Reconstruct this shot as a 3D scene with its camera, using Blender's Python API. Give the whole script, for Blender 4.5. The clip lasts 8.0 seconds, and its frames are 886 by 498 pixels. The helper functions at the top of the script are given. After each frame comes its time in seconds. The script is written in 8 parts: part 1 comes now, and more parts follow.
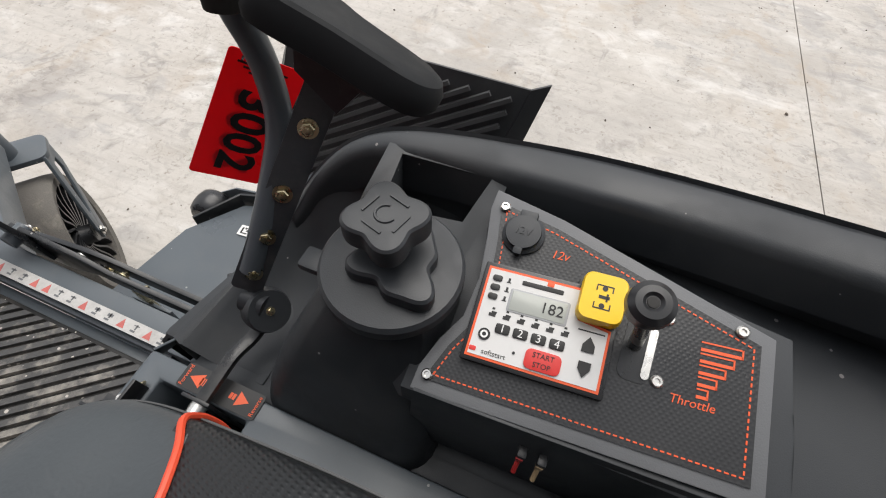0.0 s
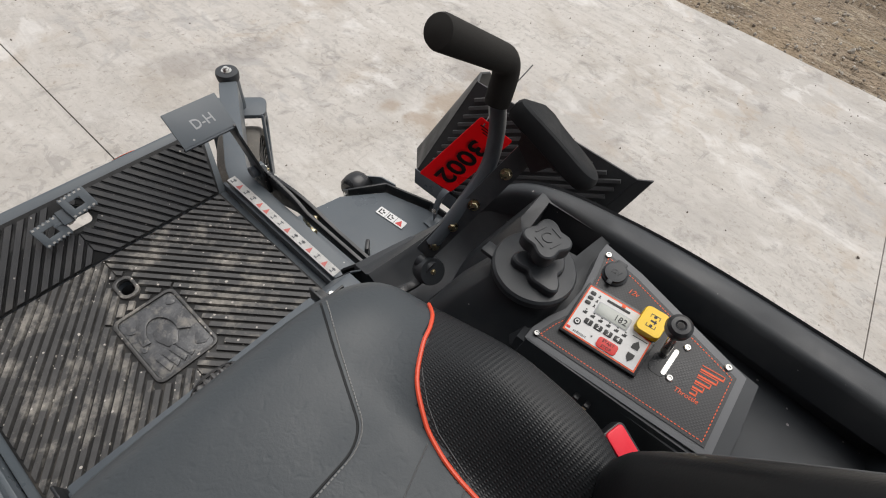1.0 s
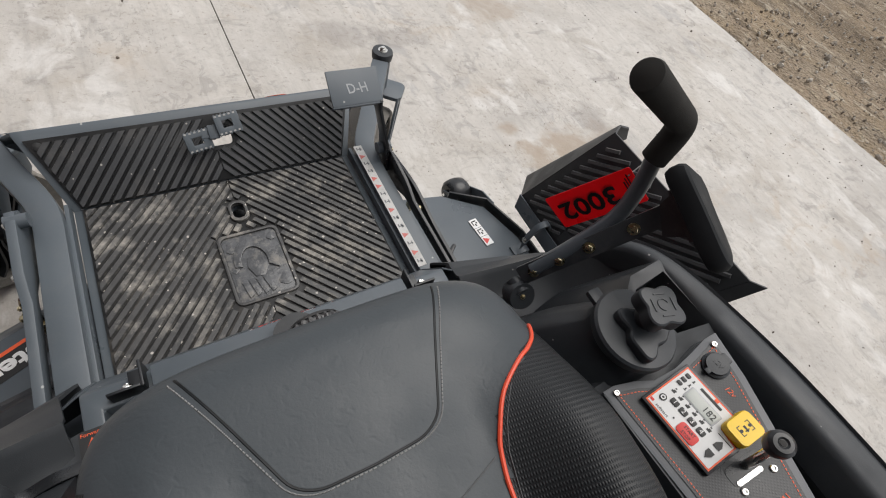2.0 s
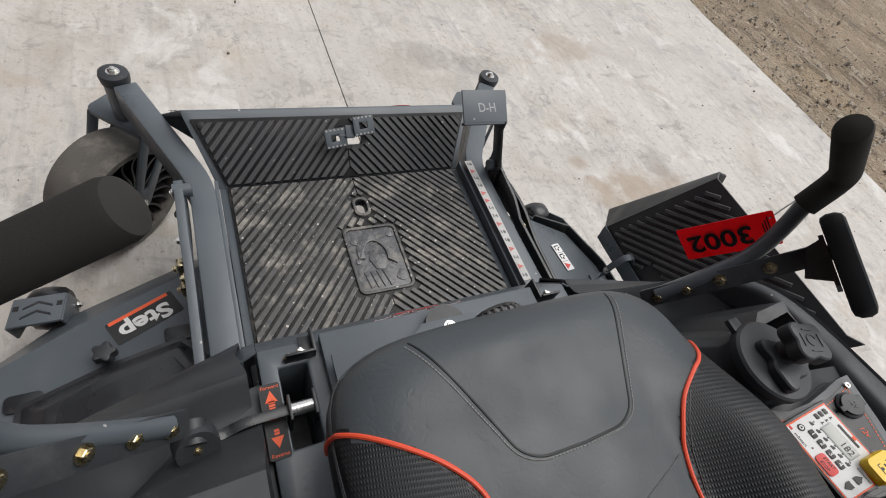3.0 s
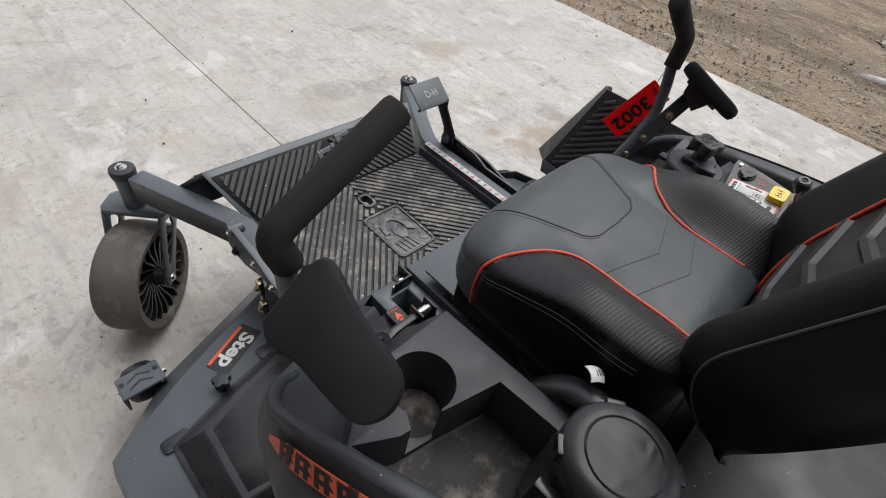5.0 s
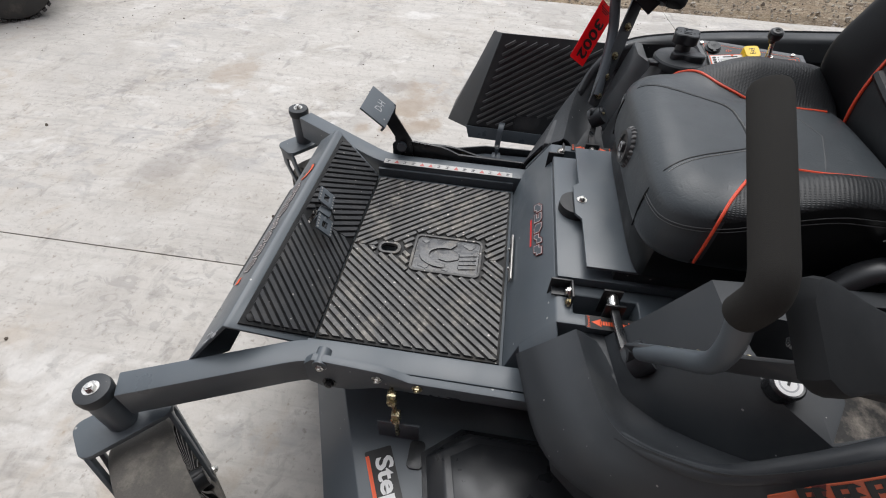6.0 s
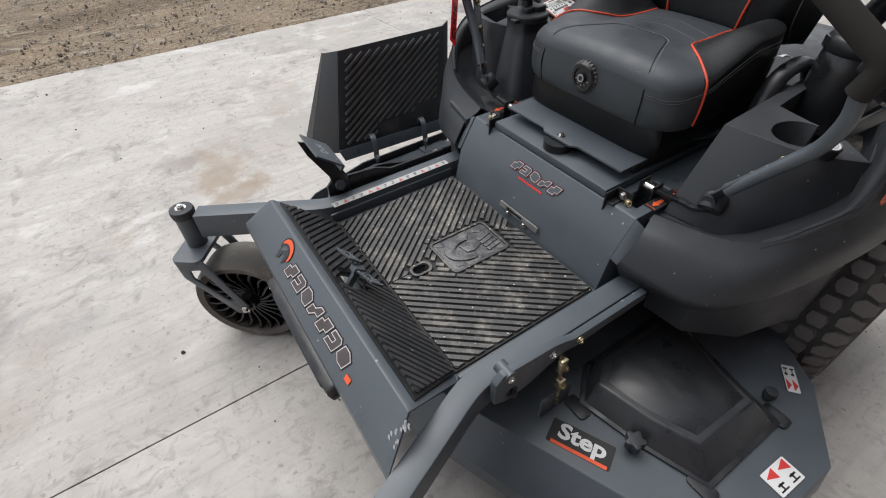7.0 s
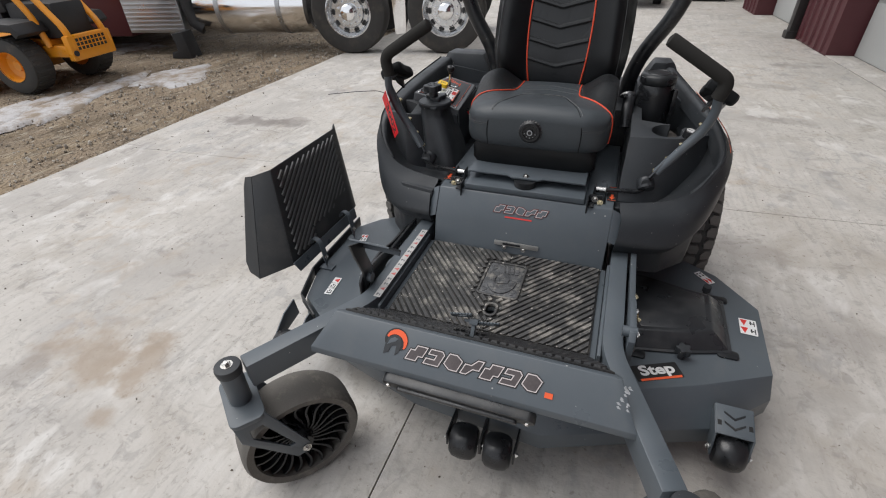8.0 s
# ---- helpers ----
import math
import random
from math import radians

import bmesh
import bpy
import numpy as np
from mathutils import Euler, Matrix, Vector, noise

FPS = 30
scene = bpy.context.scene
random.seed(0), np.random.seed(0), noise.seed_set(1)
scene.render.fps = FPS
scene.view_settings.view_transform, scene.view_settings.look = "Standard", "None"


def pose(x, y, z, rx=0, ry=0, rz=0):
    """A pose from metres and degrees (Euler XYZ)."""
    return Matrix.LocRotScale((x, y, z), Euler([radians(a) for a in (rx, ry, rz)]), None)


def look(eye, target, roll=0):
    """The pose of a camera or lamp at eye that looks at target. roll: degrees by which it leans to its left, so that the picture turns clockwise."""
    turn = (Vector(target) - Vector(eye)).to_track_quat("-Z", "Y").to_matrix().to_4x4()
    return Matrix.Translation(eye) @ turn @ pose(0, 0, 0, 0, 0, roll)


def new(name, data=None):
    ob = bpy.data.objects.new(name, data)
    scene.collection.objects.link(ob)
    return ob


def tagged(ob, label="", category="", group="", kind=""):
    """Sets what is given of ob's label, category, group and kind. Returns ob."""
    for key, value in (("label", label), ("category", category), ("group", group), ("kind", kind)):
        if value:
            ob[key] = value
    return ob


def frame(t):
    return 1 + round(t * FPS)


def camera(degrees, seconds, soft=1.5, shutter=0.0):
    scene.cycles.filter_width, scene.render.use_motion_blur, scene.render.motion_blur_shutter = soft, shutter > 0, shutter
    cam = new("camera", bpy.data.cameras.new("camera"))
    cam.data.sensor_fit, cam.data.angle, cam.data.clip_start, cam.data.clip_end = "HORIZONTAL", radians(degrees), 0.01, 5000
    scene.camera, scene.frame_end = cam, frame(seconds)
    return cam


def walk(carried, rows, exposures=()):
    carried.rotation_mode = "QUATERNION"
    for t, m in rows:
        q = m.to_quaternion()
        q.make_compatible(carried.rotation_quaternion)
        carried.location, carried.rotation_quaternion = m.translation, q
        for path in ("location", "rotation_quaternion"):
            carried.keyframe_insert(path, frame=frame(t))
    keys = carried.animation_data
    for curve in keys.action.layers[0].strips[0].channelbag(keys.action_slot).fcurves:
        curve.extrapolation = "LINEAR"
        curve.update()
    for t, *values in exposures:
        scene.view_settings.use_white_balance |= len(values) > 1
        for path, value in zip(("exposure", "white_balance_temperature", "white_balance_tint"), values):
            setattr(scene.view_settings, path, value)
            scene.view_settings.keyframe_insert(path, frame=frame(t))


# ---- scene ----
cam = camera(87.9, 8.0, soft=1.1)
PATH = [
    (0, (0.23, -0.459, 1.17), (1.261, -0.085, -0.502), 3.3),
    (0.5, (0.123, -0.446, 1.294), (1.141, 0.027, -0.361), 6.8),
    (1, (0.003, -0.435, 1.375), (0.994, 0.16, -0.257), 12.5),
    (1.5, (-0.064, -0.421, 1.368), (0.878, 0.298, -0.243), 18.7),
    (1.7, (-0.066, -0.413, 1.363), (0.825, 0.341, -0.261), 20.0),
    (2.8, (-0.222, -0.358, 1.34), (0.609, 0.534, -0.245), 26.8),
    (3, (-0.3, -0.356, 1.333), (0.533, 0.549, -0.244), 26.6),
    (3.5, (-0.486, -0.414, 1.35), (0.342, 0.554, -0.193), 23.5),
    (4, (-0.597, -0.499, 1.388), (0.249, 0.516, -0.113), 20.6),
    (4.5, (-0.65, -0.552, 1.396), (0.265, 0.443, -0.079), 17.4),
    (4.7, (-0.651, -0.557, 1.388), (0.34, 0.392, -0.068), 15.6),
    (5.8, (-0.744, -0.043, 1.319), (0.603, 0.27, -0.126), 4.1),
    (6, (-0.79, 0.075, 1.3), (0.595, 0.227, -0.135), 3.0),
    (6.5, (-0.779, 0.398, 1.269), (0.609, 0.102, -0.14), 0.4),
    (7, (-0.697, 0.678, 1.273), (0.529, -0.106, -0.099), -1.8),
    (7.5, (-0.571, 0.987, 1.331), (0.4, -0.248, 0.093), -1.8),
    (8, (-0.233, 1.271, 1.356), (0.358, -0.27, 0.226), -1.9),
]
walk(cam, [(t, look(eye, target, roll)) for t, eye, target, roll in PATH],
     exposures=[(0, 0.74, 6560, 10), (0.5, 0.56, 6560, 10), (1.5, 0.48, 6540, 10), (3, 0.48, 6440, 10), (4.5, 0.48, 6370, 10), (6, 0.64, 6250, 10), (7, 0.57, 6290, 10), (8, 0.43, 6330, 10)])

# ---- light: overcast winter day ----
SUN_ELEVATION, SUN_TURN = 63.0, 100.0
world = bpy.data.worlds.new("overcast_sky")
scene.world = world
world.use_nodes = True
wn, wl = world.node_tree.nodes, world.node_tree.links
sky = wn.new("ShaderNodeTexSky")
sky.sky_type, sky.sun_disc = "NISHITA", False
sky.sun_elevation, sky.sun_rotation = radians(SUN_ELEVATION), radians(SUN_TURN)
sky.air_density, sky.dust_density, sky.ozone_density = 1.0, 6.0, 1.0
grey = wn.new("ShaderNodeMixRGB")
grey.inputs[0].default_value = 0.8
grey.inputs[2].default_value = (9.5, 9.6, 9.9, 1)
wl.new(sky.outputs[0], grey.inputs[1])
wl.new(grey.outputs[0], wn["Background"].inputs[0])
wn["Background"].inputs[1].default_value = 0.076
sun = new("sun", bpy.data.lights.new("sun", "SUN"))
sun.data.energy, sun.data.angle, sun.data.color = 1.55, radians(50), (1.0, 0.97, 0.93)
sun.matrix_basis = pose(0, 0, 5, 90 - SUN_ELEVATION, 0, SUN_TURN)

# ---- building helpers ----
def V(*a):
    return Vector(a)


def tidy(bm):
    bmesh.ops.recalc_face_normals(bm, faces=bm.faces)
    return bm


def to_mesh(bm, name="m", smooth=35):
    if isinstance(bm, bpy.types.Mesh):
        me = bm
    else:
        me = bpy.data.meshes.new(name)
        bm.to_mesh(me)
        bm.free()
    if smooth:
        me.polygons.foreach_set("use_smooth", [True] * len(me.polygons))
        me.set_sharp_from_angle(angle=radians(smooth))
    return me


def part(name, bm, material, parent=None, label="", smooth=35):
    """One mesh object, in world coordinates, under a thing or a part."""
    ob = new(name, to_mesh(bm, name, smooth))
    mats = material if isinstance(material, (list, tuple)) else [material]
    if not ob.data.materials or ob.data.materials[0] is None:
        if len(ob.data.materials):
            ob.data.materials.clear()
        for m in mats:
            ob.data.materials.append(m)
    if parent:
        ob.parent = parent
        if parent.type == "EMPTY":
            ob.matrix_parent_inverse = parent.matrix_basis.inverted()
    return tagged(ob, label)


def piece(name, me, m, parent, label=""):
    """An object on shared mesh data at the pose m."""
    ob = new(name, me)
    ob.parent = parent
    if parent.type == "EMPTY":
        ob.matrix_parent_inverse = parent.matrix_basis.inverted()
    ob.matrix_basis = m
    return tagged(ob, label)


def thing(name, base, label, category, group=""):
    ob = new(name)
    ob.empty_display_size = 0.1
    ob.location = base
    ob.matrix_basis = Matrix.Translation(base)
    return tagged(ob, label, category, group)


def bevelled(bm, width=0.003, seg=2, angle=30):
    bm.normal_update()
    edges = [e for e in bm.edges if len(e.link_faces) == 2 and e.calc_face_angle(0) > radians(angle)]
    if edges and width:
        bmesh.ops.bevel(bm, geom=edges, offset=width, segments=seg, profile=0.6, affect="EDGES", clamp_overlap=True)
    return bm


def solid(bm, cuts=(), bevel=0.003, seg=2, angle=30):
    """A mesh with cutters taken away and its edges rounded."""
    obs = []
    for b in (bm, *cuts):
        tidy(b)
        me = bpy.data.meshes.new("tmp")
        b.to_mesh(me)
        b.free()
        obs.append(new("tmp", me))
    for c in obs[1:]:
        mod = obs[0].modifiers.new("cut", "BOOLEAN")
        mod.object, mod.operation, mod.solver = c, "DIFFERENCE", "EXACT"
    if bevel:
        mod = obs[0].modifiers.new("round", "BEVEL")
        mod.width, mod.segments, mod.limit_method, mod.angle_limit = bevel, seg, "ANGLE", radians(angle)
    bpy.context.view_layer.update()
    me = bpy.data.meshes.new_from_object(obs[0].evaluated_get(bpy.context.evaluated_depsgraph_get()))
    for o in obs:
        old = o.data
        bpy.data.objects.remove(o)
        bpy.data.meshes.remove(old)
    me.materials.clear()
    return me


def box(x0, x1, y0, y1, z0, z1, bevel=0.0, seg=2):
    bm = bmesh.new()
    bmesh.ops.create_cube(bm, size=1)
    bmesh.ops.transform(bm, matrix=Matrix.LocRotScale(((x0 + x1) / 2, (y0 + y1) / 2, (z0 + z1) / 2), None, (abs(x1 - x0), abs(y1 - y0), abs(z1 - z0))), verts=bm.verts)
    return bevelled(bm, bevel, seg) if bevel else bm


def moved(bm, m):
    bmesh.ops.transform(bm, matrix=m, verts=bm.verts)
    return tidy(bm)


def prism(pts, axis, a, b, bevel=0.0, seg=2):
    """A polygon drawn across an axis and drawn out from a to b: z (x, y), x (y, z), y (x, z)."""
    bm = bmesh.new()
    at = {"z": lambda p, d: (p[0], p[1], d), "x": lambda p, d: (d, p[0], p[1]), "y": lambda p, d: (p[0], d, p[1])}[axis]
    lo = [bm.verts.new(at(p, a)) for p in pts]
    hi = [bm.verts.new(at(p, b)) for p in pts]
    bm.faces.new(lo)
    bm.faces.new(hi[::-1])
    for i in range(len(pts)):
        j = (i + 1) % len(pts)
        bm.faces.new((lo[i], lo[j], hi[j], hi[i]))
    tidy(bm)
    return bevelled(bm, bevel, seg) if bevel else bm


def sheet(pts, thick, bevel=0.0):
    """A flat polygon in space with thickness, to both sides."""
    pts = [Vector(p) for p in pts]
    n = sum(((pts[i] - pts[0]).cross(pts[i + 1] - pts[0]) for i in range(1, len(pts) - 1)), Vector()).normalized() * thick / 2
    return loft([[p + n for p in pts], [p - n for p in pts]], bevel=bevel)


def loft(rings, caps=True, bevel=0.0, closed=False):
    bm = bmesh.new()
    rows = [[bm.verts.new(p) for p in ring] for ring in rings]
    k = len(rows[0])
    pairs = list(zip(rows, rows[1:])) + ([(rows[-1], rows[0])] if closed else [])
    for a, b in pairs:
        for i in range(k):
            j = (i + 1) % k
            bm.faces.new((a[i], a[j], b[j], b[i]))
    if caps and not closed:
        bm.faces.new(rows[0][::-1])
        bm.faces.new(rows[-1])
    tidy(bm)
    return bevelled(bm, bevel) if bevel else bm


def filleted(pts, r, n=5):
    """A polyline with rounded corners."""
    pts = [Vector(p) for p in pts]
    out = [pts[0]]
    for a, b, c in zip(pts, pts[1:], pts[2:]):
        q = min(r, (a - b).length * 0.48, (c - b).length * 0.48)
        s, e = b + (a - b).normalized() * q, b + (c - b).normalized() * q
        for i in range(n + 1):
            t = i / n
            out.append(s * (1 - t) ** 2 + b * 2 * t * (1 - t) + e * t * t)
    return out + [pts[-1]]


def spline(pts, n=6):
    """A smooth curve through points."""
    pts = [Vector(p) for p in pts]
    q = [pts[0] * 2 - pts[1], *pts, pts[-1] * 2 - pts[-2]]
    out = []
    for a, b, c, d in zip(q, q[1:], q[2:], q[3:]):
        for i in range(n):
            t = i / n
            out.append(0.5 * (2 * b + (c - a) * t + (2 * a - 5 * b + 4 * c - d) * t * t + (3 * b - a - 3 * c + d) * t ** 3))
    return out + [pts[-1]]


def tube(pts, r, seg=12, flat=1.0, radii=None):
    """A round rod along a polyline."""
    pts = [Vector(p) for p in pts]
    t0 = (pts[1] - pts[0]).normalized()
    side = t0.cross(V(0, 0, 1)) if abs(t0.z) < 0.95 else t0.cross(V(1, 0, 0))
    side.normalize()
    rings = []
    for i, p in enumerate(pts):
        t = (pts[min(i + 1, len(pts) - 1)] - pts[max(i - 1, 0)]).normalized()
        side = (side - t * side.dot(t)).normalized()
        up = t.cross(side)
        q = radii[i] if radii else r
        rings.append([p + side * q * math.cos(a) + up * q * flat * math.sin(a) for a in (2 * math.pi * k / seg for k in range(seg))])
    return loft(rings)


def bar(pts, w, h, bevel=0.003):
    """A rectangular tube along a polyline: w across, h upright."""
    pts = [Vector(p) for p in pts]
    rings = []
    for i, p in enumerate(pts):
        a = (pts[i] - pts[i - 1]).normalized() if i else None
        b = (pts[i + 1] - pts[i]).normalized() if i + 1 < len(pts) else None
        t = ((a or b) + (b or a)).normalized()
        s = t.cross(V(0, 0, 1)).normalized()
        u = s.cross(t)
        k = 1 / max(0.5, t.dot(b or a))
        rings.append([p + s * w / 2 * k * x + u * h / 2 * z for x, z in ((-1, -1), (1, -1), (1, 1), (-1, 1))])
    return loft(rings, bevel=bevel)


def lathe(profile, seg=32, m=None, closed=False):
    """A profile of (radius, height) turned round the z axis."""
    rings = [[(max(r, 0.0004) * math.cos(2 * math.pi * k / seg), max(r, 0.0004) * math.sin(2 * math.pi * k / seg), z) for k in range(seg)] for r, z in profile]
    bm = loft(rings, closed=closed)
    return moved(bm, m) if m else bm


def facing(at, normal, up=(0, 0, 1)):
    """A pose whose z axis is the normal and whose y axis is as near up as may be."""
    z = Vector(normal).normalized()
    x = Vector(up).cross(z)
    x = x.normalized() if x.length > 1e-4 else V(1, 0, 0)
    y = z.cross(x)
    return Matrix(((x.x, y.x, z.x, at[0]), (x.y, y.y, z.y, at[1]), (x.z, y.z, z.z, at[2]), (0, 0, 0, 1)))


def axes(at, x, y):
    """A pose from its x axis and a second one towards its y axis."""
    x = Vector(x).normalized()
    z = x.cross(Vector(y)).normalized()
    y = z.cross(x)
    return Matrix(((x.x, y.x, z.x, at[0]), (x.y, y.y, z.y, at[1]), (x.z, y.z, z.z, at[2]), (0, 0, 0, 1)))


def rounded(w, h, r, n=5):
    """A rounded rectangle, as points round the middle."""
    out = []
    for cx, cy, a0 in ((w / 2 - r, h / 2 - r, 0), (-w / 2 + r, h / 2 - r, 90), (-w / 2 + r, -h / 2 + r, 180), (w / 2 - r, -h / 2 + r, 270)):
        for i in range(n + 1):
            a = radians(a0 + 90 * i / n)
            out.append((cx + r * math.cos(a), cy + r * math.sin(a)))
    return out


def plate(w, h, t, r=0.004, m=None, bevel=0.0):
    bm = prism(rounded(w, h, r), "z", 0, t)
    if bevel:
        bevelled(bm, bevel, 2, 60)
    return moved(bm, m) if m else bm


def letters(name, text, size, m, material, parent, depth=0.0006, label="", wide=1.0, shear=0.0, bold=0.0):
    cu = bpy.data.curves.new("text", "FONT")
    cu.body, cu.size, cu.extrude, cu.align_x, cu.align_y, cu.shear = text, size, depth, "CENTER", "CENTER", shear
    cu.resolution_u, cu.offset = 3, bold
    tmp = new("tmp", cu)
    bpy.context.view_layer.update()
    me = bpy.data.meshes.new_from_object(tmp.evaluated_get(bpy.context.evaluated_depsgraph_get()))
    bpy.data.objects.remove(tmp)
    bpy.data.curves.remove(cu)
    me.transform(m @ Matrix.Diagonal((wide, 1, 1, 1)))
    me.materials.clear()
    return part(name, me, material, parent, label, smooth=0)


def shrunk(pts, d):
    c = (sum(p[0] for p in pts) / len(pts), sum(p[1] for p in pts) / len(pts))
    out = []
    n = len(pts)
    area = sum(pts[i][0] * pts[(i + 1) % n][1] - pts[(i + 1) % n][0] * pts[i][1] for i in range(n))
    sg = 1 if area > 0 else -1
    for i in range(n):
        p, a, b = Vector(pts[i]), Vector(pts[i - 1]), Vector(pts[(i + 1) % n])
        e0, e1 = (p - a).normalized(), (b - p).normalized()
        n0, n1 = Vector((-e0.y, e0.x)) * sg, Vector((-e1.y, e1.x)) * sg
        m = (n0 + n1) / max(0.3, 1 + n0.dot(n1))
        out.append(tuple(p + m * d))
    return out


def joined(bms):
    out = bmesh.new()
    for b in bms:
        me = bpy.data.meshes.new("tmp")
        b.to_mesh(me)
        b.free()
        out.from_mesh(me)
        bpy.data.meshes.remove(me)
    return out


# ---- materials ----
def surface(name, color, rough=0.5, metal=0.0, vary=0.2, scale=12.0, fine=260.0, bump=0.15, depth=0.0006, rough_vary=0.12, dust=0.0, dust_color=(0.35, 0.32, 0.28), dust_scale=9.0, coat=0.0, specular=0.5):
    m = bpy.data.materials.new(name)
    m.use_nodes = True
    n, l = m.node_tree.nodes, m.node_tree.links
    p = n["Principled BSDF"]
    p.inputs["Metallic"].default_value = metal
    p.inputs["Coat Weight"].default_value = coat
    p.inputs["Specular IOR Level"].default_value = specular
    co = n.new("ShaderNodeTexCoord")
    big, small = n.new("ShaderNodeTexNoise"), n.new("ShaderNodeTexNoise")
    big.inputs["Scale"].default_value, big.inputs["Detail"].default_value = scale, 6
    small.inputs["Scale"].default_value, small.inputs["Detail"].default_value = fine, 3
    for t in (big, small):
        l.new(co.outputs["Object"], t.inputs["Vector"])
    mix = n.new("ShaderNodeMixRGB")
    mix.inputs[1].default_value = (*[c * (1 - vary) for c in color], 1)
    mix.inputs[2].default_value = (*[min(1, c * (1 + vary)) for c in color], 1)
    add = n.new("ShaderNodeMath")
    add.operation = "MULTIPLY_ADD"
    l.new(small.outputs[0], add.inputs[0])
    add.inputs[1].default_value = 0.5
    sub = n.new("ShaderNodeMath")
    sub.operation, sub.inputs[1].default_value = "SUBTRACT", 0.25
    l.new(big.outputs[0], sub.inputs[0])
    l.new(sub.outputs[0], add.inputs[2])
    l.new(add.outputs[0], mix.inputs[0])
    last = mix.outputs[0]
    rr = n.new("ShaderNodeMapRange")
    rr.inputs["From Min"].default_value, rr.inputs["From Max"].default_value = 0.3, 0.7
    rr.inputs["To Min"].default_value, rr.inputs["To Max"].default_value = max(0.02, rough - rough_vary), min(1, rough + rough_vary)
    l.new(big.outputs[0], rr.inputs["Value"])
    rough_out = rr.outputs[0]
    if dust:
        d = n.new("ShaderNodeTexNoise")
        d.inputs["Scale"].default_value, d.inputs["Detail"].default_value, d.inputs["Roughness"].default_value = dust_scale, 9, 0.7
        l.new(co.outputs["Object"], d.inputs["Vector"])
        ramp = n.new("ShaderNodeMapRange")
        ramp.inputs["From Min"].default_value, ramp.inputs["From Max"].default_value = 0.5, 0.75
        ramp.inputs["To Max"].default_value = dust
        l.new(d.outputs[0], ramp.inputs["Value"])
        dm = n.new("ShaderNodeMixRGB")
        l.new(ramp.outputs[0], dm.inputs[0])
        l.new(last, dm.inputs[1])
        dm.inputs[2].default_value = (*dust_color, 1)
        last = dm.outputs[0]
        rm = n.new("ShaderNodeMath")
        rm.operation, rm.use_clamp = "ADD", True
        l.new(rough_out, rm.inputs[0])
        l.new(ramp.outputs[0], rm.inputs[1])
        rough_out = rm.outputs[0]
    l.new(last, p.inputs["Base Color"])
    l.new(rough_out, p.inputs["Roughness"])
    if bump:
        b = n.new("ShaderNodeBump")
        b.inputs["Strength"].default_value, b.inputs["Distance"].default_value = bump, depth
        l.new(small.outputs[0], b.inputs["Height"])
        l.new(b.outputs[0], p.inputs["Normal"])
    return m


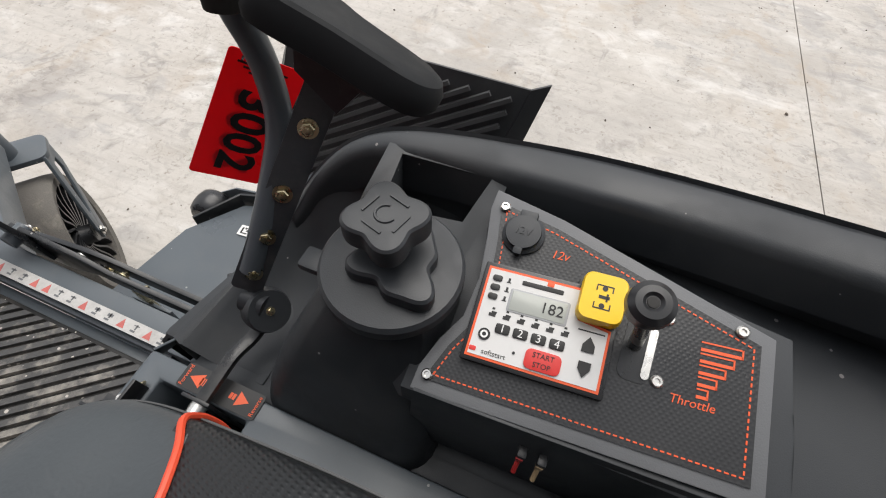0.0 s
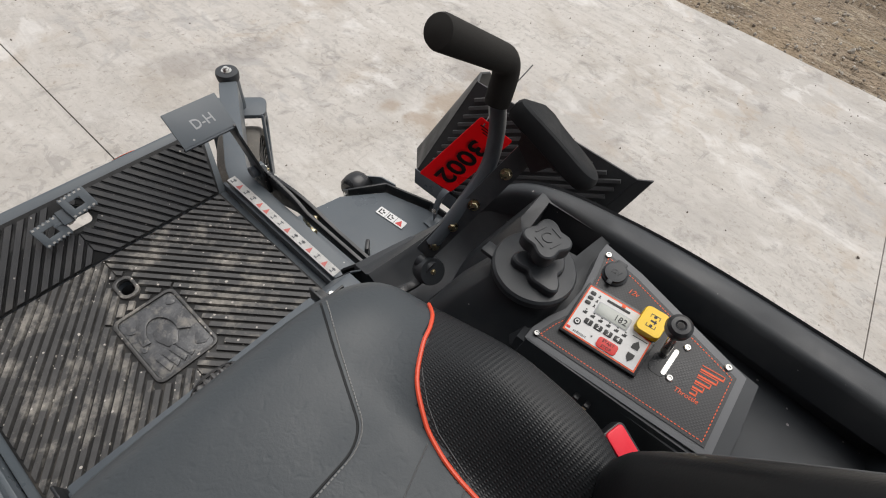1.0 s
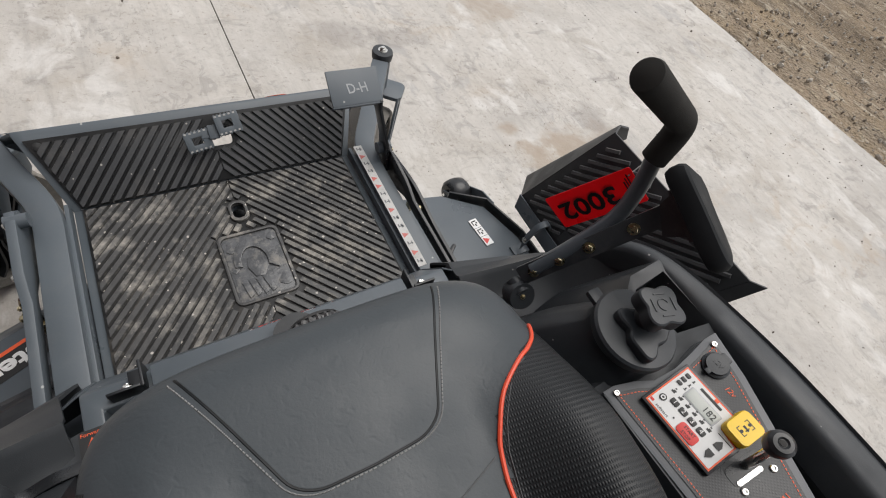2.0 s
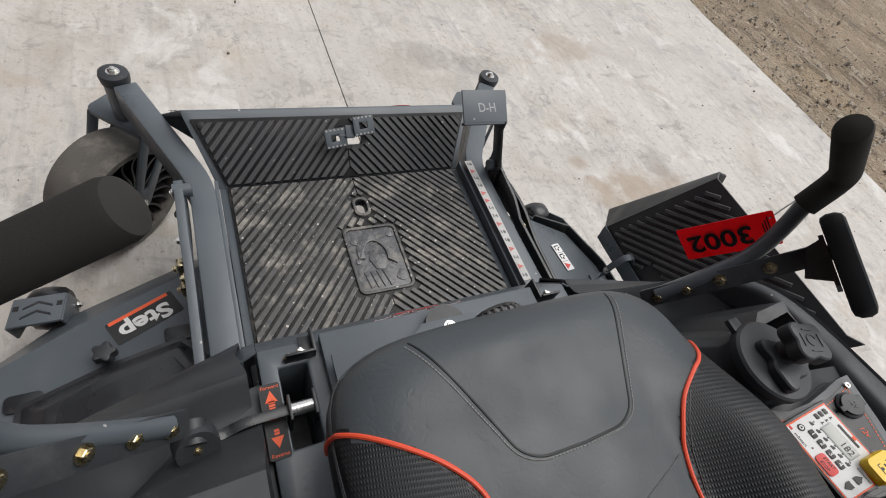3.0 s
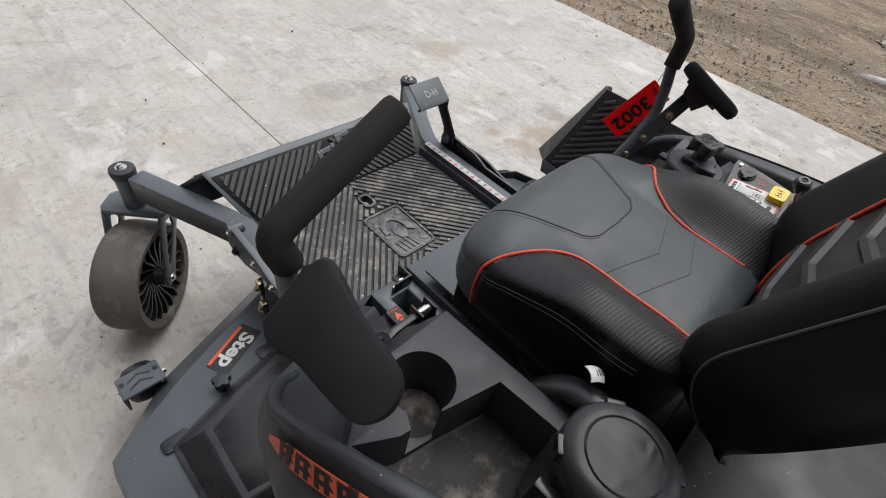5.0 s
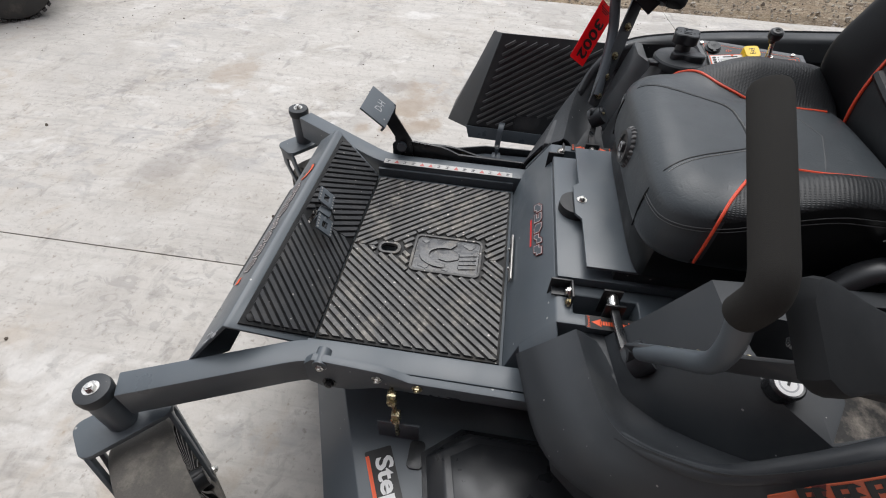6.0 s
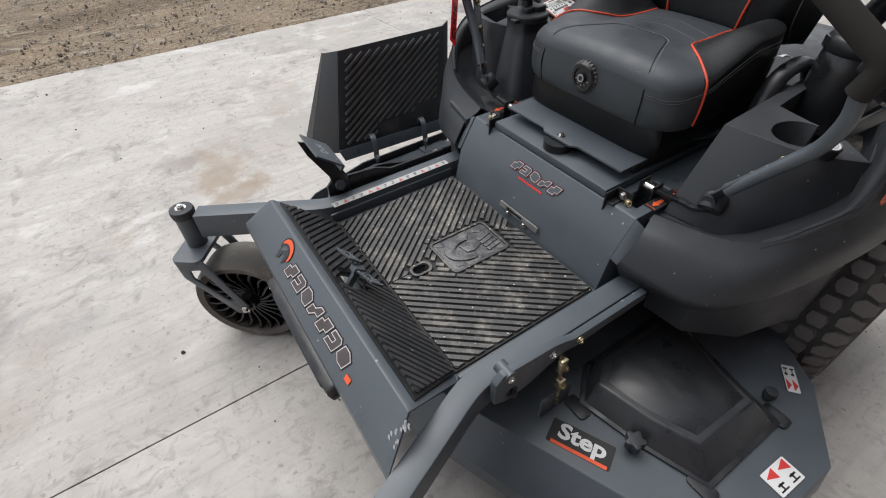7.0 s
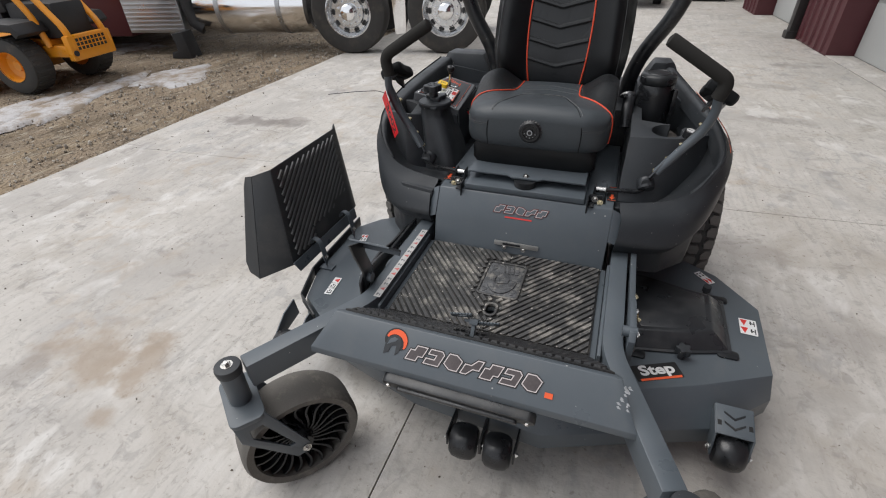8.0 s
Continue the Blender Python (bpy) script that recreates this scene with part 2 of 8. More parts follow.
def concrete_material():
    m = surface("concrete", (0.485, 0.46, 0.425), 0.75, vary=0.09, scale=1.3, fine=160, bump=0.35, depth=0.0015, specular=0.3)
    n, l = m.node_tree.nodes, m.node_tree.links
    p = n["Principled BSDF"]
    co = next(x for x in n if x.type == "TEX_COORD")
    base = p.inputs["Base Color"].links[0].from_socket

    def layer(under, scale, lo, hi, color, amount, stretch=(1, 1, 1), detail=8, kind="ShaderNodeTexNoise", distort=0.0):
        mp = n.new("ShaderNodeMapping")
        mp.inputs["Scale"].default_value = stretch
        l.new(co.outputs["Object"], mp.inputs["Vector"])
        t = n.new(kind)
        t.inputs["Scale"].default_value = scale
        t.inputs["Detail"].default_value = detail
        t.inputs["Roughness"].default_value = 0.62
        t.inputs["Distortion"].default_value = distort
        l.new(mp.outputs[0], t.inputs["Vector"])
        r = n.new("ShaderNodeMapRange")
        r.inputs["From Min"].default_value, r.inputs["From Max"].default_value, r.inputs["To Max"].default_value = lo, hi, amount
        l.new(t.outputs[0], r.inputs["Value"])
        x = n.new("ShaderNodeMixRGB")
        l.new(r.outputs[0], x.inputs[0])
        l.new(under, x.inputs[1])
        x.inputs[2].default_value = (*color, 1)
        return x.outputs[0], r.outputs[0]
    c, _ = layer(base, 2.2, 0.52, 0.70, (0.30, 0.26, 0.21), 0.5, distort=0.6)
    c, _ = layer(c, 5.5, 0.60, 0.72, (0.20, 0.19, 0.18), 0.55, distort=1.0)
    c, _ = layer(c, 9.0, 0.55, 0.72, (0.62, 0.60, 0.57), 0.6, stretch=(1, 0.35, 1), distort=0.5)
    c, _ = layer(c, 16.0, 0.54, 0.70, (0.27, 0.25, 0.225), 0.42, distort=1.5)
    c, _ = layer(c, 30.0, 0.50, 0.75, (0.30, 0.285, 0.265), 0.5, stretch=(1, 0.05, 1), detail=5)
    c, _ = layer(c, 40.0, 0.60, 0.70, (0.24, 0.21, 0.18), 0.7, detail=4)
    c, _ = layer(c, 0.9, 0.50, 0.66, (0.36, 0.34, 0.315), 0.7, detail=10, distort=0.8)
    c, speck = layer(c, 150.0, 0.70, 0.76, (0.16, 0.13, 0.11), 0.7, detail=2)
    c, _ = layer(c, 3.4, 0.60, 0.68, (0.25, 0.235, 0.22), 0.55, stretch=(1, 2.0, 1), detail=6, distort=0.5)

    def smudges(under, where, scale, lo, hi, color, amount, stretch, turn, offset):
        """Scuffs and dried prints that gather in some places and leave others clean."""
        hit = None
        for sc, a, b, st in ((where, 0.50, 0.60, (1, 1, 1)), (scale, lo, hi, stretch)):
            mp = n.new("ShaderNodeMapping")
            mp.inputs["Location"].default_value, mp.inputs["Rotation"].default_value, mp.inputs["Scale"].default_value = (offset, offset * 0.7, 0), (0, 0, turn), st
            l.new(co.outputs["Object"], mp.inputs["Vector"])
            t = n.new("ShaderNodeTexNoise")
            t.inputs["Scale"].default_value, t.inputs["Detail"].default_value, t.inputs["Roughness"].default_value, t.inputs["Distortion"].default_value = sc, 5, 0.6, 0.9
            l.new(mp.outputs[0], t.inputs["Vector"])
            r = n.new("ShaderNodeMapRange")
            r.inputs["From Min"].default_value, r.inputs["From Max"].default_value = a, b
            l.new(t.outputs[0], r.inputs["Value"])
            if hit is None:
                hit = r.outputs[0]
            else:
                mul = n.new("ShaderNodeMath")
                mul.operation = "MULTIPLY"
                l.new(hit, mul.inputs[0])
                l.new(r.outputs[0], mul.inputs[1])
                hit = mul.outputs[0]
        k = n.new("ShaderNodeMath")
        k.operation, k.inputs[1].default_value = "MULTIPLY", amount
        l.new(hit, k.inputs[0])
        x = n.new("ShaderNodeMixRGB")
        l.new(k.outputs[0], x.inputs[0])
        l.new(under, x.inputs[1])
        x.inputs[2].default_value = (*color, 1)
        return x.outputs[0]
    c = smudges(c, 1.1, 8.0, 0.52, 0.60, (0.29, 0.285, 0.285), 0.42, (1, 0.55, 1), 0.5, 3.1)
    c = smudges(c, 1.6, 17.0, 0.55, 0.60, (0.23, 0.22, 0.21), 0.36, (1, 0.7, 1), -0.4, 7.7)
    c = smudges(c, 0.8, 6.0, 0.52, 0.64, (0.40, 0.335, 0.265), 0.50, (1, 1, 1), 0.0, 12.4)
    c = smudges(c, 1.3, 5.0, 0.52, 0.62, (0.66, 0.645, 0.62), 0.55, (1, 0.6, 1), 0.9, 21.0)
    c = smudges(c, 2.4, 45.0, 0.57, 0.61, (0.20, 0.185, 0.165), 0.34, (1, 0.6, 1), 0.2, 33.0)

    def stain(under, x, y, rx, ry, color, amount):
        """One old stain with a ragged edge, at its place on the slab."""
        mp = n.new("ShaderNodeMapping")
        mp.vector_type = "POINT"
        mp.inputs["Location"].default_value = (-x / rx, -y / ry, 0)
        mp.inputs["Scale"].default_value = (1 / rx, 1 / ry, 0)
        l.new(co.outputs["Object"], mp.inputs["Vector"])
        far = n.new("ShaderNodeVectorMath")
        far.operation = "LENGTH"
        l.new(mp.outputs[0], far.inputs[0])
        rag = n.new("ShaderNodeTexNoise")
        rag.inputs["Scale"].default_value, rag.inputs["Detail"].default_value = 7.0, 8
        l.new(co.outputs["Object"], rag.inputs["Vector"])
        total = n.new("ShaderNodeMath")
        total.operation, total.inputs[1].default_value = "MULTIPLY_ADD", 2.6
        l.new(rag.outputs[0], total.inputs[0])
        l.new(far.outputs["Value"], total.inputs[2])
        r = n.new("ShaderNodeMapRange")
        r.inputs["From Min"].default_value, r.inputs["From Max"].default_value = 2.35, 1.75
        r.inputs["To Max"].default_value = amount
        l.new(total.outputs[0], r.inputs["Value"])
        x_mix = n.new("ShaderNodeMixRGB")
        l.new(r.outputs[0], x_mix.inputs[0])
        l.new(under, x_mix.inputs[1])
        x_mix.inputs[2].default_value = (*color, 1)
        return x_mix.outputs[0]
    BROWN, DAMP = (0.33, 0.27, 0.21), (0.20, 0.18, 0.165)
    for sx, sy, rx, ry, color, amount in ((1.55, 0.55, 0.30, 0.16, BROWN, 0.75), (1.32, 0.52, 0.16, 0.14, BROWN, 0.7), (1.74, 0.70, 0.14, 0.10, DAMP, 0.4), (1.27, 0.77, 0.08, 0.06, BROWN, 0.7), (2.78, -2.0, 0.42, 0.13, DAMP, 0.75), (2.45, -2.06, 0.20, 0.14, DAMP, 0.6), (0.76, 1.55, 0.16, 0.12, DAMP, 0.4), (1.03, 1.47, 0.18, 0.10, DAMP, 0.35), (1.70, 1.65, 0.25, 0.14, BROWN, 0.55), (-1.0, -1.0, 0.25, 0.18, DAMP, 0.35), (-1.25, -0.47, 0.30, 0.12, DAMP, 0.3), (-2.1, -5.3, 0.30, 0.16, DAMP, 0.45), (-1.75, -4.3, 0.35, 0.12, DAMP, 0.35), (-1.6, -3.2, 0.3, 0.12, DAMP, 0.35)):
        c = stain(c, sx, sy, rx, ry, color, amount)
    l.new(c, p.inputs["Base Color"])
    mid = n.new("ShaderNodeTexNoise")
    mid.inputs["Scale"].default_value, mid.inputs["Detail"].default_value = 22, 5
    l.new(co.outputs["Object"], mid.inputs["Vector"])
    b2 = n.new("ShaderNodeBump")
    b2.inputs["Strength"].default_value, b2.inputs["Distance"].default_value = 0.6, 0.008
    l.new(mid.outputs[0], b2.inputs["Height"])
    l.new(p.inputs["Normal"].links[0].from_socket, b2.inputs["Normal"])
    l.new(b2.outputs[0], p.inputs["Normal"])
    scale_tex = n.new("ShaderNodeTexNoise")
    scale_tex.noise_type = "RIDGED_MULTIFRACTAL"
    scale_tex.inputs["Scale"].default_value, scale_tex.inputs["Detail"].default_value, scale_tex.inputs["Distortion"].default_value = 9, 5, 0.6
    l.new(co.outputs["Object"], scale_tex.inputs["Vector"])
    b3 = n.new("ShaderNodeBump")
    b3.inputs["Strength"].default_value, b3.inputs["Distance"].default_value = 0.45, 0.006
    l.new(scale_tex.outputs[0], b3.inputs["Height"])
    l.new(b2.outputs[0], b3.inputs["Normal"])
    l.new(b3.outputs[0], p.inputs["Normal"])
    return m


def gravel_material():
    m = surface("gravel_ground", (0.255, 0.200, 0.143), 0.9, vary=0.5, scale=1.7, fine=45, bump=0.9, depth=0.03, dust=0.55, dust_color=(0.33, 0.29, 0.23), dust_scale=2.2, specular=0.2)
    n, l = m.node_tree.nodes, m.node_tree.links
    p = n["Principled BSDF"]
    co = next(x for x in n if x.type == "TEX_COORD")
    v = n.new("ShaderNodeTexVoronoi")
    v.inputs["Scale"].default_value = 38
    l.new(co.outputs["Object"], v.inputs["Vector"])
    b2 = n.new("ShaderNodeBump")
    b2.inputs["Strength"].default_value, b2.inputs["Distance"].default_value = 0.8, 0.02
    b2.invert = True
    l.new(v.outputs["Distance"], b2.inputs["Height"])
    l.new(p.inputs["Normal"].links[0].from_socket, b2.inputs["Normal"])
    l.new(b2.outputs[0], p.inputs["Normal"])
    return m


def straw(m):
    """Pale straw and dark leaf bits strewn over the dirt."""
    n, l = m.node_tree.nodes, m.node_tree.links
    p = n["Principled BSDF"]
    co = next(x for x in n if x.type == "TEX_COORD")
    c = p.inputs["Base Color"].links[0].from_socket
    for scale, lo, hi, color, amount, turn in ((26, 0.60, 0.68, (0.40, 0.34, 0.24), 0.7, 0.4), (22, 0.60, 0.70, (0.06, 0.045, 0.03), 0.75, 1.3), (3.0, 0.52, 0.66, (0.26, 0.20, 0.13), 0.7, 0.0), (1.1, 0.50, 0.62, (0.125, 0.095, 0.065), 0.65, 0.9), (7.0, 0.58, 0.64, (0.075, 0.058, 0.042), 0.55, 0.5), (11.0, 0.58, 0.66, (0.42, 0.37, 0.29), 0.55, 2.1), (60, 0.64, 0.70, (0.5, 0.46, 0.4), 0.7, 0.2)):
        mp = n.new("ShaderNodeMapping")
        mp.inputs["Rotation"].default_value, mp.inputs["Scale"].default_value = (0, 0, turn), (1, 0.4, 1)
        l.new(co.outputs["Object"], mp.inputs["Vector"])
        t = n.new("ShaderNodeTexNoise")
        t.inputs["Scale"].default_value, t.inputs["Detail"].default_value, t.inputs["Distortion"].default_value = scale, 5, 0.7
        l.new(mp.outputs[0], t.inputs["Vector"])
        r = n.new("ShaderNodeMapRange")
        r.inputs["From Min"].default_value, r.inputs["From Max"].default_value, r.inputs["To Max"].default_value = lo, hi, amount
        l.new(t.outputs[0], r.inputs["Value"])
        x = n.new("ShaderNodeMixRGB")
        l.new(r.outputs[0], x.inputs[0])
        l.new(c, x.inputs[1])
        x.inputs[2].default_value = (*color, 1)
        c = x.outputs[0]
    l.new(c, p.inputs["Base Color"])
    return m


def carbon_material(name, color, rough, rows, dots, turn, deep, specular=0.5):
    """Fine rows of small dashes pressed into the cover, rows and dots in metres from one to the next."""
    m = surface(name, color, rough, vary=0.15, scale=10, fine=500, bump=0.05, specular=specular)
    n, l = m.node_tree.nodes, m.node_tree.links
    p = n["Principled BSDF"]
    co = next(x for x in n if x.type == "TEX_COORD")
    place = n.new("ShaderNodeMapping")
    place.inputs["Rotation"].default_value = (0, 0, turn)
    l.new(co.outputs["Object"], place.inputs["Vector"])
    w = n.new("ShaderNodeMath")
    w.operation = "MULTIPLY"
    for i, (way, step) in enumerate((("Y", rows), ("X", dots))):
        t = n.new("ShaderNodeTexWave")
        t.bands_direction = way
        t.inputs["Scale"].default_value = math.pi / 10 / step
        l.new(place.outputs[0], t.inputs["Vector"])
        l.new(t.outputs["Fac"], w.inputs[i])
    b2 = n.new("ShaderNodeBump")
    b2.inputs["Strength"].default_value, b2.inputs["Distance"].default_value = 0.9, deep
    l.new(w.outputs[0], b2.inputs["Height"])
    l.new(p.inputs["Normal"].links[0].from_socket, b2.inputs["Normal"])
    l.new(b2.outputs[0], p.inputs["Normal"])
    return m


CONCRETE = concrete_material()
GRAVEL = straw(gravel_material())
JOINT = surface("joint_filler", (0.09, 0.08, 0.07), 0.9)
STONE = surface("gravel_stone", (0.27, 0.235, 0.195), 0.85, vary=0.5, scale=3, fine=60)
SNOW = surface("old_snow", (0.45, 0.44, 0.44), 0.6, vary=0.15, scale=4, fine=50, bump=0.5, depth=0.01, dust=1.0, dust_color=(0.25, 0.20, 0.15), dust_scale=4)
for r in [x for x in SNOW.node_tree.nodes if x.type == "MAP_RANGE"][1:]:
    r.inputs["From Min"].default_value, r.inputs["From Max"].default_value = 0.42, 0.60
STEEL = surface("charcoal_powder_coat", (0.084, 0.099, 0.112), 0.38, vary=0.10, scale=7, fine=700, bump=0.25, depth=0.0003, dust=0.10, dust_color=(0.22, 0.20, 0.18), dust_scale=16)
BLACK_STEEL = surface("black_paint", (0.0125, 0.014, 0.016), 0.36, vary=0.2, scale=14, fine=600, bump=0.2, depth=0.0003, dust=0.12, dust_scale=20)
PLASTIC = surface("black_moulded_plastic", (0.0290, 0.0325, 0.0365), 0.47, vary=0.15, scale=9, fine=900, bump=0.4, depth=0.0003, dust=0.4, dust_color=(0.09, 0.09, 0.09), dust_scale=7, specular=0.42)
PLASTIC_GLOSS = surface("smooth_black_plastic", (0.014, 0.0148, 0.0165), 0.32, vary=0.15, scale=20, fine=700, bump=0.05)
DIRTY = surface("dusty_plastic", (0.030, 0.029, 0.028), 0.75, vary=0.6, scale=18, fine=300, bump=0.3, dust=1.0, dust_color=(0.33, 0.29, 0.25), dust_scale=16)
# Mat sheet coloured darker than its worn ribs, adding shade to the grooves.
RUBBER = surface("shaded_mat_rubber", (0.008, 0.008, 0.008), 0.62, vary=0.3, scale=14, fine=500, bump=0.25, depth=0.0008, dust=0.40, dust_color=(0.22, 0.195, 0.165), dust_scale=10)
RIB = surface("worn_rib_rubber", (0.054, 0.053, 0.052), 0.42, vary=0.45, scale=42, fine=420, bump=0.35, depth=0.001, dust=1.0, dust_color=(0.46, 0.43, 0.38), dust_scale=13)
GLOSS_RUBBER = surface("shiny_worn_rubber", (0.075, 0.077, 0.080), 0.26, vary=0.6, scale=45, fine=120, bump=0.6, depth=0.0016, dust=0.7, dust_color=(0.36, 0.33, 0.28), dust_scale=30)
RIB_CLEAN = surface("rib_rubber", (0.036, 0.037, 0.039), 0.42, vary=0.25, scale=20, fine=420, bump=0.25, depth=0.001, dust=0.30, dust_color=(0.18, 0.165, 0.145), dust_scale=12)
RUBBER_CLEAN = surface("ribbed_rubber", (0.0125, 0.013, 0.0135), 0.55, vary=0.2, scale=16, fine=500, bump=0.15, dust=0.15, dust_color=(0.17, 0.155, 0.135), dust_scale=12)
CHUTE = surface("weathered_chute_plastic", (0.030, 0.032, 0.034), 0.5, vary=0.2, scale=10, fine=400, bump=0.3, depth=0.0004, dust=0.3, dust_color=(0.16, 0.15, 0.135), dust_scale=10)
# Ribs in a paler tone than the chute sheet.
CHUTE_RIB = surface("pale_chute_rib", (0.085, 0.086, 0.088), 0.42, vary=0.25, scale=20, fine=420, bump=0.25, depth=0.001, dust=0.4, dust_color=(0.20, 0.19, 0.17), dust_scale=12)
SATIN = surface("satin_charcoal_paint", (0.040, 0.044, 0.049), 0.40, vary=0.15, scale=12, fine=600, bump=0.2, depth=0.0003, dust=0.15, dust_scale=18)
COVER = surface("dark_satin_paint", (0.026, 0.028, 0.031), 0.34, vary=0.2, scale=14, fine=600, bump=0.2, depth=0.0003, dust=0.2, dust_color=(0.14, 0.13, 0.12), dust_scale=14)
TYRE = surface("tyre_rubber", (0.045, 0.044, 0.042), 0.8, vary=0.3, scale=18, fine=220, bump=0.5, depth=0.001, dust=0.6, dust_color=(0.16, 0.145, 0.125), dust_scale=9)
TREAD = surface("worn_caster_tread", (0.125, 0.117, 0.105), 0.9, vary=0.35, scale=16, fine=300, bump=0.5, depth=0.0015, dust=0.95, dust_color=(0.31, 0.285, 0.245), dust_scale=11)
FOAM = surface("black_foam", (0.032, 0.031, 0.029), 0.9, vary=0.15, scale=20, fine=1500, bump=0.5, depth=0.0005, specular=0.12)
PAD = surface("soft_black_pad", (0.014, 0.0155, 0.017), 0.7, vary=0.12, scale=20, fine=1200, bump=0.25, depth=0.0003, specular=0.2)
VINYL = surface("dark_grey_vinyl", (0.050, 0.058, 0.064), 0.44, vary=0.14, scale=14, fine=420, bump=0.3, depth=0.0005, specular=0.36)
VINYL_SIDE = carbon_material("weave_embossed_vinyl", (0.012, 0.0135, 0.015), 0.43, 0.0052, 0.0026, 0.2, 0.00042, 0.33)


def creased(m, scale, amount, depth):
    """Fine creases, as in worn leather cloth."""
    n, l = m.node_tree.nodes, m.node_tree.links
    p = n["Principled BSDF"]
    co = next(x for x in n if x.type == "TEX_COORD")
    t = n.new("ShaderNodeTexNoise")
    t.noise_type = "RIDGED_MULTIFRACTAL"
    t.inputs["Scale"].default_value, t.inputs["Detail"].default_value, t.inputs["Distortion"].default_value = scale, 6, 0.8
    l.new(co.outputs["Object"], t.inputs["Vector"])
    b2 = n.new("ShaderNodeBump")
    b2.inputs["Strength"].default_value, b2.inputs["Distance"].default_value = amount, depth
    b2.invert = True
    l.new(t.outputs[0], b2.inputs["Height"])
    l.new(p.inputs["Normal"].links[0].from_socket, b2.inputs["Normal"])
    l.new(b2.outputs[0], p.inputs["Normal"])


def specked(m, color, scale=130.0, size=0.10, keep=0.80):
    """Sparse light grains of dust and dried splashes."""
    n, l = m.node_tree.nodes, m.node_tree.links
    p = n["Principled BSDF"]
    co = next(x for x in n if x.type == "TEX_COORD")
    v = n.new("ShaderNodeTexVoronoi")
    v.inputs["Scale"].default_value = scale
    l.new(co.outputs["Object"], v.inputs["Vector"])
    near = n.new("ShaderNodeMath")
    near.operation, near.inputs[1].default_value = "LESS_THAN", size
    l.new(v.outputs["Distance"], near.inputs[0])
    sep = n.new("ShaderNodeSeparateColor")
    l.new(v.outputs["Color"], sep.inputs[0])
    grade = n.new("ShaderNodeMath")
    grade.operation, grade.inputs[1].default_value = "MULTIPLY", size * 1.5
    l.new(sep.outputs[1], grade.inputs[0])
    l.new(grade.outputs[0], near.inputs[1])
    some = n.new("ShaderNodeMath")
    some.operation, some.inputs[1].default_value = "GREATER_THAN", keep
    l.new(sep.outputs[0], some.inputs[0])
    both = n.new("ShaderNodeMath")
    both.operation = "MULTIPLY"
    l.new(near.outputs[0], both.inputs[0])
    l.new(some.outputs[0], both.inputs[1])
    x = n.new("ShaderNodeMixRGB")
    l.new(both.outputs[0], x.inputs[0])
    l.new(p.inputs["Base Color"].links[0].from_socket, x.inputs[1])
    x.inputs[2].default_value = (*color, 1)
    l.new(x.outputs[0], p.inputs["Base Color"])


def across_pieces(m):
    """Let stains run on from piece to piece instead of repeating on each."""
    n, l = m.node_tree.nodes, m.node_tree.links
    co = next(x for x in n if x.type == "TEX_COORD")
    place = n.new("ShaderNodeNewGeometry")
    for link in list(co.outputs["Object"].links):
        l.new(place.outputs["Position"], link.to_socket)


creased(VINYL, 95, 0.16, 0.0022)
specked(PLASTIC, (0.26, 0.25, 0.24), 90, 0.12, 0.92)
specked(STEEL, (0.34, 0.34, 0.33), 60, 0.11, 0.93)
specked(BLACK_STEEL, (0.26, 0.25, 0.24), 90, 0.12, 0.86)
specked(RIB, (0.45, 0.42, 0.38), 100, 0.20, 0.72)
specked(RIB_CLEAN, (0.35, 0.33, 0.30), 90, 0.14, 0.80)
specked(RUBBER, (0.42, 0.40, 0.36), 110, 0.17, 0.72)
specked(RUBBER_CLEAN, (0.30, 0.28, 0.26), 80, 0.12, 0.80)
for m in (RIB, RIB_CLEAN, CHUTE_RIB):
    across_pieces(m)
VINYL_BAND = surface("black_vinyl_band", (0.008, 0.009, 0.010), 0.42, vary=0.12, scale=14, fine=420, bump=0.3, depth=0.0005, specular=0.25)
THREAD = surface("grey_thread", (0.22, 0.22, 0.215), 0.8)
VINYL_BACK = surface("black_leathercloth", (0.017, 0.0185, 0.020), 0.40, vary=0.12, scale=14, fine=420, bump=0.3, depth=0.0005, specular=0.4)
creased(VINYL_BACK, 24, 0.4, 0.004)
DARK_THREAD = surface("dark_thread", (0.085, 0.088, 0.09), 0.8)
PIPING = surface("orange_piping", (0.70, 0.075, 0.03), 0.45, vary=0.08)
ORANGE_INK = surface("orange_ink", (0.80, 0.11, 0.03), 0.5, vary=0.06, bump=0)
ORANGE_DECAL = surface("worn_orange_film", (0.50, 0.10, 0.04), 0.45, vary=0.35, scale=30, bump=0.05, dust=0.3)
RED_INK = surface("red_ink", (0.62, 0.035, 0.03), 0.5, vary=0.06, bump=0)
DECAL_DARK = surface("decal_dark_red", (0.10, 0.018, 0.016), 0.4, vary=0.5, scale=18, bump=0)
DECAL_FILL = surface("decal_smoke_fill", (0.075, 0.062, 0.062), 0.4, vary=0.6, scale=22, bump=0)
DECAL_RIM = surface("decal_silver_rim", (0.55, 0.50, 0.49), 0.4, vary=0.2, scale=14, bump=0)
PALE_RED = surface("faded_red_ink", (0.48, 0.115, 0.10), 0.5, vary=0.3, scale=60, bump=0)
RED_TAG = surface("red_card", (0.86, 0.016, 0.028), 0.38, vary=0.05, bump=0.05)
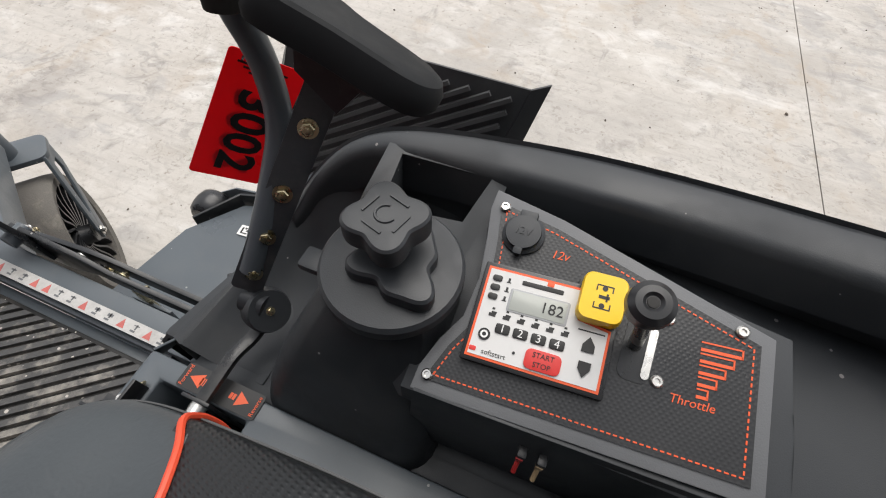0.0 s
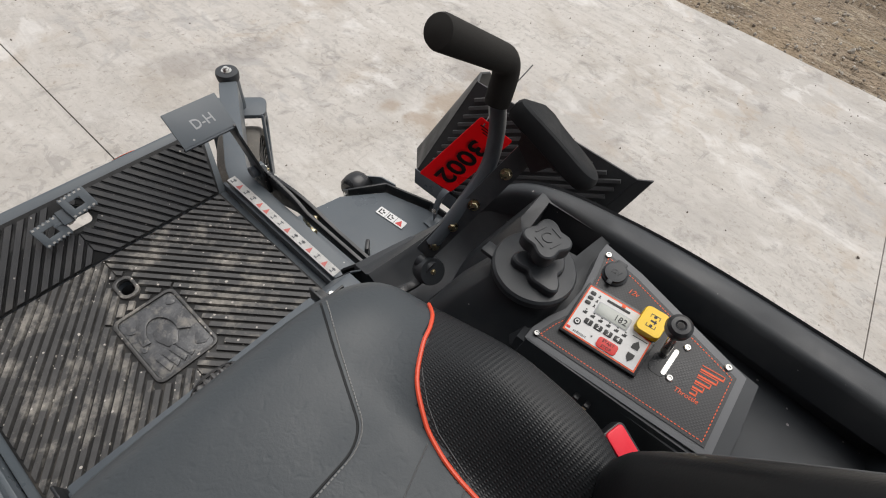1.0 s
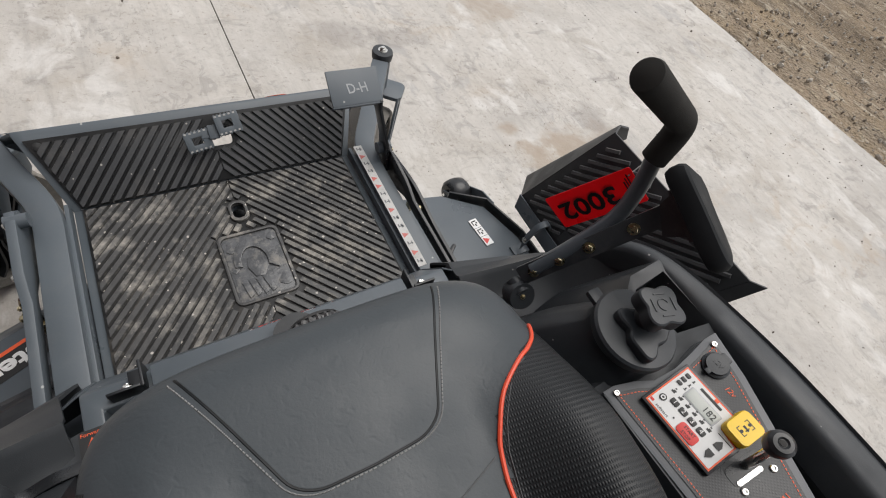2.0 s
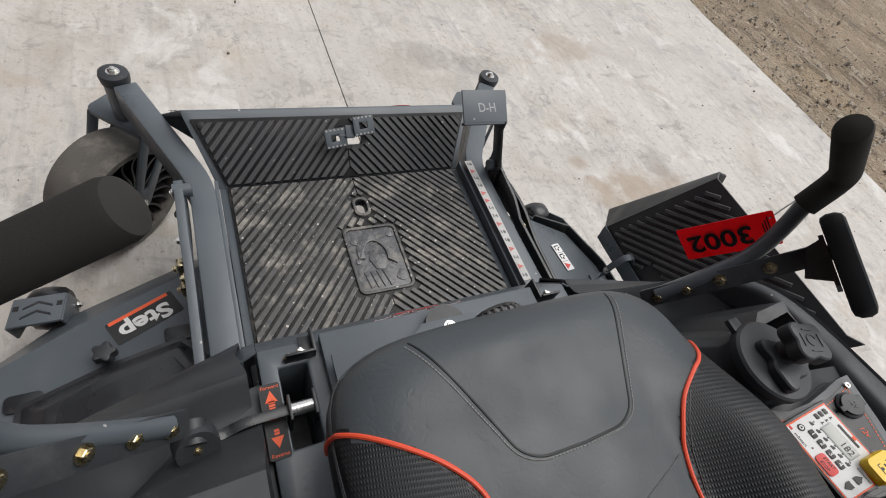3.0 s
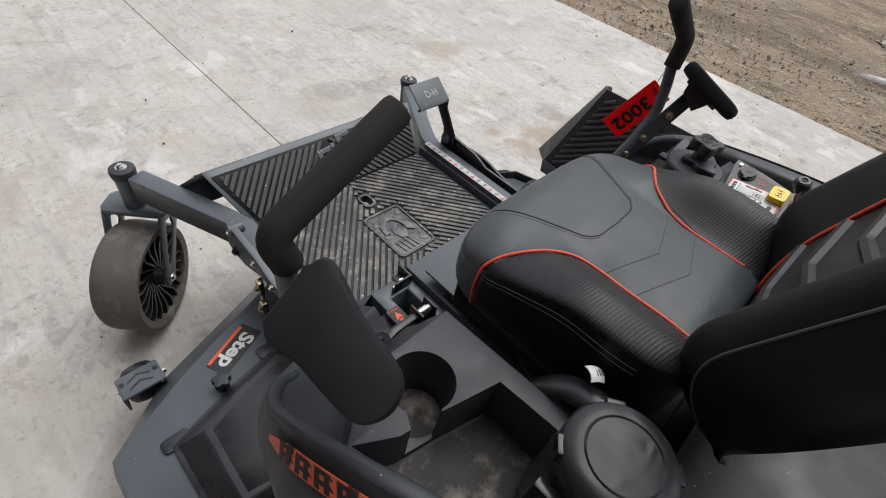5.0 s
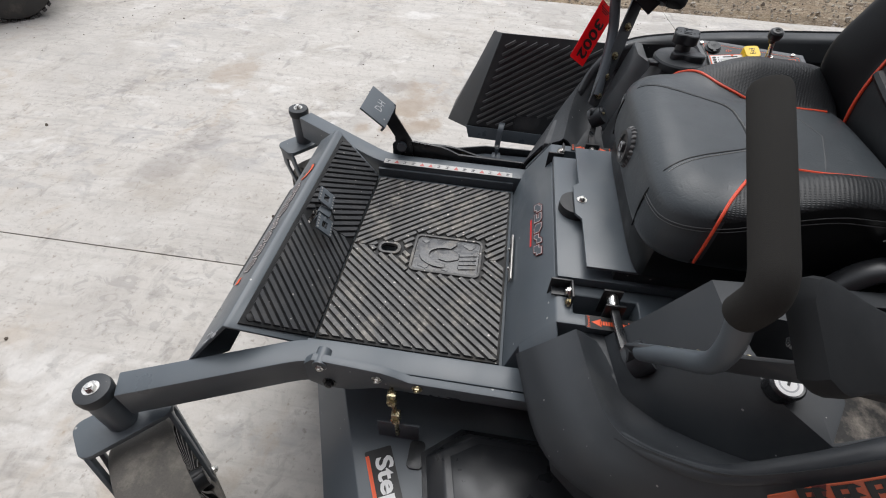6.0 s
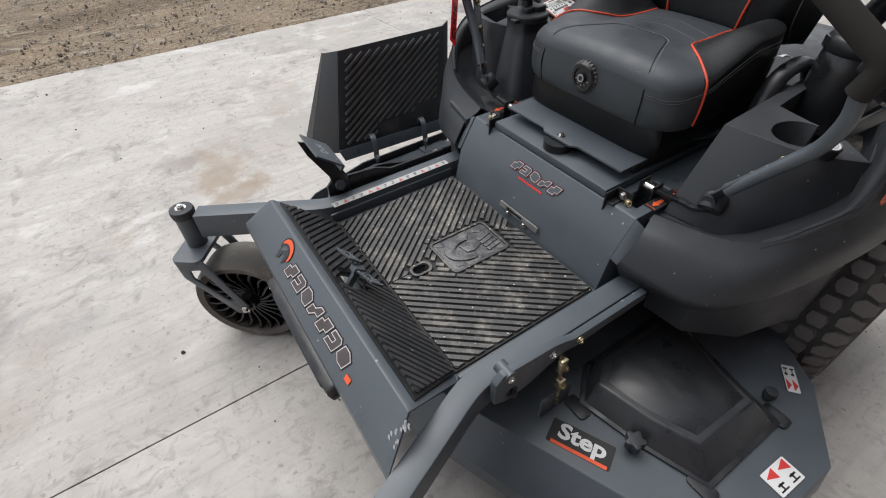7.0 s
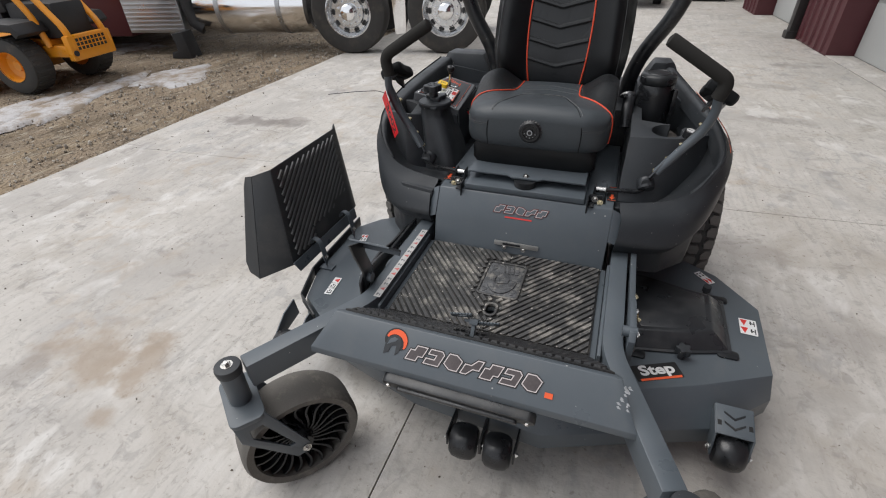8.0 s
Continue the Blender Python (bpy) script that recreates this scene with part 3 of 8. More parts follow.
def thin_card(m, color, share):
    n, l = m.node_tree.nodes, m.node_tree.links
    out = next(x for x in n if x.type == "OUTPUT_MATERIAL")
    through_card = n.new("ShaderNodeBsdfTranslucent")
    through_card.inputs["Color"].default_value = (*color, 1)
    mix = n.new("ShaderNodeMixShader")
    mix.inputs[0].default_value = share
    l.new(out.inputs["Surface"].links[0].from_socket, mix.inputs[1])
    l.new(through_card.outputs[0], mix.inputs[2])
    l.new(mix.outputs[0], out.inputs["Surface"])


thin_card(RED_TAG, (0.95, 0.03, 0.04), 0.35)
BLACK_INK = surface("black_ink", (0.012, 0.012, 0.012), 0.5, vary=0.05, bump=0)
WHITE_INK = surface("white_film", (0.74, 0.74, 0.73), 0.4, vary=0.05, bump=0)
GREY_INK = surface("grey_film", (0.35, 0.36, 0.37), 0.45, vary=0.08, bump=0)
KEYPAD = surface("white_keypad_film", (0.66, 0.66, 0.65), 0.42, vary=0.05, bump=0.03)
LCD = surface("grey_display", (0.38, 0.40, 0.37), 0.18, vary=0.04, bump=0)
YELLOW = surface("yellow_plastic", (0.85, 0.55, 0.01), 0.35, vary=0.06, bump=0.05)
ZINC = surface("zinc_plate", (0.62, 0.61, 0.58), 0.28, metal=1.0, vary=0.15, scale=60, bump=0.1)
GOLD = surface("yellow_zinc_plate", (0.46, 0.40, 0.26), 0.28, metal=1.0, vary=0.25, scale=90, bump=0.1)
BARE = surface("scuffed_bare_steel", (0.42, 0.41, 0.39), 0.45, metal=0.8, vary=0.35, scale=60, bump=0.3)
BLOCK = surface("dusty_tread_rubber", (0.125, 0.12, 0.112), 0.85, vary=0.35, scale=20, fine=200, bump=0.5, depth=0.001, dust=0.5, dust_color=(0.17, 0.155, 0.135), dust_scale=9)
GREY_STRIP = surface("dirty_white_film", (0.46, 0.455, 0.44), 0.5, vary=0.25, scale=40, bump=0.05, dust=0.5, dust_color=(0.2, 0.18, 0.16), dust_scale=25)
across_pieces(BLOCK)
PANEL = carbon_material("panel_overlay", (0.020, 0.021, 0.023), 0.36, 0.0034, 0.0034, 0.7, 0.00010)
GREY_FRAME = surface("grey_panel_frame", (0.125, 0.13, 0.137), 0.55, vary=0.1, fine=800, bump=0.3)

# ---- ground ----
def ground_sheet():
    bm = bmesh.new()
    # fine near the yard, one sheet out to the horizon
    xs = [-3000, -600, -120, -40, -12] + [3.3 + 0.25 * i for i in range(30)] + [12, 20, 40, 120, 600, 3000]
    ys = [-3000, -600, -120, -40, -20] + [-12 + 0.4 * i for i in range(48)] + [12, 40, 120, 600, 3000]
    grid = [[bm.verts.new((x, y, -0.03 + (0.035 * noise.fractal((x * 0.9, y * 0.9, 0), 1.0, 2.0, 4) if 3.7 < x < 12 and -13 < y < 12 else -0.01))) for y in ys] for x in xs]
    for a, b in zip(grid, grid[1:]):
        for i in range(len(ys) - 1):
            bm.faces.new((a[i], b[i], b[i + 1], a[i + 1]))
    return tidy(bm)


ground = tagged(part("ground", ground_sheet(), GRAVEL, smooth=60), "brown gravel and dirt yard with patches of old snow", "ground", kind="structure")


def edge_y(x):
    return -1.385 + 0.062 * (x - 0.23)


pavement = tagged(part("pavement", box(-14, 3.47, -30, 30, -0.3, -0.012), JOINT), "pale grey broom-finished concrete apron with sawn joints", "pavement", kind="structure")
COLS = [(-14, -6.2), (-6.2, -2.99), (-2.99, 0.245), (0.245, 3.50)]
ROWS_Y = [(-30, -13.5), (-13.5, -7.3), (-7.3, 0.0), (0.0, 5.8), (5.8, 12), (12, 30)]
for ci, (x0, x1) in enumerate(COLS):
    for y0, y1 in ROWS_Y:
        def side(y, x):
            return edge_y(x) + (y if abs(y) > 0.01 else 0)
        g = 0.0022
        pts = [(x0 + g, side(y0, x0) + g), (x1 - g, side(y0, x1) + g), (x1 - g, side(y1, x1) - g), (x0 + g, side(y1, x0) - g)]
        if ci == 3:
            # the outer edge is chipped and a little uneven
            n = 60
            run = [(3.50 + 0.02 * noise.noise((3, (side(y0, x1) + (side(y1, x1) - side(y0, x1)) * i / n) * 2.1, 0)), side(y0, x1) + g + (side(y1, x1) - side(y0, x1) - 2 * g) * i / n) for i in range(n + 1)]
            pts = [pts[0], *run, pts[3]]
        part("slab", prism(pts, "z", -0.12, 0.0, bevel=0.0025 if ci != 3 else 0.0), CONCRETE, pavement)


def stones():
    rnd = random.Random(4)
    ball = bmesh.new()
    bmesh.ops.create_icosphere(ball, subdivisions=1, radius=1)
    ball_v, ball_f = [v.co.copy() for v in ball.verts], [[v.index for v in f.verts] for f in ball.faces]
    ball.free()
    verts, faces = [], []
    for i in range(5200):
        x = 3.49 + abs(rnd.gauss(0, 1.7))
        y = rnd.uniform(-7, 6)
        r = rnd.uniform(0.004, 0.016) * (1.8 if rnd.random() < 0.08 else 1)
        m = Matrix.LocRotScale((x, y, -0.020 + 0.3 * r), Euler((rnd.random() * 6, rnd.random() * 6, rnd.random() * 6)), (r, r * rnd.uniform(0.6, 1), r * rnd.uniform(0.35, 0.8)))
        k = len(verts)
        verts += [m @ (v * rnd.uniform(0.8, 1.15)) for v in ball_v]
        faces += [[k + a for a in f] for f in ball_f]
    me = bpy.data.meshes.new("stones")
    me.from_pydata(verts, [], faces)
    return me


def by_island(m, dark, light):
    """Each loose piece takes its own tone."""
    n, l = m.node_tree.nodes, m.node_tree.links
    p = n["Principled BSDF"]
    geo = n.new("ShaderNodeNewGeometry")
    tone = n.new("ShaderNodeMixRGB")
    l.new(geo.outputs["Random Per Island"], tone.inputs[0])
    tone.inputs[1].default_value, tone.inputs[2].default_value = (*dark, 1), (*light, 1)
    x = n.new("ShaderNodeMixRGB")
    x.inputs[0].default_value = 0.75
    l.new(p.inputs["Base Color"].links[0].from_socket, x.inputs[1])
    l.new(tone.outputs[0], x.inputs[2])
    l.new(x.outputs[0], p.inputs["Base Color"])


by_island(STONE, (0.17, 0.14, 0.11), (0.50, 0.46, 0.40))
tagged(part("gravel_stones", stones(), STONE, smooth=0), "scattered brown and grey stones on the dirt", "gravel", kind="stuff")


def crumbs():
    """Small clods and chips lying on the concrete."""
    bm = bmesh.new()
    rnd = random.Random(11)
    for i in range(520):
        x, y = rnd.uniform(-2.6, 3.4), rnd.uniform(-4, 4.5)
        if rnd.random() < 0.45:
            x = 3.4 - abs(rnd.gauss(0, 0.7))
        r = rnd.uniform(0.0015, 0.0045) * (2.0 if rnd.random() < 0.05 else 1)
        m = Matrix.LocRotScale((x, y, r * 0.35), Euler((rnd.random() * 6, rnd.random() * 6, rnd.random() * 6)), (r * 1.4, r, r * 0.6))
        bmesh.ops.create_icosphere(bm, subdivisions=1, radius=1, matrix=m)
    return bm


tagged(part("dirt_crumbs", crumbs(), surface("dry_dirt", (0.12, 0.10, 0.08), 0.9), smooth=0), "small dark clods and chips scattered on the concrete", "dirt", kind="stuff")

# ---- the mower ----
mower = thing("ride_on_mower", (0, 0, 0), "charcoal zero-turn ride-on mower with black seat and orange piping", "lawn mower")


def bolt_mesh(r, material, h=0.55):
    bm = joined([lathe([(0, 0), (r * 1.45, 0), (r * 1.45, r * 0.22), (0, r * 0.22)], 20), lathe([(r, r * 0.2), (r, r * (0.2 + h)), (r * 0.82, r * (0.36 + h)), (0, r * (0.36 + h))], 6), lathe([(r * 0.55, r * 0.5), (r * 0.55, r * (0.62 + h)), (0, r * (0.68 + h))], 12)])
    me = to_mesh(tidy(bm), "bolt", 30)
    me.materials.append(material)
    return me


BOLT_GOLD, BOLT_ZINC, BOLT_BLACK = bolt_mesh(0.008, GOLD), bolt_mesh(0.008, ZINC), bolt_mesh(0.011, PLASTIC_GLOSS)


def bolt(me, at, normal, parent, size=1.0, label=""):
    return piece("bolt", me, facing(at, normal) @ Matrix.Scale(size, 4), parent, label)


# foot platform
pan = part("foot_pan", solid(box(-0.300, 0.300, -0.005, 0.405, 0.436, 0.452), [moved(prism(rounded(0.026, 0.044, 0.011), "z", -0.1, 0.1), Matrix.Translation((0, 0.298, 0.45)))], bevel=0.002), STEEL, mower)


def mat_sheet(pts, t, holes=()):
    return solid(prism(pts, "z", 0.452, 0.458), holes, bevel=0.0015)


BADGE = (-0.065, 0.065, 0.062, 0.241)
slot_cut = moved(prism(rounded(0.024, 0.040, 0.011), "z", -0.1, 0.1), Matrix.Translation((0, 0.298, 0.45)))
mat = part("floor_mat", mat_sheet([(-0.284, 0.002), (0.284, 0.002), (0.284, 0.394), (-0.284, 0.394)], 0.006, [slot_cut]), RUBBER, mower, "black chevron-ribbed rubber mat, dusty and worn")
ang = radians(40)
STEP = 0.0165


def rib_bm(length, w=0.0128, h=0.0062):
    """A tapered rib along x, from its middle."""
    rings = []
    for x in (-length / 2, length / 2):
        rings.append([(x, -w / 2, 0), (x, w / 2, 0), (x, w * 0.38, h), (x, -w * 0.38, h)])
    return loft(rings)


def spans(p, d, inside, blocked, n=160, reach=0.8):
    """Stretches of the line p + s d that lie inside and are not blocked."""
    out, start = [], None
    for i in range(n + 1):
        s = reach * (i / n)
        q = (p[0] + d[0] * s, p[1] + d[1] * s)
        ok = inside(q) and not blocked(q)
        if ok and start is None:
            start = s
        if start is not None and (not ok or i == n):
            if s - start > 0.012:
                out.append((start, s))
            start = None
    return out


def lay_ribs(width_at, y0, y1, blocked, m, parent, material):
    """Chevron ribs over both halves of a flat field, in the plane of m, mitred to its edges."""
    def inside(q):
        return y0 < q[1] < y1 and abs(q[0]) < width_at(q[1])
    for sx in (-1, 1):
        d = (sx * math.sin(ang), -math.cos(ang))
        side = V(sx * (y1 - y0), -(width_at(y1) - width_at(y0)), 0).normalized()
        edges = ((V(0, y0, 0), V(0, -1, 0)), (V(0, y1, 0), V(0, 1, 0)), (V(sx * width_at(y0), y0, 0), side), (V(sx * 0.0012, 0, 0), V(-sx, 0, 0)))
        y = y0 - 0.1
        while y < y1 + 0.45:
            for s0, s1 in spans((sx * 0.002, y), d, inside, blocked):
                # run an end on past the field's edge, to be cut there, but not into the badge
                a = s0 - (0.016 if not blocked((sx * 0.002 + d[0] * (s0 - 0.008), y + d[1] * (s0 - 0.008))) else 0)
                b = s1 + (0.016 if not blocked((sx * 0.002 + d[0] * (s1 + 0.004), y + d[1] * (s1 + 0.004))) else 0)
                place = Matrix.Translation((sx * 0.002 + d[0] * (a + b) / 2, y + d[1] * (a + b) / 2, 0)) @ Matrix.Rotation(math.atan2(d[1], d[0]), 4, "Z")
                bm = moved(rib_bm(b - a), place)
                for co, no in edges:
                    cut_edges = bmesh.ops.bisect_plane(bm, geom=bm.verts[:] + bm.edges[:] + bm.faces[:], dist=1e-6, plane_co=co, plane_no=no, clear_outer=True)["geom_cut"]
                    loop = [e for e in cut_edges if isinstance(e, bmesh.types.BMEdge)]
                    if loop:
                        bmesh.ops.contextual_create(bm, geom=loop)
                if len(bm.faces) < 4:
                    bm.free()
                    continue
                me = to_mesh(moved(bm, place.inverted()), "rib", 30)
                me.materials.append(material)
                piece("rib", me, m @ place, parent)
            y += STEP / math.sin(ang)


def near_badge(q):
    return (BADGE[0] - 0.004 < q[0] < BADGE[1] + 0.004 and BADGE[2] - 0.004 < q[1] < BADGE[3] + 0.004) or (abs(q[0]) < 0.024 and 0.262 < q[1] < 0.333)


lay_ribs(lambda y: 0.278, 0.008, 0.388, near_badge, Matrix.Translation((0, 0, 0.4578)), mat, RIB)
BC = 0.1515
ring = solid(prism([(x, y + BC) for x, y in rounded(0.128, 0.176, 0.016)], "z", 0.456, 0.4630), [prism([(x, y + BC) for x, y in rounded(0.114, 0.162, 0.012)], "z", 0.44, 0.48)], bevel=0.0015)
badge = part("mat_badge", ring, RIB, mat)
slot_ring = solid(prism([(x, y + 0.298) for x, y in rounded(0.040, 0.058, 0.017)], "z", 0.456, 0.4640), [prism([(x, y + 0.298) for x, y in rounded(0.026, 0.042, 0.012)], "z", 0.43, 0.48)], bevel=0.0015)
part("slot_collar", slot_ring, RIB, mat)
# plain raised emblem in the badge
plate_bm = prism([(x, y + BC) for x, y in rounded(0.113, 0.161, 0.012)], "z", 0.4565, 0.4594, 0.0006)
badge_plate = part("badge_plate", plate_bm, GLOSS_RUBBER, mat, "shiny worn badge plate")
outer = [(0.045 * math.cos(t), 0.160 + 0.062 * math.sin(t)) for t in (radians(-30 + 12 * i) for i in range(19))]
inner = [(0.026 * math.cos(t) - 0.004, 0.156 + 0.040 * math.sin(t)) for t in (radians(186 - 12 * i) for i in range(18))]
part("emblem_crest", prism(outer + inner, "z", 0.4588, 0.4634, 0.0010), GLOSS_RUBBER, badge_plate)
part("emblem_face", prism([(-0.017, 0.170), (0.012, 0.175), (0.019, 0.140), (0.006, 0.118), (-0.012, 0.122), (-0.022, 0.148)], "z", 0.4588, 0.4622, 0.001), GLOSS_RUBBER, badge_plate)
for k in range(4):
    part("emblem_bar", prism([(-0.043 + 0.014 * k, 0.118), (-0.032 + 0.014 * k, 0.121), (-0.026 + 0.015 * k, 0.082), (-0.036 + 0.015 * k, 0.076)], "z", 0.4588, 0.4624, 0.0006), GLOSS_RUBBER, badge_plate)
for ex, ey, er in ((-0.040, 0.205, 0.011), (0.044, 0.212, 0.008), (0.042, 0.098, 0.012), (-0.046, 0.150, 0.007)):
    part("emblem_blot", prism([(ex + er * (1 + 0.3 * math.sin(3 * a + ex * 90)) * math.cos(a), ey + 1.3 * er * math.sin(a)) for a in (2 * math.pi * i / 14 for i in range(14))], "z", 0.4588, 0.4608, 0.0006), GLOSS_RUBBER, badge_plate)
for sx in (-1, 1):
    for y in (0.014, 0.382):
        part("mat_button", lathe([(0, 0), (0.009, 0), (0.008, 0.004), (0, 0.006)], 16, Matrix.Translation((sx * 0.272, y, 0.458))), RUBBER, mat)

# front plate, folded: inner ramp and outer nose
YT, ZT = 0.531, 0.560
nose = [(0.398, 0.452), (YT - 0.006, ZT - 0.002), (YT + 0.004, ZT), (0.607, 0.487), (0.609, 0.470), (0.575, 0.425), (0.571, 0.428), (0.603, 0.470), (0.601, 0.484), (YT, ZT - 0.007), (0.400, 0.446)]
rings = []
for x, e in ((-0.398, 1.0), (-0.356, 0.0), (0.356, 0.0), (0.398, 1.0)):
    ring = []
    for y, z in nose:
        k = (y - YT) / 0.078 if y > YT + 0.01 else 0
        w = 0.352 + 0.046 * max(0, min(1, k)) if y >= YT - 0.01 else 0.300 + (0.352 - 0.300) * (y - 0.398) / (YT - 0.398)
        if z < 0.45 and y > 0.5:
            w = 0.33
        ring.append((math.copysign(w if e else w - 0.02, x), y, z))
    rings.append(ring)
ramp_dir = V(0, YT - 0.398, ZT - 0.452)
ramp_len = ramp_dir.length
RAMP = axes((0, 0.398, 0.4535), (1, 0, 0), ramp_dir)
latch_hole = moved(prism(rounded(0.062, 0.042, 0.010), "z", -0.040, 0.03), RAMP @ Matrix.Translation((0.008, ramp_len * 0.60, 0)))
front_plate = part("front_plate", solid(loft(rings), [latch_hole], bevel=0.0015), STEEL, mower, "charcoal folded steel nose plate")
hole = moved(prism(rounded(0.064, 0.044, 0.010), "z", -0.05, 0.05), RAMP @ Matrix.Translation((0.008, ramp_len * 0.60, 0)))
ramp = moved(prism([(-0.284, 0.002), (0.284, 0.002), (0.337, ramp_len - 0.019), (-0.337, ramp_len - 0.019)], "z", 0.0, 0.006), RAMP)
ramp_mat = part("ramp_mat", solid(ramp, [hole], bevel=0.0015), RUBBER_CLEAN, mower, "black chevron-ribbed rubber mat on the nose plate")
lay_ribs(lambda y: 0.278 + 0.056 * y / ramp_len, 0.006, ramp_len - 0.028, lambda q: abs(q[0] - 0.008) < 0.036 and abs(q[1] - ramp_len * 0.60) < 0.027, RAMP @ Matrix.Translation((0, 0, 0.0058)), ramp_mat, RIB_CLEAN)
for sx in (-1, 1):
    part("mat_button", lathe([(0, 0), (0.009, 0), (0.008, 0.004), (0, 0.006)], 16, RAMP @ Matrix.Translation((sx * 0.316, ramp_len - 0.034, 0.005))), RUBBER_CLEAN, ramp_mat)
# latch pedal that stands through the ramp
def pedal_plate():
    n = 7
    saw = [(-0.020 + 0.040 * i / (2 * n), -0.0175 - (0.004 if i % 2 else 0)) for i in range(2 * n + 1)]
    top = [(0.020 - 0.040 * i / (2 * n), 0.0175 + (0.003 if i % 2 else 0)) for i in range(2 * n + 1)]
    return solid(prism(saw + top, "z", 0.0, 0.0045), [box(-0.009, 0.007, -0.007, 0.007, -0.02, 0.02)], bevel=0.0006)


PEDAL = RAMP @ Matrix.Translation((0.0, ramp_len * 0.62, 0))
pedal = part("latch_pedal", moved(joined([box(-0.010, 0.012, -0.014, 0.016, 0.034, 0.048, 0.002), box(-0.004, 0.006, -0.008, 0.008, -0.03, 0.04, 0.001), box(-0.026, 0.030, -0.010, -0.004, 0.036, 0.044, 0.001)]), PEDAL), STEEL, mower, "scuffed steel latch pedal")
for px, py, pz in ((-0.034, -0.012, 0.040), (0.034, 0.014, 0.050)):
    tread = pedal_plate()
    tread.transform(PEDAL @ pose(px, py, pz, 12, 8, 8) @ Matrix.Diagonal((1.35, 1.15, 1, 1)))
    part("tread_plate", tread, STEEL, pedal)
    for sy in (-1, 1):
        part("scuffed_edge", moved(joined([box(-0.018 + 0.0075 * k, -0.0145 + 0.0075 * k, sy * 0.0165 - 0.0016, sy * 0.0165 + 0.0016, 0.0046, 0.0052) for k in range(5)]), PEDAL @ pose(px, py, pz, 12, 8, 8) @ Matrix.Diagonal((1.35, 1.15, 1, 1))), BARE, pedal)

# lettering band on the nose: plain slanted shapes in its colours, no letters
NOSE_D = V(0, 0.607 - (YT + 0.004), 0.487 - ZT)
NOSE = axes((0, (0.607 + YT) / 2 + 0.002, (0.487 + ZT) / 2), (-1, 0, 0), -NOSE_D)


BLOCKS = (((0, 0), (0.72, 0), (0.72, 0.30), (1, 0.30), (1, 1), (0.28, 1), (0.28, 0.70), (0, 0.70)),
          ((0, 0), (1, 0), (1, 0.78), (0.76, 1), (0, 1), (0, 0.62), (0.52, 0.62), (0.52, 0.40), (0, 0.40)),
          ((0, 0.30), (0.50, 0), (1, 0), (1, 0.70), (0.50, 1), (0, 1)),
          ((0, 0), (0.40, 0), (0.62, 0.36), (1, 0.36), (1, 1), (0.60, 1), (0.38, 0.64), (0, 0.64)))


def emblem_band(parent, m, count, w, h, gap, face, rim, back):
    """A row of slanted outlined shapes that stands in for a maker's name."""
    total = count * w + (count - 1) * gap
    for i in range(count):
        x = -total / 2 + i * (w + gap)
        pts = [(x + px * w + h * 0.40 * (py - 0.5), (py - 0.5) * h) for px, py in BLOCKS[i % 4]]
        for d, z0, z1, material in ((-0.0024, 0.0008, 0.0013, back), (0.0, 0.0013, 0.0017, rim), (h * 0.062, 0.0017, 0.0020, face)):
            part("decal_shape", moved(prism(shrunk(pts, d), "z", z0, z1), m), material, parent)


emblem_band(front_plate, NOSE @ Matrix.Translation((0.028, -0.002, 0.0)), 7, 0.040, 0.038, 0.0066, DECAL_FILL, DECAL_RIM, BLACK_INK)
HELM = NOSE @ Matrix.Translation((-0.172, 0.006, 0)) @ Matrix.Scale(1.30, 4)
def ring_arc(r0, r1, a0, a1, n=12):
    """A curved stripe that narrows towards its ends."""
    steps = [radians(a0 + (a1 - a0) * k / n) for k in range(n + 1)]
    swell = [math.sin(math.pi * (0.12 + 0.80 * k / n)) for k in range(n + 1)]
    return [((r0 + (r1 - r0) * w) * math.cos(a), (r0 + (r1 - r0) * w) * math.sin(a)) for a, w in zip(steps, swell)] + [(r0 * math.cos(a), r0 * math.sin(a)) for a in reversed(steps)]


part("decal_shape", moved(prism(ring_arc(0.006, 0.031, -40, 215, 20), "z", 0.0004, 0.0009), HELM), BLACK_INK, front_plate)
part("decal_shape", moved(prism([(-0.019, -0.021), (-0.009, -0.016), (-0.006, -0.004), (0.004, -0.002), (0.004, -0.020), (0.011, -0.013), (0.014, 0.004), (0.008, 0.015), (-0.004, 0.018), (-0.015, 0.011), (-0.019, -0.004)], "z", 0.0009, 0.0014), HELM), COVER, front_plate)
part("decal_shape", moved(prism([(-0.015, -0.003), (-0.011, 0.008), (-0.003, 0.013), (0.005, 0.011), (0.000, 0.005), (-0.009, 0.001)], "z", 0.0014, 0.0018), HELM), STEEL, front_plate)
part("decal_shape", moved(prism(ring_arc(0.0185, 0.0290, 145, -15), "z", 0.0014, 0.0020), HELM), ORANGE_INK, front_plate)
part("decal_shape", moved(box(-0.009, 0.009, -0.006, 0.006, 0.0014, 0.0024), NOSE @ Matrix.Translation((0.208, -0.020, 0))), ORANGE_INK, front_plate)
rnd = random.Random(21)
for k in range(16):
    a, b = rnd.uniform(-0.374, -0.352), rnd.uniform(0.02, 0.62)
    w = rnd.uniform(0.002, 0.006)
    part("paint_scratch", moved(prism([(-a - w, 0.042 - 0.085 * b), (-a - w * 0.2, 0.044 - 0.085 * b), (-a + w, 0.040 - 0.085 * b - w * 0.4), (-a - w * 0.3, 0.038 - 0.085 * b)], "z", 0.0004, 0.0009), NOSE), GREY_INK, front_plate)
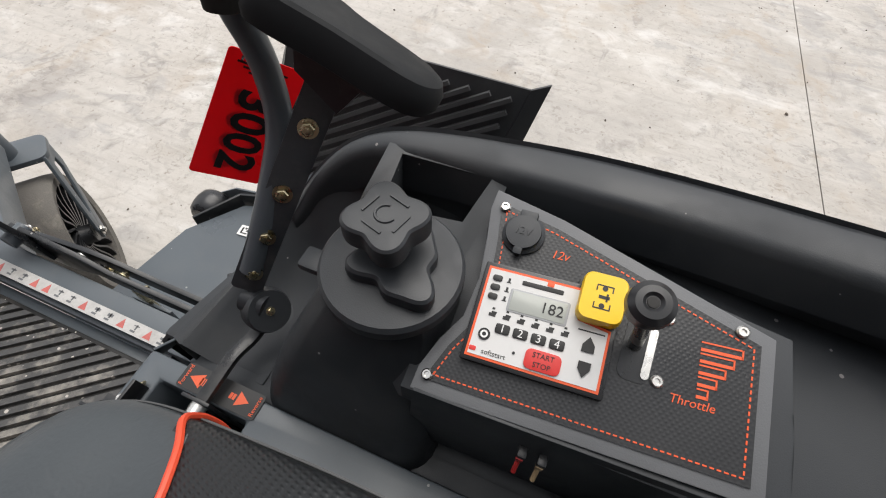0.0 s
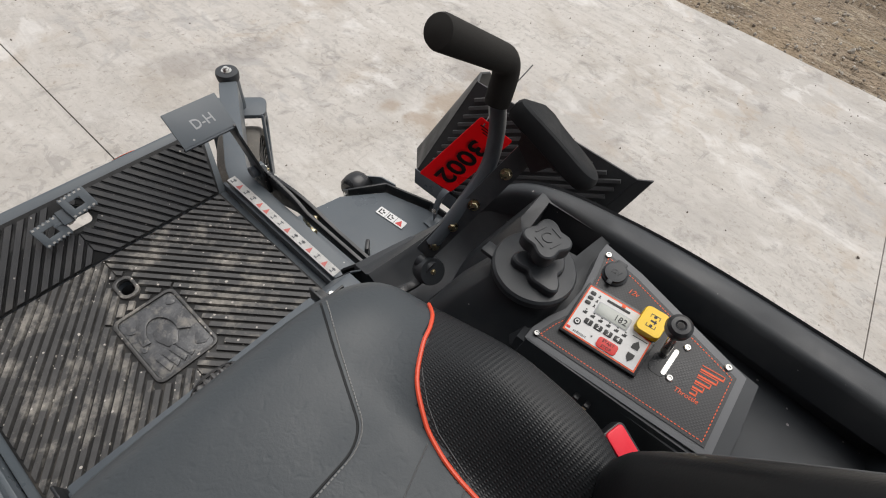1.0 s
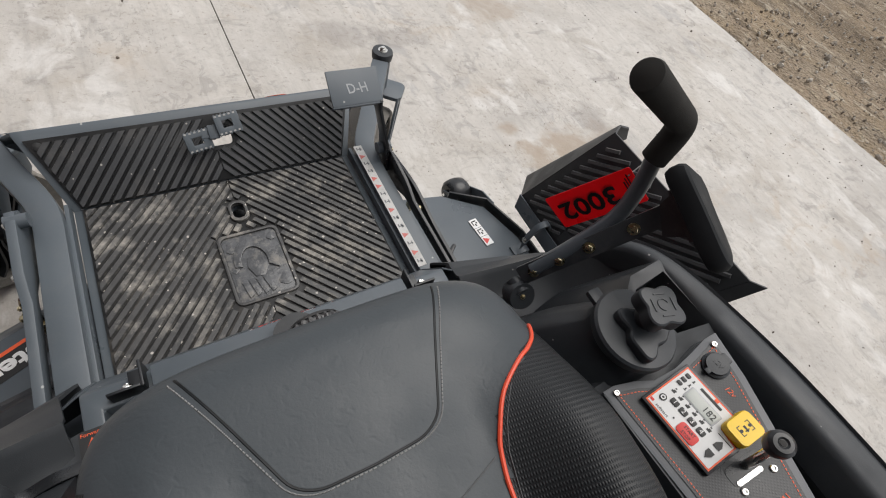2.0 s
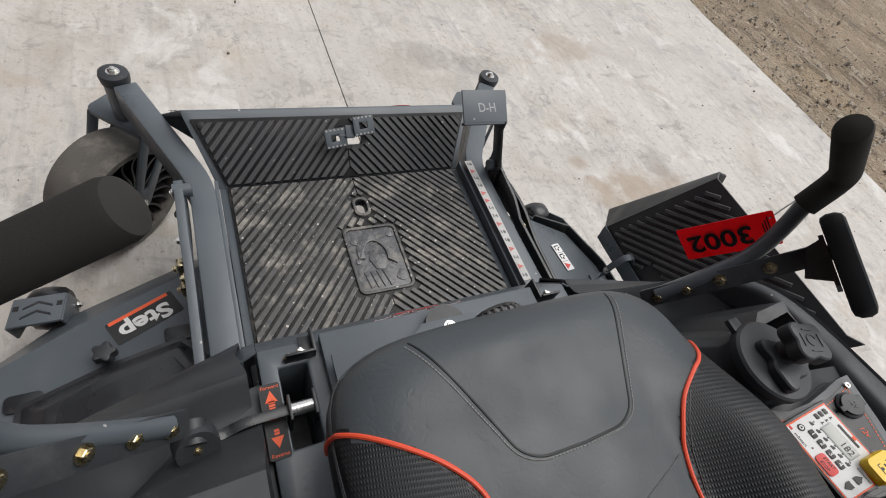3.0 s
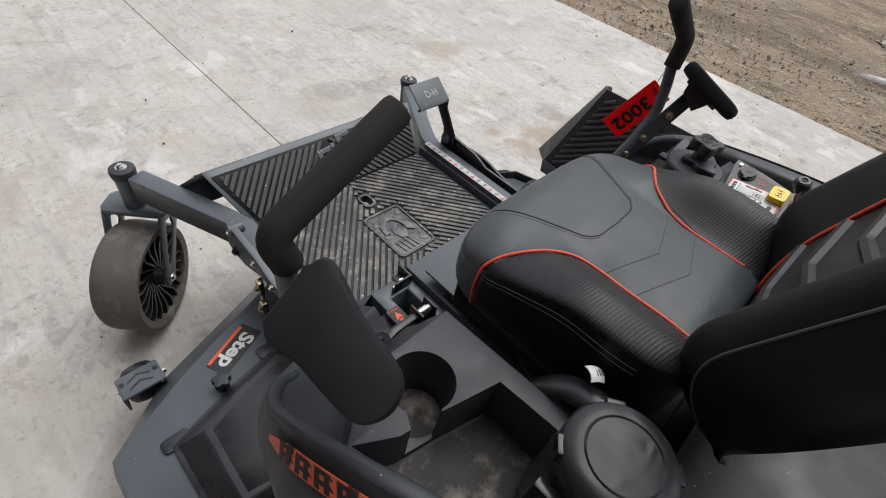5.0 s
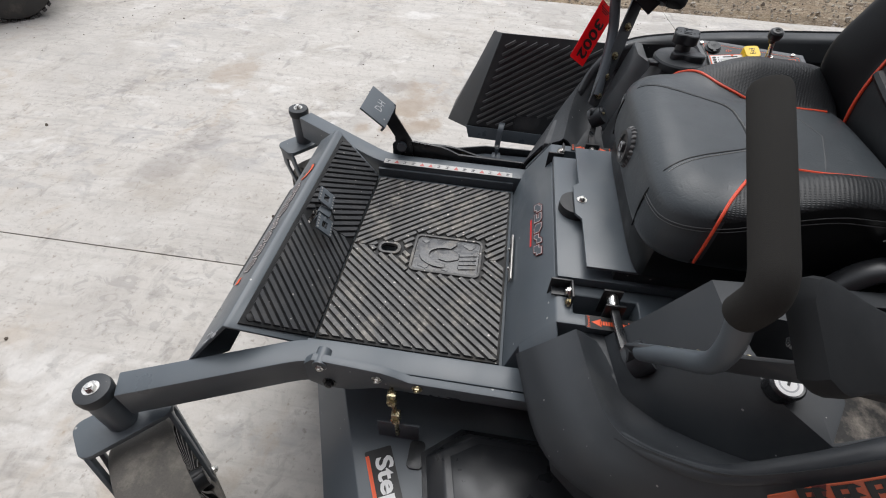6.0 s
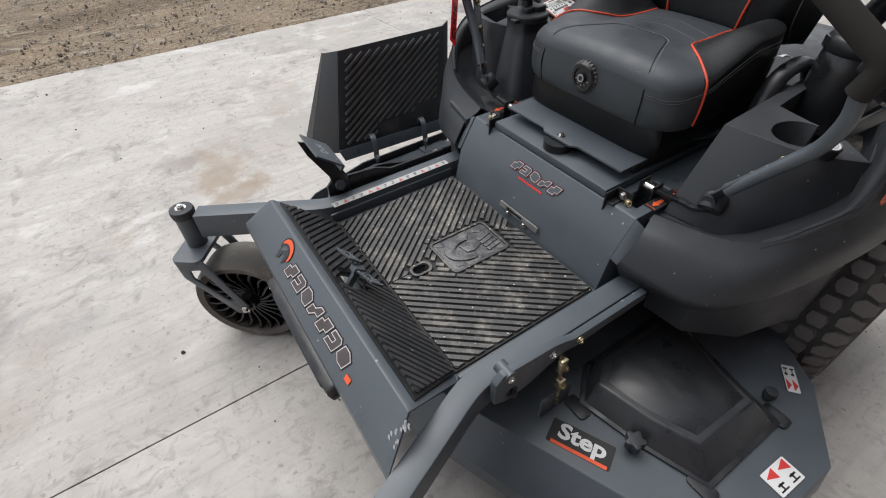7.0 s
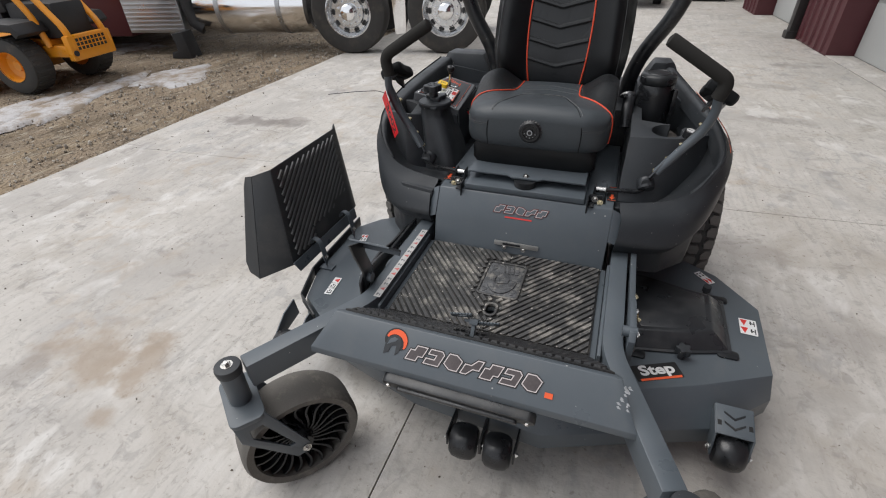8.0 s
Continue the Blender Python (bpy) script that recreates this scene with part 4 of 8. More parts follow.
# nose bumper insert
bumper = part("nose_bumper", moved(plate(0.380, 0.042, 0.026, 0.019, None, 0.006), facing((0, 0.598, 0.452), (0, 0.85, -0.35))), BLACK_STEEL, mower, "black plastic bumper bar under the nose plate")
part("grip_bar", moved(plate(0.30, 0.018, 0.012, 0.008, None, 0.003), facing((0, 0.617, 0.440), (0, 0.85, -0.35))), PLASTIC_GLOSS, bumper)
for sx in (-1, 1):
    bolt(BOLT_ZINC, (sx * 0.172, 0.6205, 0.443), (0, 0.85, -0.35), bumper, 0.8)

# frame rails that turn outwards to the caster tubes
PIVX, PIVY, PIVZ = {1: 0.548, -1: 0.484}, 0.738, 0.500
for sx in (-1, 1):
    rail = part("frame_rail", bar(filleted([(sx * 0.333, -0.45, 0.457), (sx * 0.333, 0.385, 0.457), (sx * (PIVX[sx] - 0.02), PIVY - 0.03, 0.452)], 0.05, 4), 0.050, 0.076, 0.004), STEEL, mower, "charcoal box-section frame rail")
    part("caster_tube", lathe([(0, -0.110), (0.028, -0.110), (0.028, 0.0), (0, 0.0)], 32, Matrix.Translation((sx * PIVX[sx], PIVY, PIVZ - 0.018))), STEEL, rail)
    part("tube_cap", lathe([(0, -0.02), (0.031, -0.02), (0.033, -0.004), (0.031, 0.004), (0.022, 0.006), (0, 0.006)], 32, Matrix.Translation((sx * PIVX[sx], PIVY, PIVZ - 0.004))), PLASTIC, rail, "black rubber cap")
    bolt(BOLT_ZINC, (sx * PIVX[sx], PIVY, PIVZ + 0.001), (0, 0, 1), rail, 1.25)
    part("inner_ledge", box(sx * 0.301, sx * 0.309, 0.0, 0.40, 0.45, 0.478, 0.001), STEEL, rail)


def fill_strip(thing_part, m, length, width, count, seed):
    rn = random.Random(seed)
    for i in range(count):
        x = -length / 2 + (i + 0.5) * length / count
        if i in (1, 4, 5, 8, 11, 13):
            part("warning_mark", moved(prism([(x - width * 0.34, -width * 0.34), (x + width * 0.34, -width * 0.34), (x, width * 0.36)], "z", 0.0008, 0.0012), m), PALE_RED, thing_part)
        else:
            part("warning_mark", moved(joined([box(x - width * 0.3, x + width * 0.1, -width * 0.30, -width * 0.16, 0.0008, 0.0012), box(x - width * 0.06, x + width * 0.06, -width * 0.1, width * 0.3, 0.0008, 0.0012), box(x - width * 0.26, x + width * 0.22, width * rn.uniform(0.02, 0.2), width * 0.24, 0.0008, 0.0012)]), m), GREY_FRAME, thing_part)


STRIP = axes((0.318, 0.195, 0.4952), (0, -1, 0), (1, 0, 0))
rail_strip = part("warning_decal", moved(box(-0.19, 0.19, -0.0105, 0.0105, 0, 0.0008), STRIP), GREY_STRIP, mower, "long white warning strip with red triangles")
fill_strip(rail_strip, STRIP, 0.38, 0.021, 15, 3)


def caster(sx, trail):
    """Fork, wheel and hub of one front caster; trail: the way the wheel lies from its pivot."""
    d = V(math.cos(radians(trail)), math.sin(radians(trail)), 0)
    n = V(-d.y, d.x, 0)
    c = V(sx * PIVX[sx], PIVY, 0) + d * (0.110 if sx > 0 else 0.098)
    R, W = 0.168, 0.122
    M = axes((c.x, c.y, R), d, V(0, 0, 1))
    top = PIVZ - 0.125
    # fork: a bent strap over the wheel with two pierced legs
    P = axes((sx * PIVX[sx], PIVY, top), d, n)
    yoke = part("caster_fork", moved(prism(rounded(0.088, W + 0.050, 0.022), "z", -0.014, 0.0, 0.003), P @ Matrix.Translation((0.0, 0, 0))), STEEL, mower, "charcoal steel caster fork")
    for s in (-1, 1):
        y0 = s * (W / 2 + 0.014)
        leg = [(-0.040, -0.004), (0.042, -0.004), (0.122, -(top - R) + 0.014), (0.118, -(top - R) - 0.020), (0.080, -(top - R) - 0.022), (-0.034, -0.075)]
        gap = [(-0.006, -0.045), (0.026, -0.040), (0.086, -(top - R) + 0.036), (0.070, -(top - R) + 0.036), (-0.006, -0.078)]
        part("fork_leg", moved(to_bm(solid(prism(leg, "y", y0 - 0.004, y0 + 0.004), [prism(gap, "y", y0 - 0.03, y0 + 0.03)], bevel=0.002)), P), STEEL, yoke)
        bolt(BOLT_ZINC, (c.x + n.x * s * (W / 2 + 0.019), c.y + n.y * s * (W / 2 + 0.019), R), n * s, yoke, 1.1)
    wheel = part("caster_wheel", lathe([(R - 0.030, -W / 2 + 0.004), (R - 0.010, -W / 2), (R - 0.002, -W / 2 + 0.012), (R, -W / 4), (R, W / 4), (R - 0.002, W / 2 - 0.012), (R - 0.010, W / 2), (R - 0.030, W / 2 - 0.004), (R - 0.030, 0)], 56, M, closed=True), TREAD, mower, "grey worn airless caster tyre")
    hub = part("hub", lathe([(0, -W / 2 - 0.004), (0.024, -W / 2 - 0.004), (0.026, -W / 2 + 0.02), (0.040, -0.01), (0.040, 0.01), (0.026, W / 2 - 0.02), (0.024, W / 2 + 0.004), (0, W / 2 + 0.004)], 24, M), PLASTIC_GLOSS, wheel)
    part("wheel_web", lathe([(0.03, -0.006), (R - 0.028, -0.006), (R - 0.028, 0.006), (0.03, 0.006)], 40, M, closed=True), PLASTIC_GLOSS, wheel)
    fin = []
    for s in (-1, 1):
        rings = []
        for i in range(7):
            t = i / 6
            r, a = 0.030 + (R - 0.062) * t, radians(26) * math.sin(t * 2.2) * s
            w2 = W / 2 - 0.010 - 0.012 * (1 - t)
            x, y = r * math.cos(a), r * math.sin(a)
            nx, ny = -math.sin(a) * 0.0032, math.cos(a) * 0.0032
            rings.append([(x - nx, y - ny, s * 0.004), (x + nx, y + ny, s * 0.004), (x + nx, y + ny, s * w2), (x - nx, y - ny, s * w2)])
        me = to_mesh(loft(rings), "spoke", 50)
        me.materials.append(PLASTIC_GLOSS)
        for k in range(22):
            piece("spoke", me, M @ Matrix.Rotation(2 * math.pi * k / 22, 4, "Z"), wheel)


def to_bm(me):
    bm = bmesh.new()
    bm.from_mesh(me)
    bpy.data.meshes.remove(me)
    return bm


caster(1, 232)
caster(-1, 226)

# cabinet between the foot platform and the seat
cab = prism([(0.000, 0.440), (-0.006, 0.452), (-0.026, 0.545), (-0.078, 0.634), (-0.62, 0.634), (-0.62, 0.44)], "x", -0.288, 0.288)
wells = [box(sx * 0.220, sx * 0.262, -0.228, -0.110, 0.40, 0.7) for sx in (-1, 1)]
cabinet = part("seat_cabinet", solid(cab, wells, bevel=0.004), STEEL, mower, "charcoal sheet-steel seat pedestal")
for sx in (-1, 1):
    part("skirt_wing", sheet([(sx * 0.288, -0.026, 0.545), (sx * 0.288, -0.078, 0.634), (sx * 0.315, -0.084, 0.618), (sx * 0.318, -0.030, 0.535)], 0.003, 0.0008), STEEL, cabinet)
lid = part("lid", box(-0.198, 0.198, -0.56, -0.078, 0.636, 0.656, 0.004), STEEL, cabinet)
FACE = axes((0, -0.052, 0.5895), (-1, 0, 0), V(0, -0.052, 0.089))
emblem_band(cabinet, FACE @ Matrix.Translation((0.004, 0.004, 0.0012)), 5, 0.029, 0.025, 0.006, STEEL, DECAL_RIM, DECAL_DARK)
part("decal_shape", moved(box(-0.045, 0.045, -0.024, -0.019, 0.001, 0.0018), FACE), RED_INK, cabinet)
latch = part("latch_plate", moved(plate(0.150, 0.016, 0.004, 0.003, None, 0.001), facing((-0.005, -0.0085, 0.488), (0, 1, 0.21))), BARE, cabinet, "scuffed latch strip")
part("latch_slot", moved(plate(0.060, 0.007, 0.0012, 0.002), facing((0.01, -0.0042, 0.489), (0, 1, 0.21))), BLACK_STEEL, latch)
for x in (-0.03, 0.035):
    bolt(BOLT_ZINC, (x, -0.006, 0.474), (0, 1, 0.21), cabinet, 0.7)
for x, w in ((0.135, 0.02), (-0.10, 0.022), (-0.19, 0.025)):
    part("paint_chip", moved(plate(w * 0.5, w * 0.8, 0.0006, 0.003), facing((x, -0.0135, 0.488 - w), (0, 1, 0.21))), GREY_INK, cabinet)
for sx in (-1, 1):
    br = part("hinge_bracket", joined([box(sx * 0.206, sx * 0.228, -0.100, -0.070, 0.634, 0.638, 0.001), box(sx * 0.206, sx * 0.210, -0.105, -0.066, 0.60, 0.660, 0.001), box(sx * 0.210, sx * 0.250, -0.106, -0.102, 0.634, 0.664, 0.001)]), BLACK_STEEL, cabinet)
    bolt(BOLT_ZINC, (sx * 0.228, -0.101, 0.650), (0, 1, 0), br, 0.9)
    bolt(BOLT_GOLD, (sx * 0.245, -0.101, 0.640), (0, 1, 0.3), br, 0.8)
    # drive lever linkage and direction decals
    part("link_pin", tube([(sx * 0.226, -0.178, 0.648), (sx * 0.258, -0.178, 0.648)], 0.010, 14), ZINC, cabinet)
    part("link_fork", joined([box(sx * 0.222, sx * 0.226, -0.195, -0.160, 0.60, 0.664, 0.001), box(sx * 0.256, sx * 0.260, -0.195, -0.160, 0.60, 0.664, 0.001)]), BLACK_STEEL, cabinet)
    dm = axes((sx * 0.279, -0.182, 0.6350), (0, 1, 0), (-1, 0, 0)) @ Matrix.Scale(0.84, 4)
    dec = part("direction_decal", moved(plate(0.125, 0.034, 0.0010, 0.004), dm), BLACK_INK, cabinet, "black decal with orange arrows")
    part("arrow", moved(joined([prism([(0.050, 0), (0.030, 0.010), (0.030, -0.010)], "z", 0.001, 0.0014)] + [box(0.006 + 0.0055 * i, 0.010 + 0.0055 * i, -0.005, 0.005, 0.001, 0.0014) for i in range(5)]), dm), ORANGE_INK, dec)
    part("arrow", moved(joined([prism([(-0.045, 0), (-0.027, 0.010), (-0.027, -0.010)], "z", 0.001, 0.0014)] + [box(-0.024 + 0.005 * i, -0.020 + 0.005 * i, -0.004, 0.004, 0.001, 0.0014) for i in range(2)]), dm), ORANGE_INK, dec)
    letters("lettering", "Forward", 0.0085, dm @ pose(0.056, 0, 0.0014, 0, 0, -90), ORANGE_INK, dec, 0.0002)
    letters("lettering", "Reverse", 0.0085, dm @ pose(-0.056, 0, 0.0014, 0, 0, -90), ORANGE_INK, dec, 0.0002)

# seat plate and suspension cover
sp = [(-0.192, -0.125), (-0.060, -0.125), (-0.045, -0.112), (0.045, -0.112), (0.060, -0.125), (0.200, -0.125), (0.200, -0.36), (0.215, -0.42), (0.215, -0.56), (-0.215, -0.56), (-0.215, -0.42), (-0.192, -0.36)]
seat_plate = part("seat_plate", moved(prism(sp, "z", 0.0, 0.006, 0.0015), Matrix.Translation((0, 0, 0.679))), STEEL, mower, "charcoal steel seat mounting plate")
bolt(BOLT_ZINC, (0.0, -0.128, 0.685), (0, 0, 1), seat_plate, 0.9)
part("pivot_bush", lathe([(0, 0), (0.036, 0), (0.036, 0.020), (0, 0.020)], 28, Matrix.Translation((0, -0.120, 0.657))), BLACK_STEEL, seat_plate)
for sx in (-1, 1):
    part("riser", box(sx * 0.15, sx * 0.19, -0.54, -0.18, 0.656, 0.680, 0.002), BLACK_STEEL, seat_plate)
seat_base = part("seat_base", loft([[(x * k, -0.200 - 0.18 + y * 0.18 * k2, z) for x, y in rounded(0.415, 2.0, 0.09)] for z, k, k2 in ((0.685, 0.96, 0.97), (0.70, 1.0, 1.0), (0.745, 1.0, 1.0), (0.765, 0.95, 0.96))]), VINYL_BAND, mower, "black suspension cover under the seat")


# seat cushion
def half_width(y):
    t = max(0.0, min(1.0, (-0.27 - y) / 0.16))
    return 0.237 + 0.003 * t * t * (3 - 2 * t)


def cushion_ring(x, y):
    """0 in the middle of the seat's plan, 1 at its edge."""
    return ((abs(x) / half_width(y)) ** 5.5 + (abs(y + 0.382) / 0.198) ** 5.5) ** (1 / 5.5)


def cushion_height(x, y):
    r = min(1.0, cushion_ring(x, y))
    side = max(0.0, min(1.0, (abs(x) - 0.105) / 0.10))
    rear = max(0.0, min(1.0, (-0.27 - y) / 0.17))
    z = 0.886 + 0.008 * math.cos(min(1.0, abs(x) / 0.2) * math.pi / 2) - 0.008 * rear
    z += 0.056 * rear * rear * (3 - 2 * rear) * side * side * (3 - 2 * side)
    q = max(0.0, (r - 0.70) / 0.30)
    front = max(0.0, min(1.0, (y + 0.32) / 0.12))
    z -= (0.020 + 0.026 * front) * (1 - math.sqrt(max(0.0, 1 - q * q)))
    return z - 0.0035 * math.exp(-((abs(x) - 0.112) / 0.008) ** 2) * rear


def cushion_edge(a):
    """The plan's outline at the angle a."""
    c, s = math.cos(a), math.sin(a)
    k = 0.2
    for _ in range(30):
        k /= cushion_ring(c * k, -0.382 + s * k) ** 0.9
    return c * k, s * k


def cushion_mesh():
    bm = bmesh.new()
    na, nr = 120, 30
    rim = [cushion_edge(2 * math.pi * i / na) for i in range(na)]
    rings = []
    for j in range(1, nr + 1):
        f = math.sin(j / nr * math.pi / 2) ** 0.9
        rings.append([bm.verts.new((x * f, -0.382 + y * f, cushion_height(x * f, -0.382 + y * f))) for x, y in rim])
    for k, drop in ((1.006, 0.12), (1.014, 0.35), (1.016, 0.55), (1.008, 0.78), (0.985, 0.94), (0.95, 1.0)):
        rings.append([bm.verts.new((x * k, -0.382 + y * k, cushion_height(x, -0.382 + y) * (1 - drop) + 0.757 * drop)) for x, y in rim])
    mid = bm.verts.new((0, -0.382, cushion_height(0, -0.382)))
    for i in range(na):
        bm.faces.new((mid, rings[0][i], rings[0][(i + 1) % na]))
    for j, (a, b) in enumerate(zip(rings, rings[1:])):
        for i in range(na):
            f = bm.faces.new((a[i], b[i], b[(i + 1) % na], a[(i + 1) % na]))
            c = f.calc_center_median()
            f.material_index = 2 if j >= nr - 1 and c.y < -0.27 else (1 if outside_piping(c.x, c.y) else 0)
    return tidy(bm)


def on_cushion(x, y, lift=0.0008):
    """The place on the cushion's top over the plan (x, y)."""
    return V(x, y, cushion_height(x, y) + lift)


def on_wall(a, drop, out=0.0015):
    """A place on the upright band round the cushion."""
    x, y = cushion_edge(a)
    k = 1.0 + 0.016 * math.sin(min(1, drop / 0.8) * math.pi) + out / 0.22
    return V(x * k, -0.382 + y * k, cushion_height(x, -0.382 + y) * (1 - drop) + 0.757 * drop)


PIPE = [(0.2330, -0.270), (0.212, -0.282), (0.180, -0.305), (0.150, -0.330), (0.126, -0.360), (0.116, -0.400), (0.112, -0.450), (0.110, -0.500), (0.110, -0.545)]

PIPE_RIGHT = [(0.2340, -0.294), (0.220, -0.310), (0.202, -0.321), (0.180, -0.330), (0.148, -0.351), (0.128, -0.378), (0.116, -0.404), (0.107, -0.450), (0.105, -0.545)]


def outside_piping(x, y):
    way = PIPE_RIGHT if x > 0 else PIPE
    for (x0, y0), (x1, y1) in zip(way, way[1:]):
        if y1 <= y <= y0:
            return abs(x) > x0 + (x1 - x0) * (y0 - y) / (y0 - y1)
    return abs(x) > 0.11 and y < -0.5


cushion = part("seat_cushion", cushion_mesh(), [VINYL, VINYL_SIDE, VINYL_BAND], mower, "dark grey vinyl seat cushion with orange piping", smooth=70)
for sx in (-1, 1):
    way = PIPE_RIGHT if sx > 0 else PIPE
    top = [on_cushion(sx * x, y, 0.0012) for x, y in way]
    at = math.atan2(way[0][1] + 0.382, sx * way[0][0])
    down = [on_wall(at, d, 0.0016) for d in (0.85, 0.65, 0.45, 0.25, 0.10)]
    part("piping", tube(spline(down + top, 5), 0.0026, 8), PIPING, cushion, "orange piping")
    seam = filleted([(sx * 0.148, -0.206, 0), (sx * 0.118, -0.262, 0), (sx * 0.078, -0.345, 0), (sx * 0.056, -0.357, 0), (0, -0.359, 0)], 0.02, 4)
    fine = []
    for a, b in zip(seam, seam[1:]):
        fine += [a.lerp(b, t / 5) for t in range(5)]
    fine.append(seam[-1])
    fa = math.atan2(-0.188 + 0.382, sx * 0.150)
    front = [on_wall(fa, 0.95 - 0.10 * k, 0.0005) for k in range(10)]
    line = front + [on_cushion(f.x, f.y, 0.0003) for f in fine]
    stitches = []
    for a, b in zip(line, line[1:]):
        k = max(1, round((b - a).length / 0.0048))
        stitches += [tube([a.lerp(b, i / k), a.lerp(b, (i + 0.68) / k)], 0.0009, 5) for i in range(k)]
    part("stitched_seam", joined(stitches), THREAD, cushion)
    # Black tube stands in for the shade of a groove beside the stitches.
    part("seam_shade_line", tube(front + [on_cushion(f.x * 0.955, f.y + 0.003, -0.0006) for f in fine], 0.0017, 6), VINYL_BAND, cushion)
    # double stitching along the cushion's upper edge
    for d in (0.10, 0.16):
        edge = [on_wall(fa + (math.atan2(-0.15, sx * 0.26) % (2 * math.pi) - fa % (2 * math.pi) if sx < 0 else math.atan2(-0.15, 0.26) - fa) * k / 40, d, 0.0007) for k in range(41)]
        part("stitched_seam", tube(edge, 0.0007, 6), DARK_THREAD, cushion)
    part("stitched_seam", tube([on_cushion(sx * (x + 0.008), y + 0.003 * (y > -0.35), 0.0003) for x, y in way[1:]], 0.0006, 6), DARK_THREAD, cushion)
    for (xa, ya), (xb, yb) in (((0.112, -0.402), (0.0, -0.437)), ((0.108, -0.456), (0.0, -0.492))):
        part("stitched_seam", tube([on_cushion(sx * (xa + (xb - xa) * k / 10), ya + (yb - ya) * k / 10, 0.0001) for k in range(11)], 0.0009, 6), DARK_THREAD, cushion)
KN = facing((0.007, -0.211, 0.818), (0, 1, 0.02)) @ Matrix.Scale(1.18, 4)


def knurled(z0, z1, r, n=24, deep=0.0022):
    """A knob's ribbed barrel."""
    rings = []
    for z, k in ((z0, 0.97), (z0 + 0.003, 1.0), (z1 - 0.004, 1.0), (z1, 0.90)):
        rings.append([((r * k - (deep if i % 4 > 1 else 0)) * math.cos(2 * math.pi * i / (4 * n)), (r * k - (deep if i % 4 > 1 else 0)) * math.sin(2 * math.pi * i / (4 * n)), z) for i in range(4 * n)])
    return loft(rings)


KNOB_GREY = surface("scuffed_knob_plastic", (0.060, 0.060, 0.061), 0.38, vary=0.5, scale=60, fine=300, bump=0.4, depth=0.0005, dust=0.5, dust_color=(0.26, 0.26, 0.25), dust_scale=60)
knob = part("tension_knob", moved(lathe([(0, -0.02), (0.041, -0.02), (0.041, 0.001), (0.034, 0.003), (0, 0.003)], 28), KN), PLASTIC_GLOSS, cushion, "black ribbed adjuster knob")
part("knob_barrel", moved(knurled(0.002, 0.030, 0.033), KN), KNOB_GREY, cushion, "scuffed grey ribbed knob barrel")
part("knob_face", moved(lathe([(0.030, 0.0295), (0.026, 0.034), (0.020, 0.034), (0.0185, 0.031), (0.010, 0.031), (0.009, 0.036), (0, 0.036)], 28), KN), PLASTIC_GLOSS, cushion)
part("knob_ring", moved(lathe([(0.0052, 0.0358), (0.0078, 0.0358), (0.0078, 0.0368), (0.0052, 0.0368)], 20, closed=True), KN), GREY_INK, cushion)
for k in range(5):
    a = radians(200 + 35 * k)
    part("knob_mark", moved(box(0.0138, 0.0172, -0.0008, 0.0008, 0.0310, 0.0316), KN @ Matrix.Rotation(a, 4, "Z")), GREY_INK, cushion)


# backrest
def back_point(u, w):
    """u across, w up from 0 to 1, of the backrest's front."""
    z = 0.860 + 0.46 * w
    bolster = max(0.0, abs(u) - 0.47) / 0.53
    low = max(0.0, 1 - w / 0.30)
    y = -0.555 - 0.120 * w - 0.03 * w * w + 0.062 * math.sin(min(1, bolster * 1.3) * math.pi / 2) * (1 - 0.4 * w) * (1 - low * low)
    corner = max(0.0, abs(u) - 0.76) / 0.24
    y -= 0.072 * corner ** 2.3 + 0.030 * low * low
    x = 0.240 * u * (1 - 0.10 * w ** 3) * (1 - 0.05 * low * low)
    top = max(0, w - 0.85) / 0.15
    return V(x * (1 - 0.06 * top ** 2), y - 0.035 * top ** 2, z - 0.04 * corner * top)


def backrest_mesh():
    bm = bmesh.new()
    nu, nw = 56, 48
    g = [[bm.verts.new(back_point(-1 + 2 * i / nu, j / nw)) for j in range(nw + 1)] for i in range(nu + 1)]
    h = [[bm.verts.new(V(back_point(-1 + 2 * i / nu, j / nw).x, -0.640 - 0.15 * j / nw - 0.012 * math.cos(math.pi / 2 * (-1 + 2 * i / nu)), g[i][j].co.z)) for j in range(nw + 1)] for i in range(nu + 1)]
    for i in range(nu):
        for j in range(nw):
            f = bm.faces.new((g[i][j], g[i + 1][j], g[i + 1][j + 1], g[i][j + 1]))
            f.material_index = 1 if abs(-1 + 2 * (i + 0.5) / nu) > 0.45 else 0
            bm.faces.new((h[i][j], h[i][j + 1], h[i + 1][j + 1], h[i + 1][j])).material_index = 1
    for i in range(nu):
        bm.faces.new((g[i][0], h[i][0], h[i + 1][0], g[i + 1][0]))
        bm.faces.new((g[i][nw], g[i + 1][nw], h[i + 1][nw], h[i][nw]))
    for i, out in ((0, -0.016), (nu, 0.016)):
        mid = [bm.verts.new((g[i][j].co + h[i][j].co) / 2 + V(out * math.sin(math.pi * (0.1 + 0.8 * j / nw)), 0, 0)) for j in range(nw + 1)]
        for j in range(nw):
            for a, b in ((g[i], mid), (mid, h[i])):
                bm.faces.new((a[j], a[j + 1], b[j + 1], b[j])).material_index = 1
        bm.faces.new((g[i][0], mid[0], h[i][0]))
        bm.faces.new((g[i][nw], mid[nw], h[i][nw]))
    return tidy(bm)


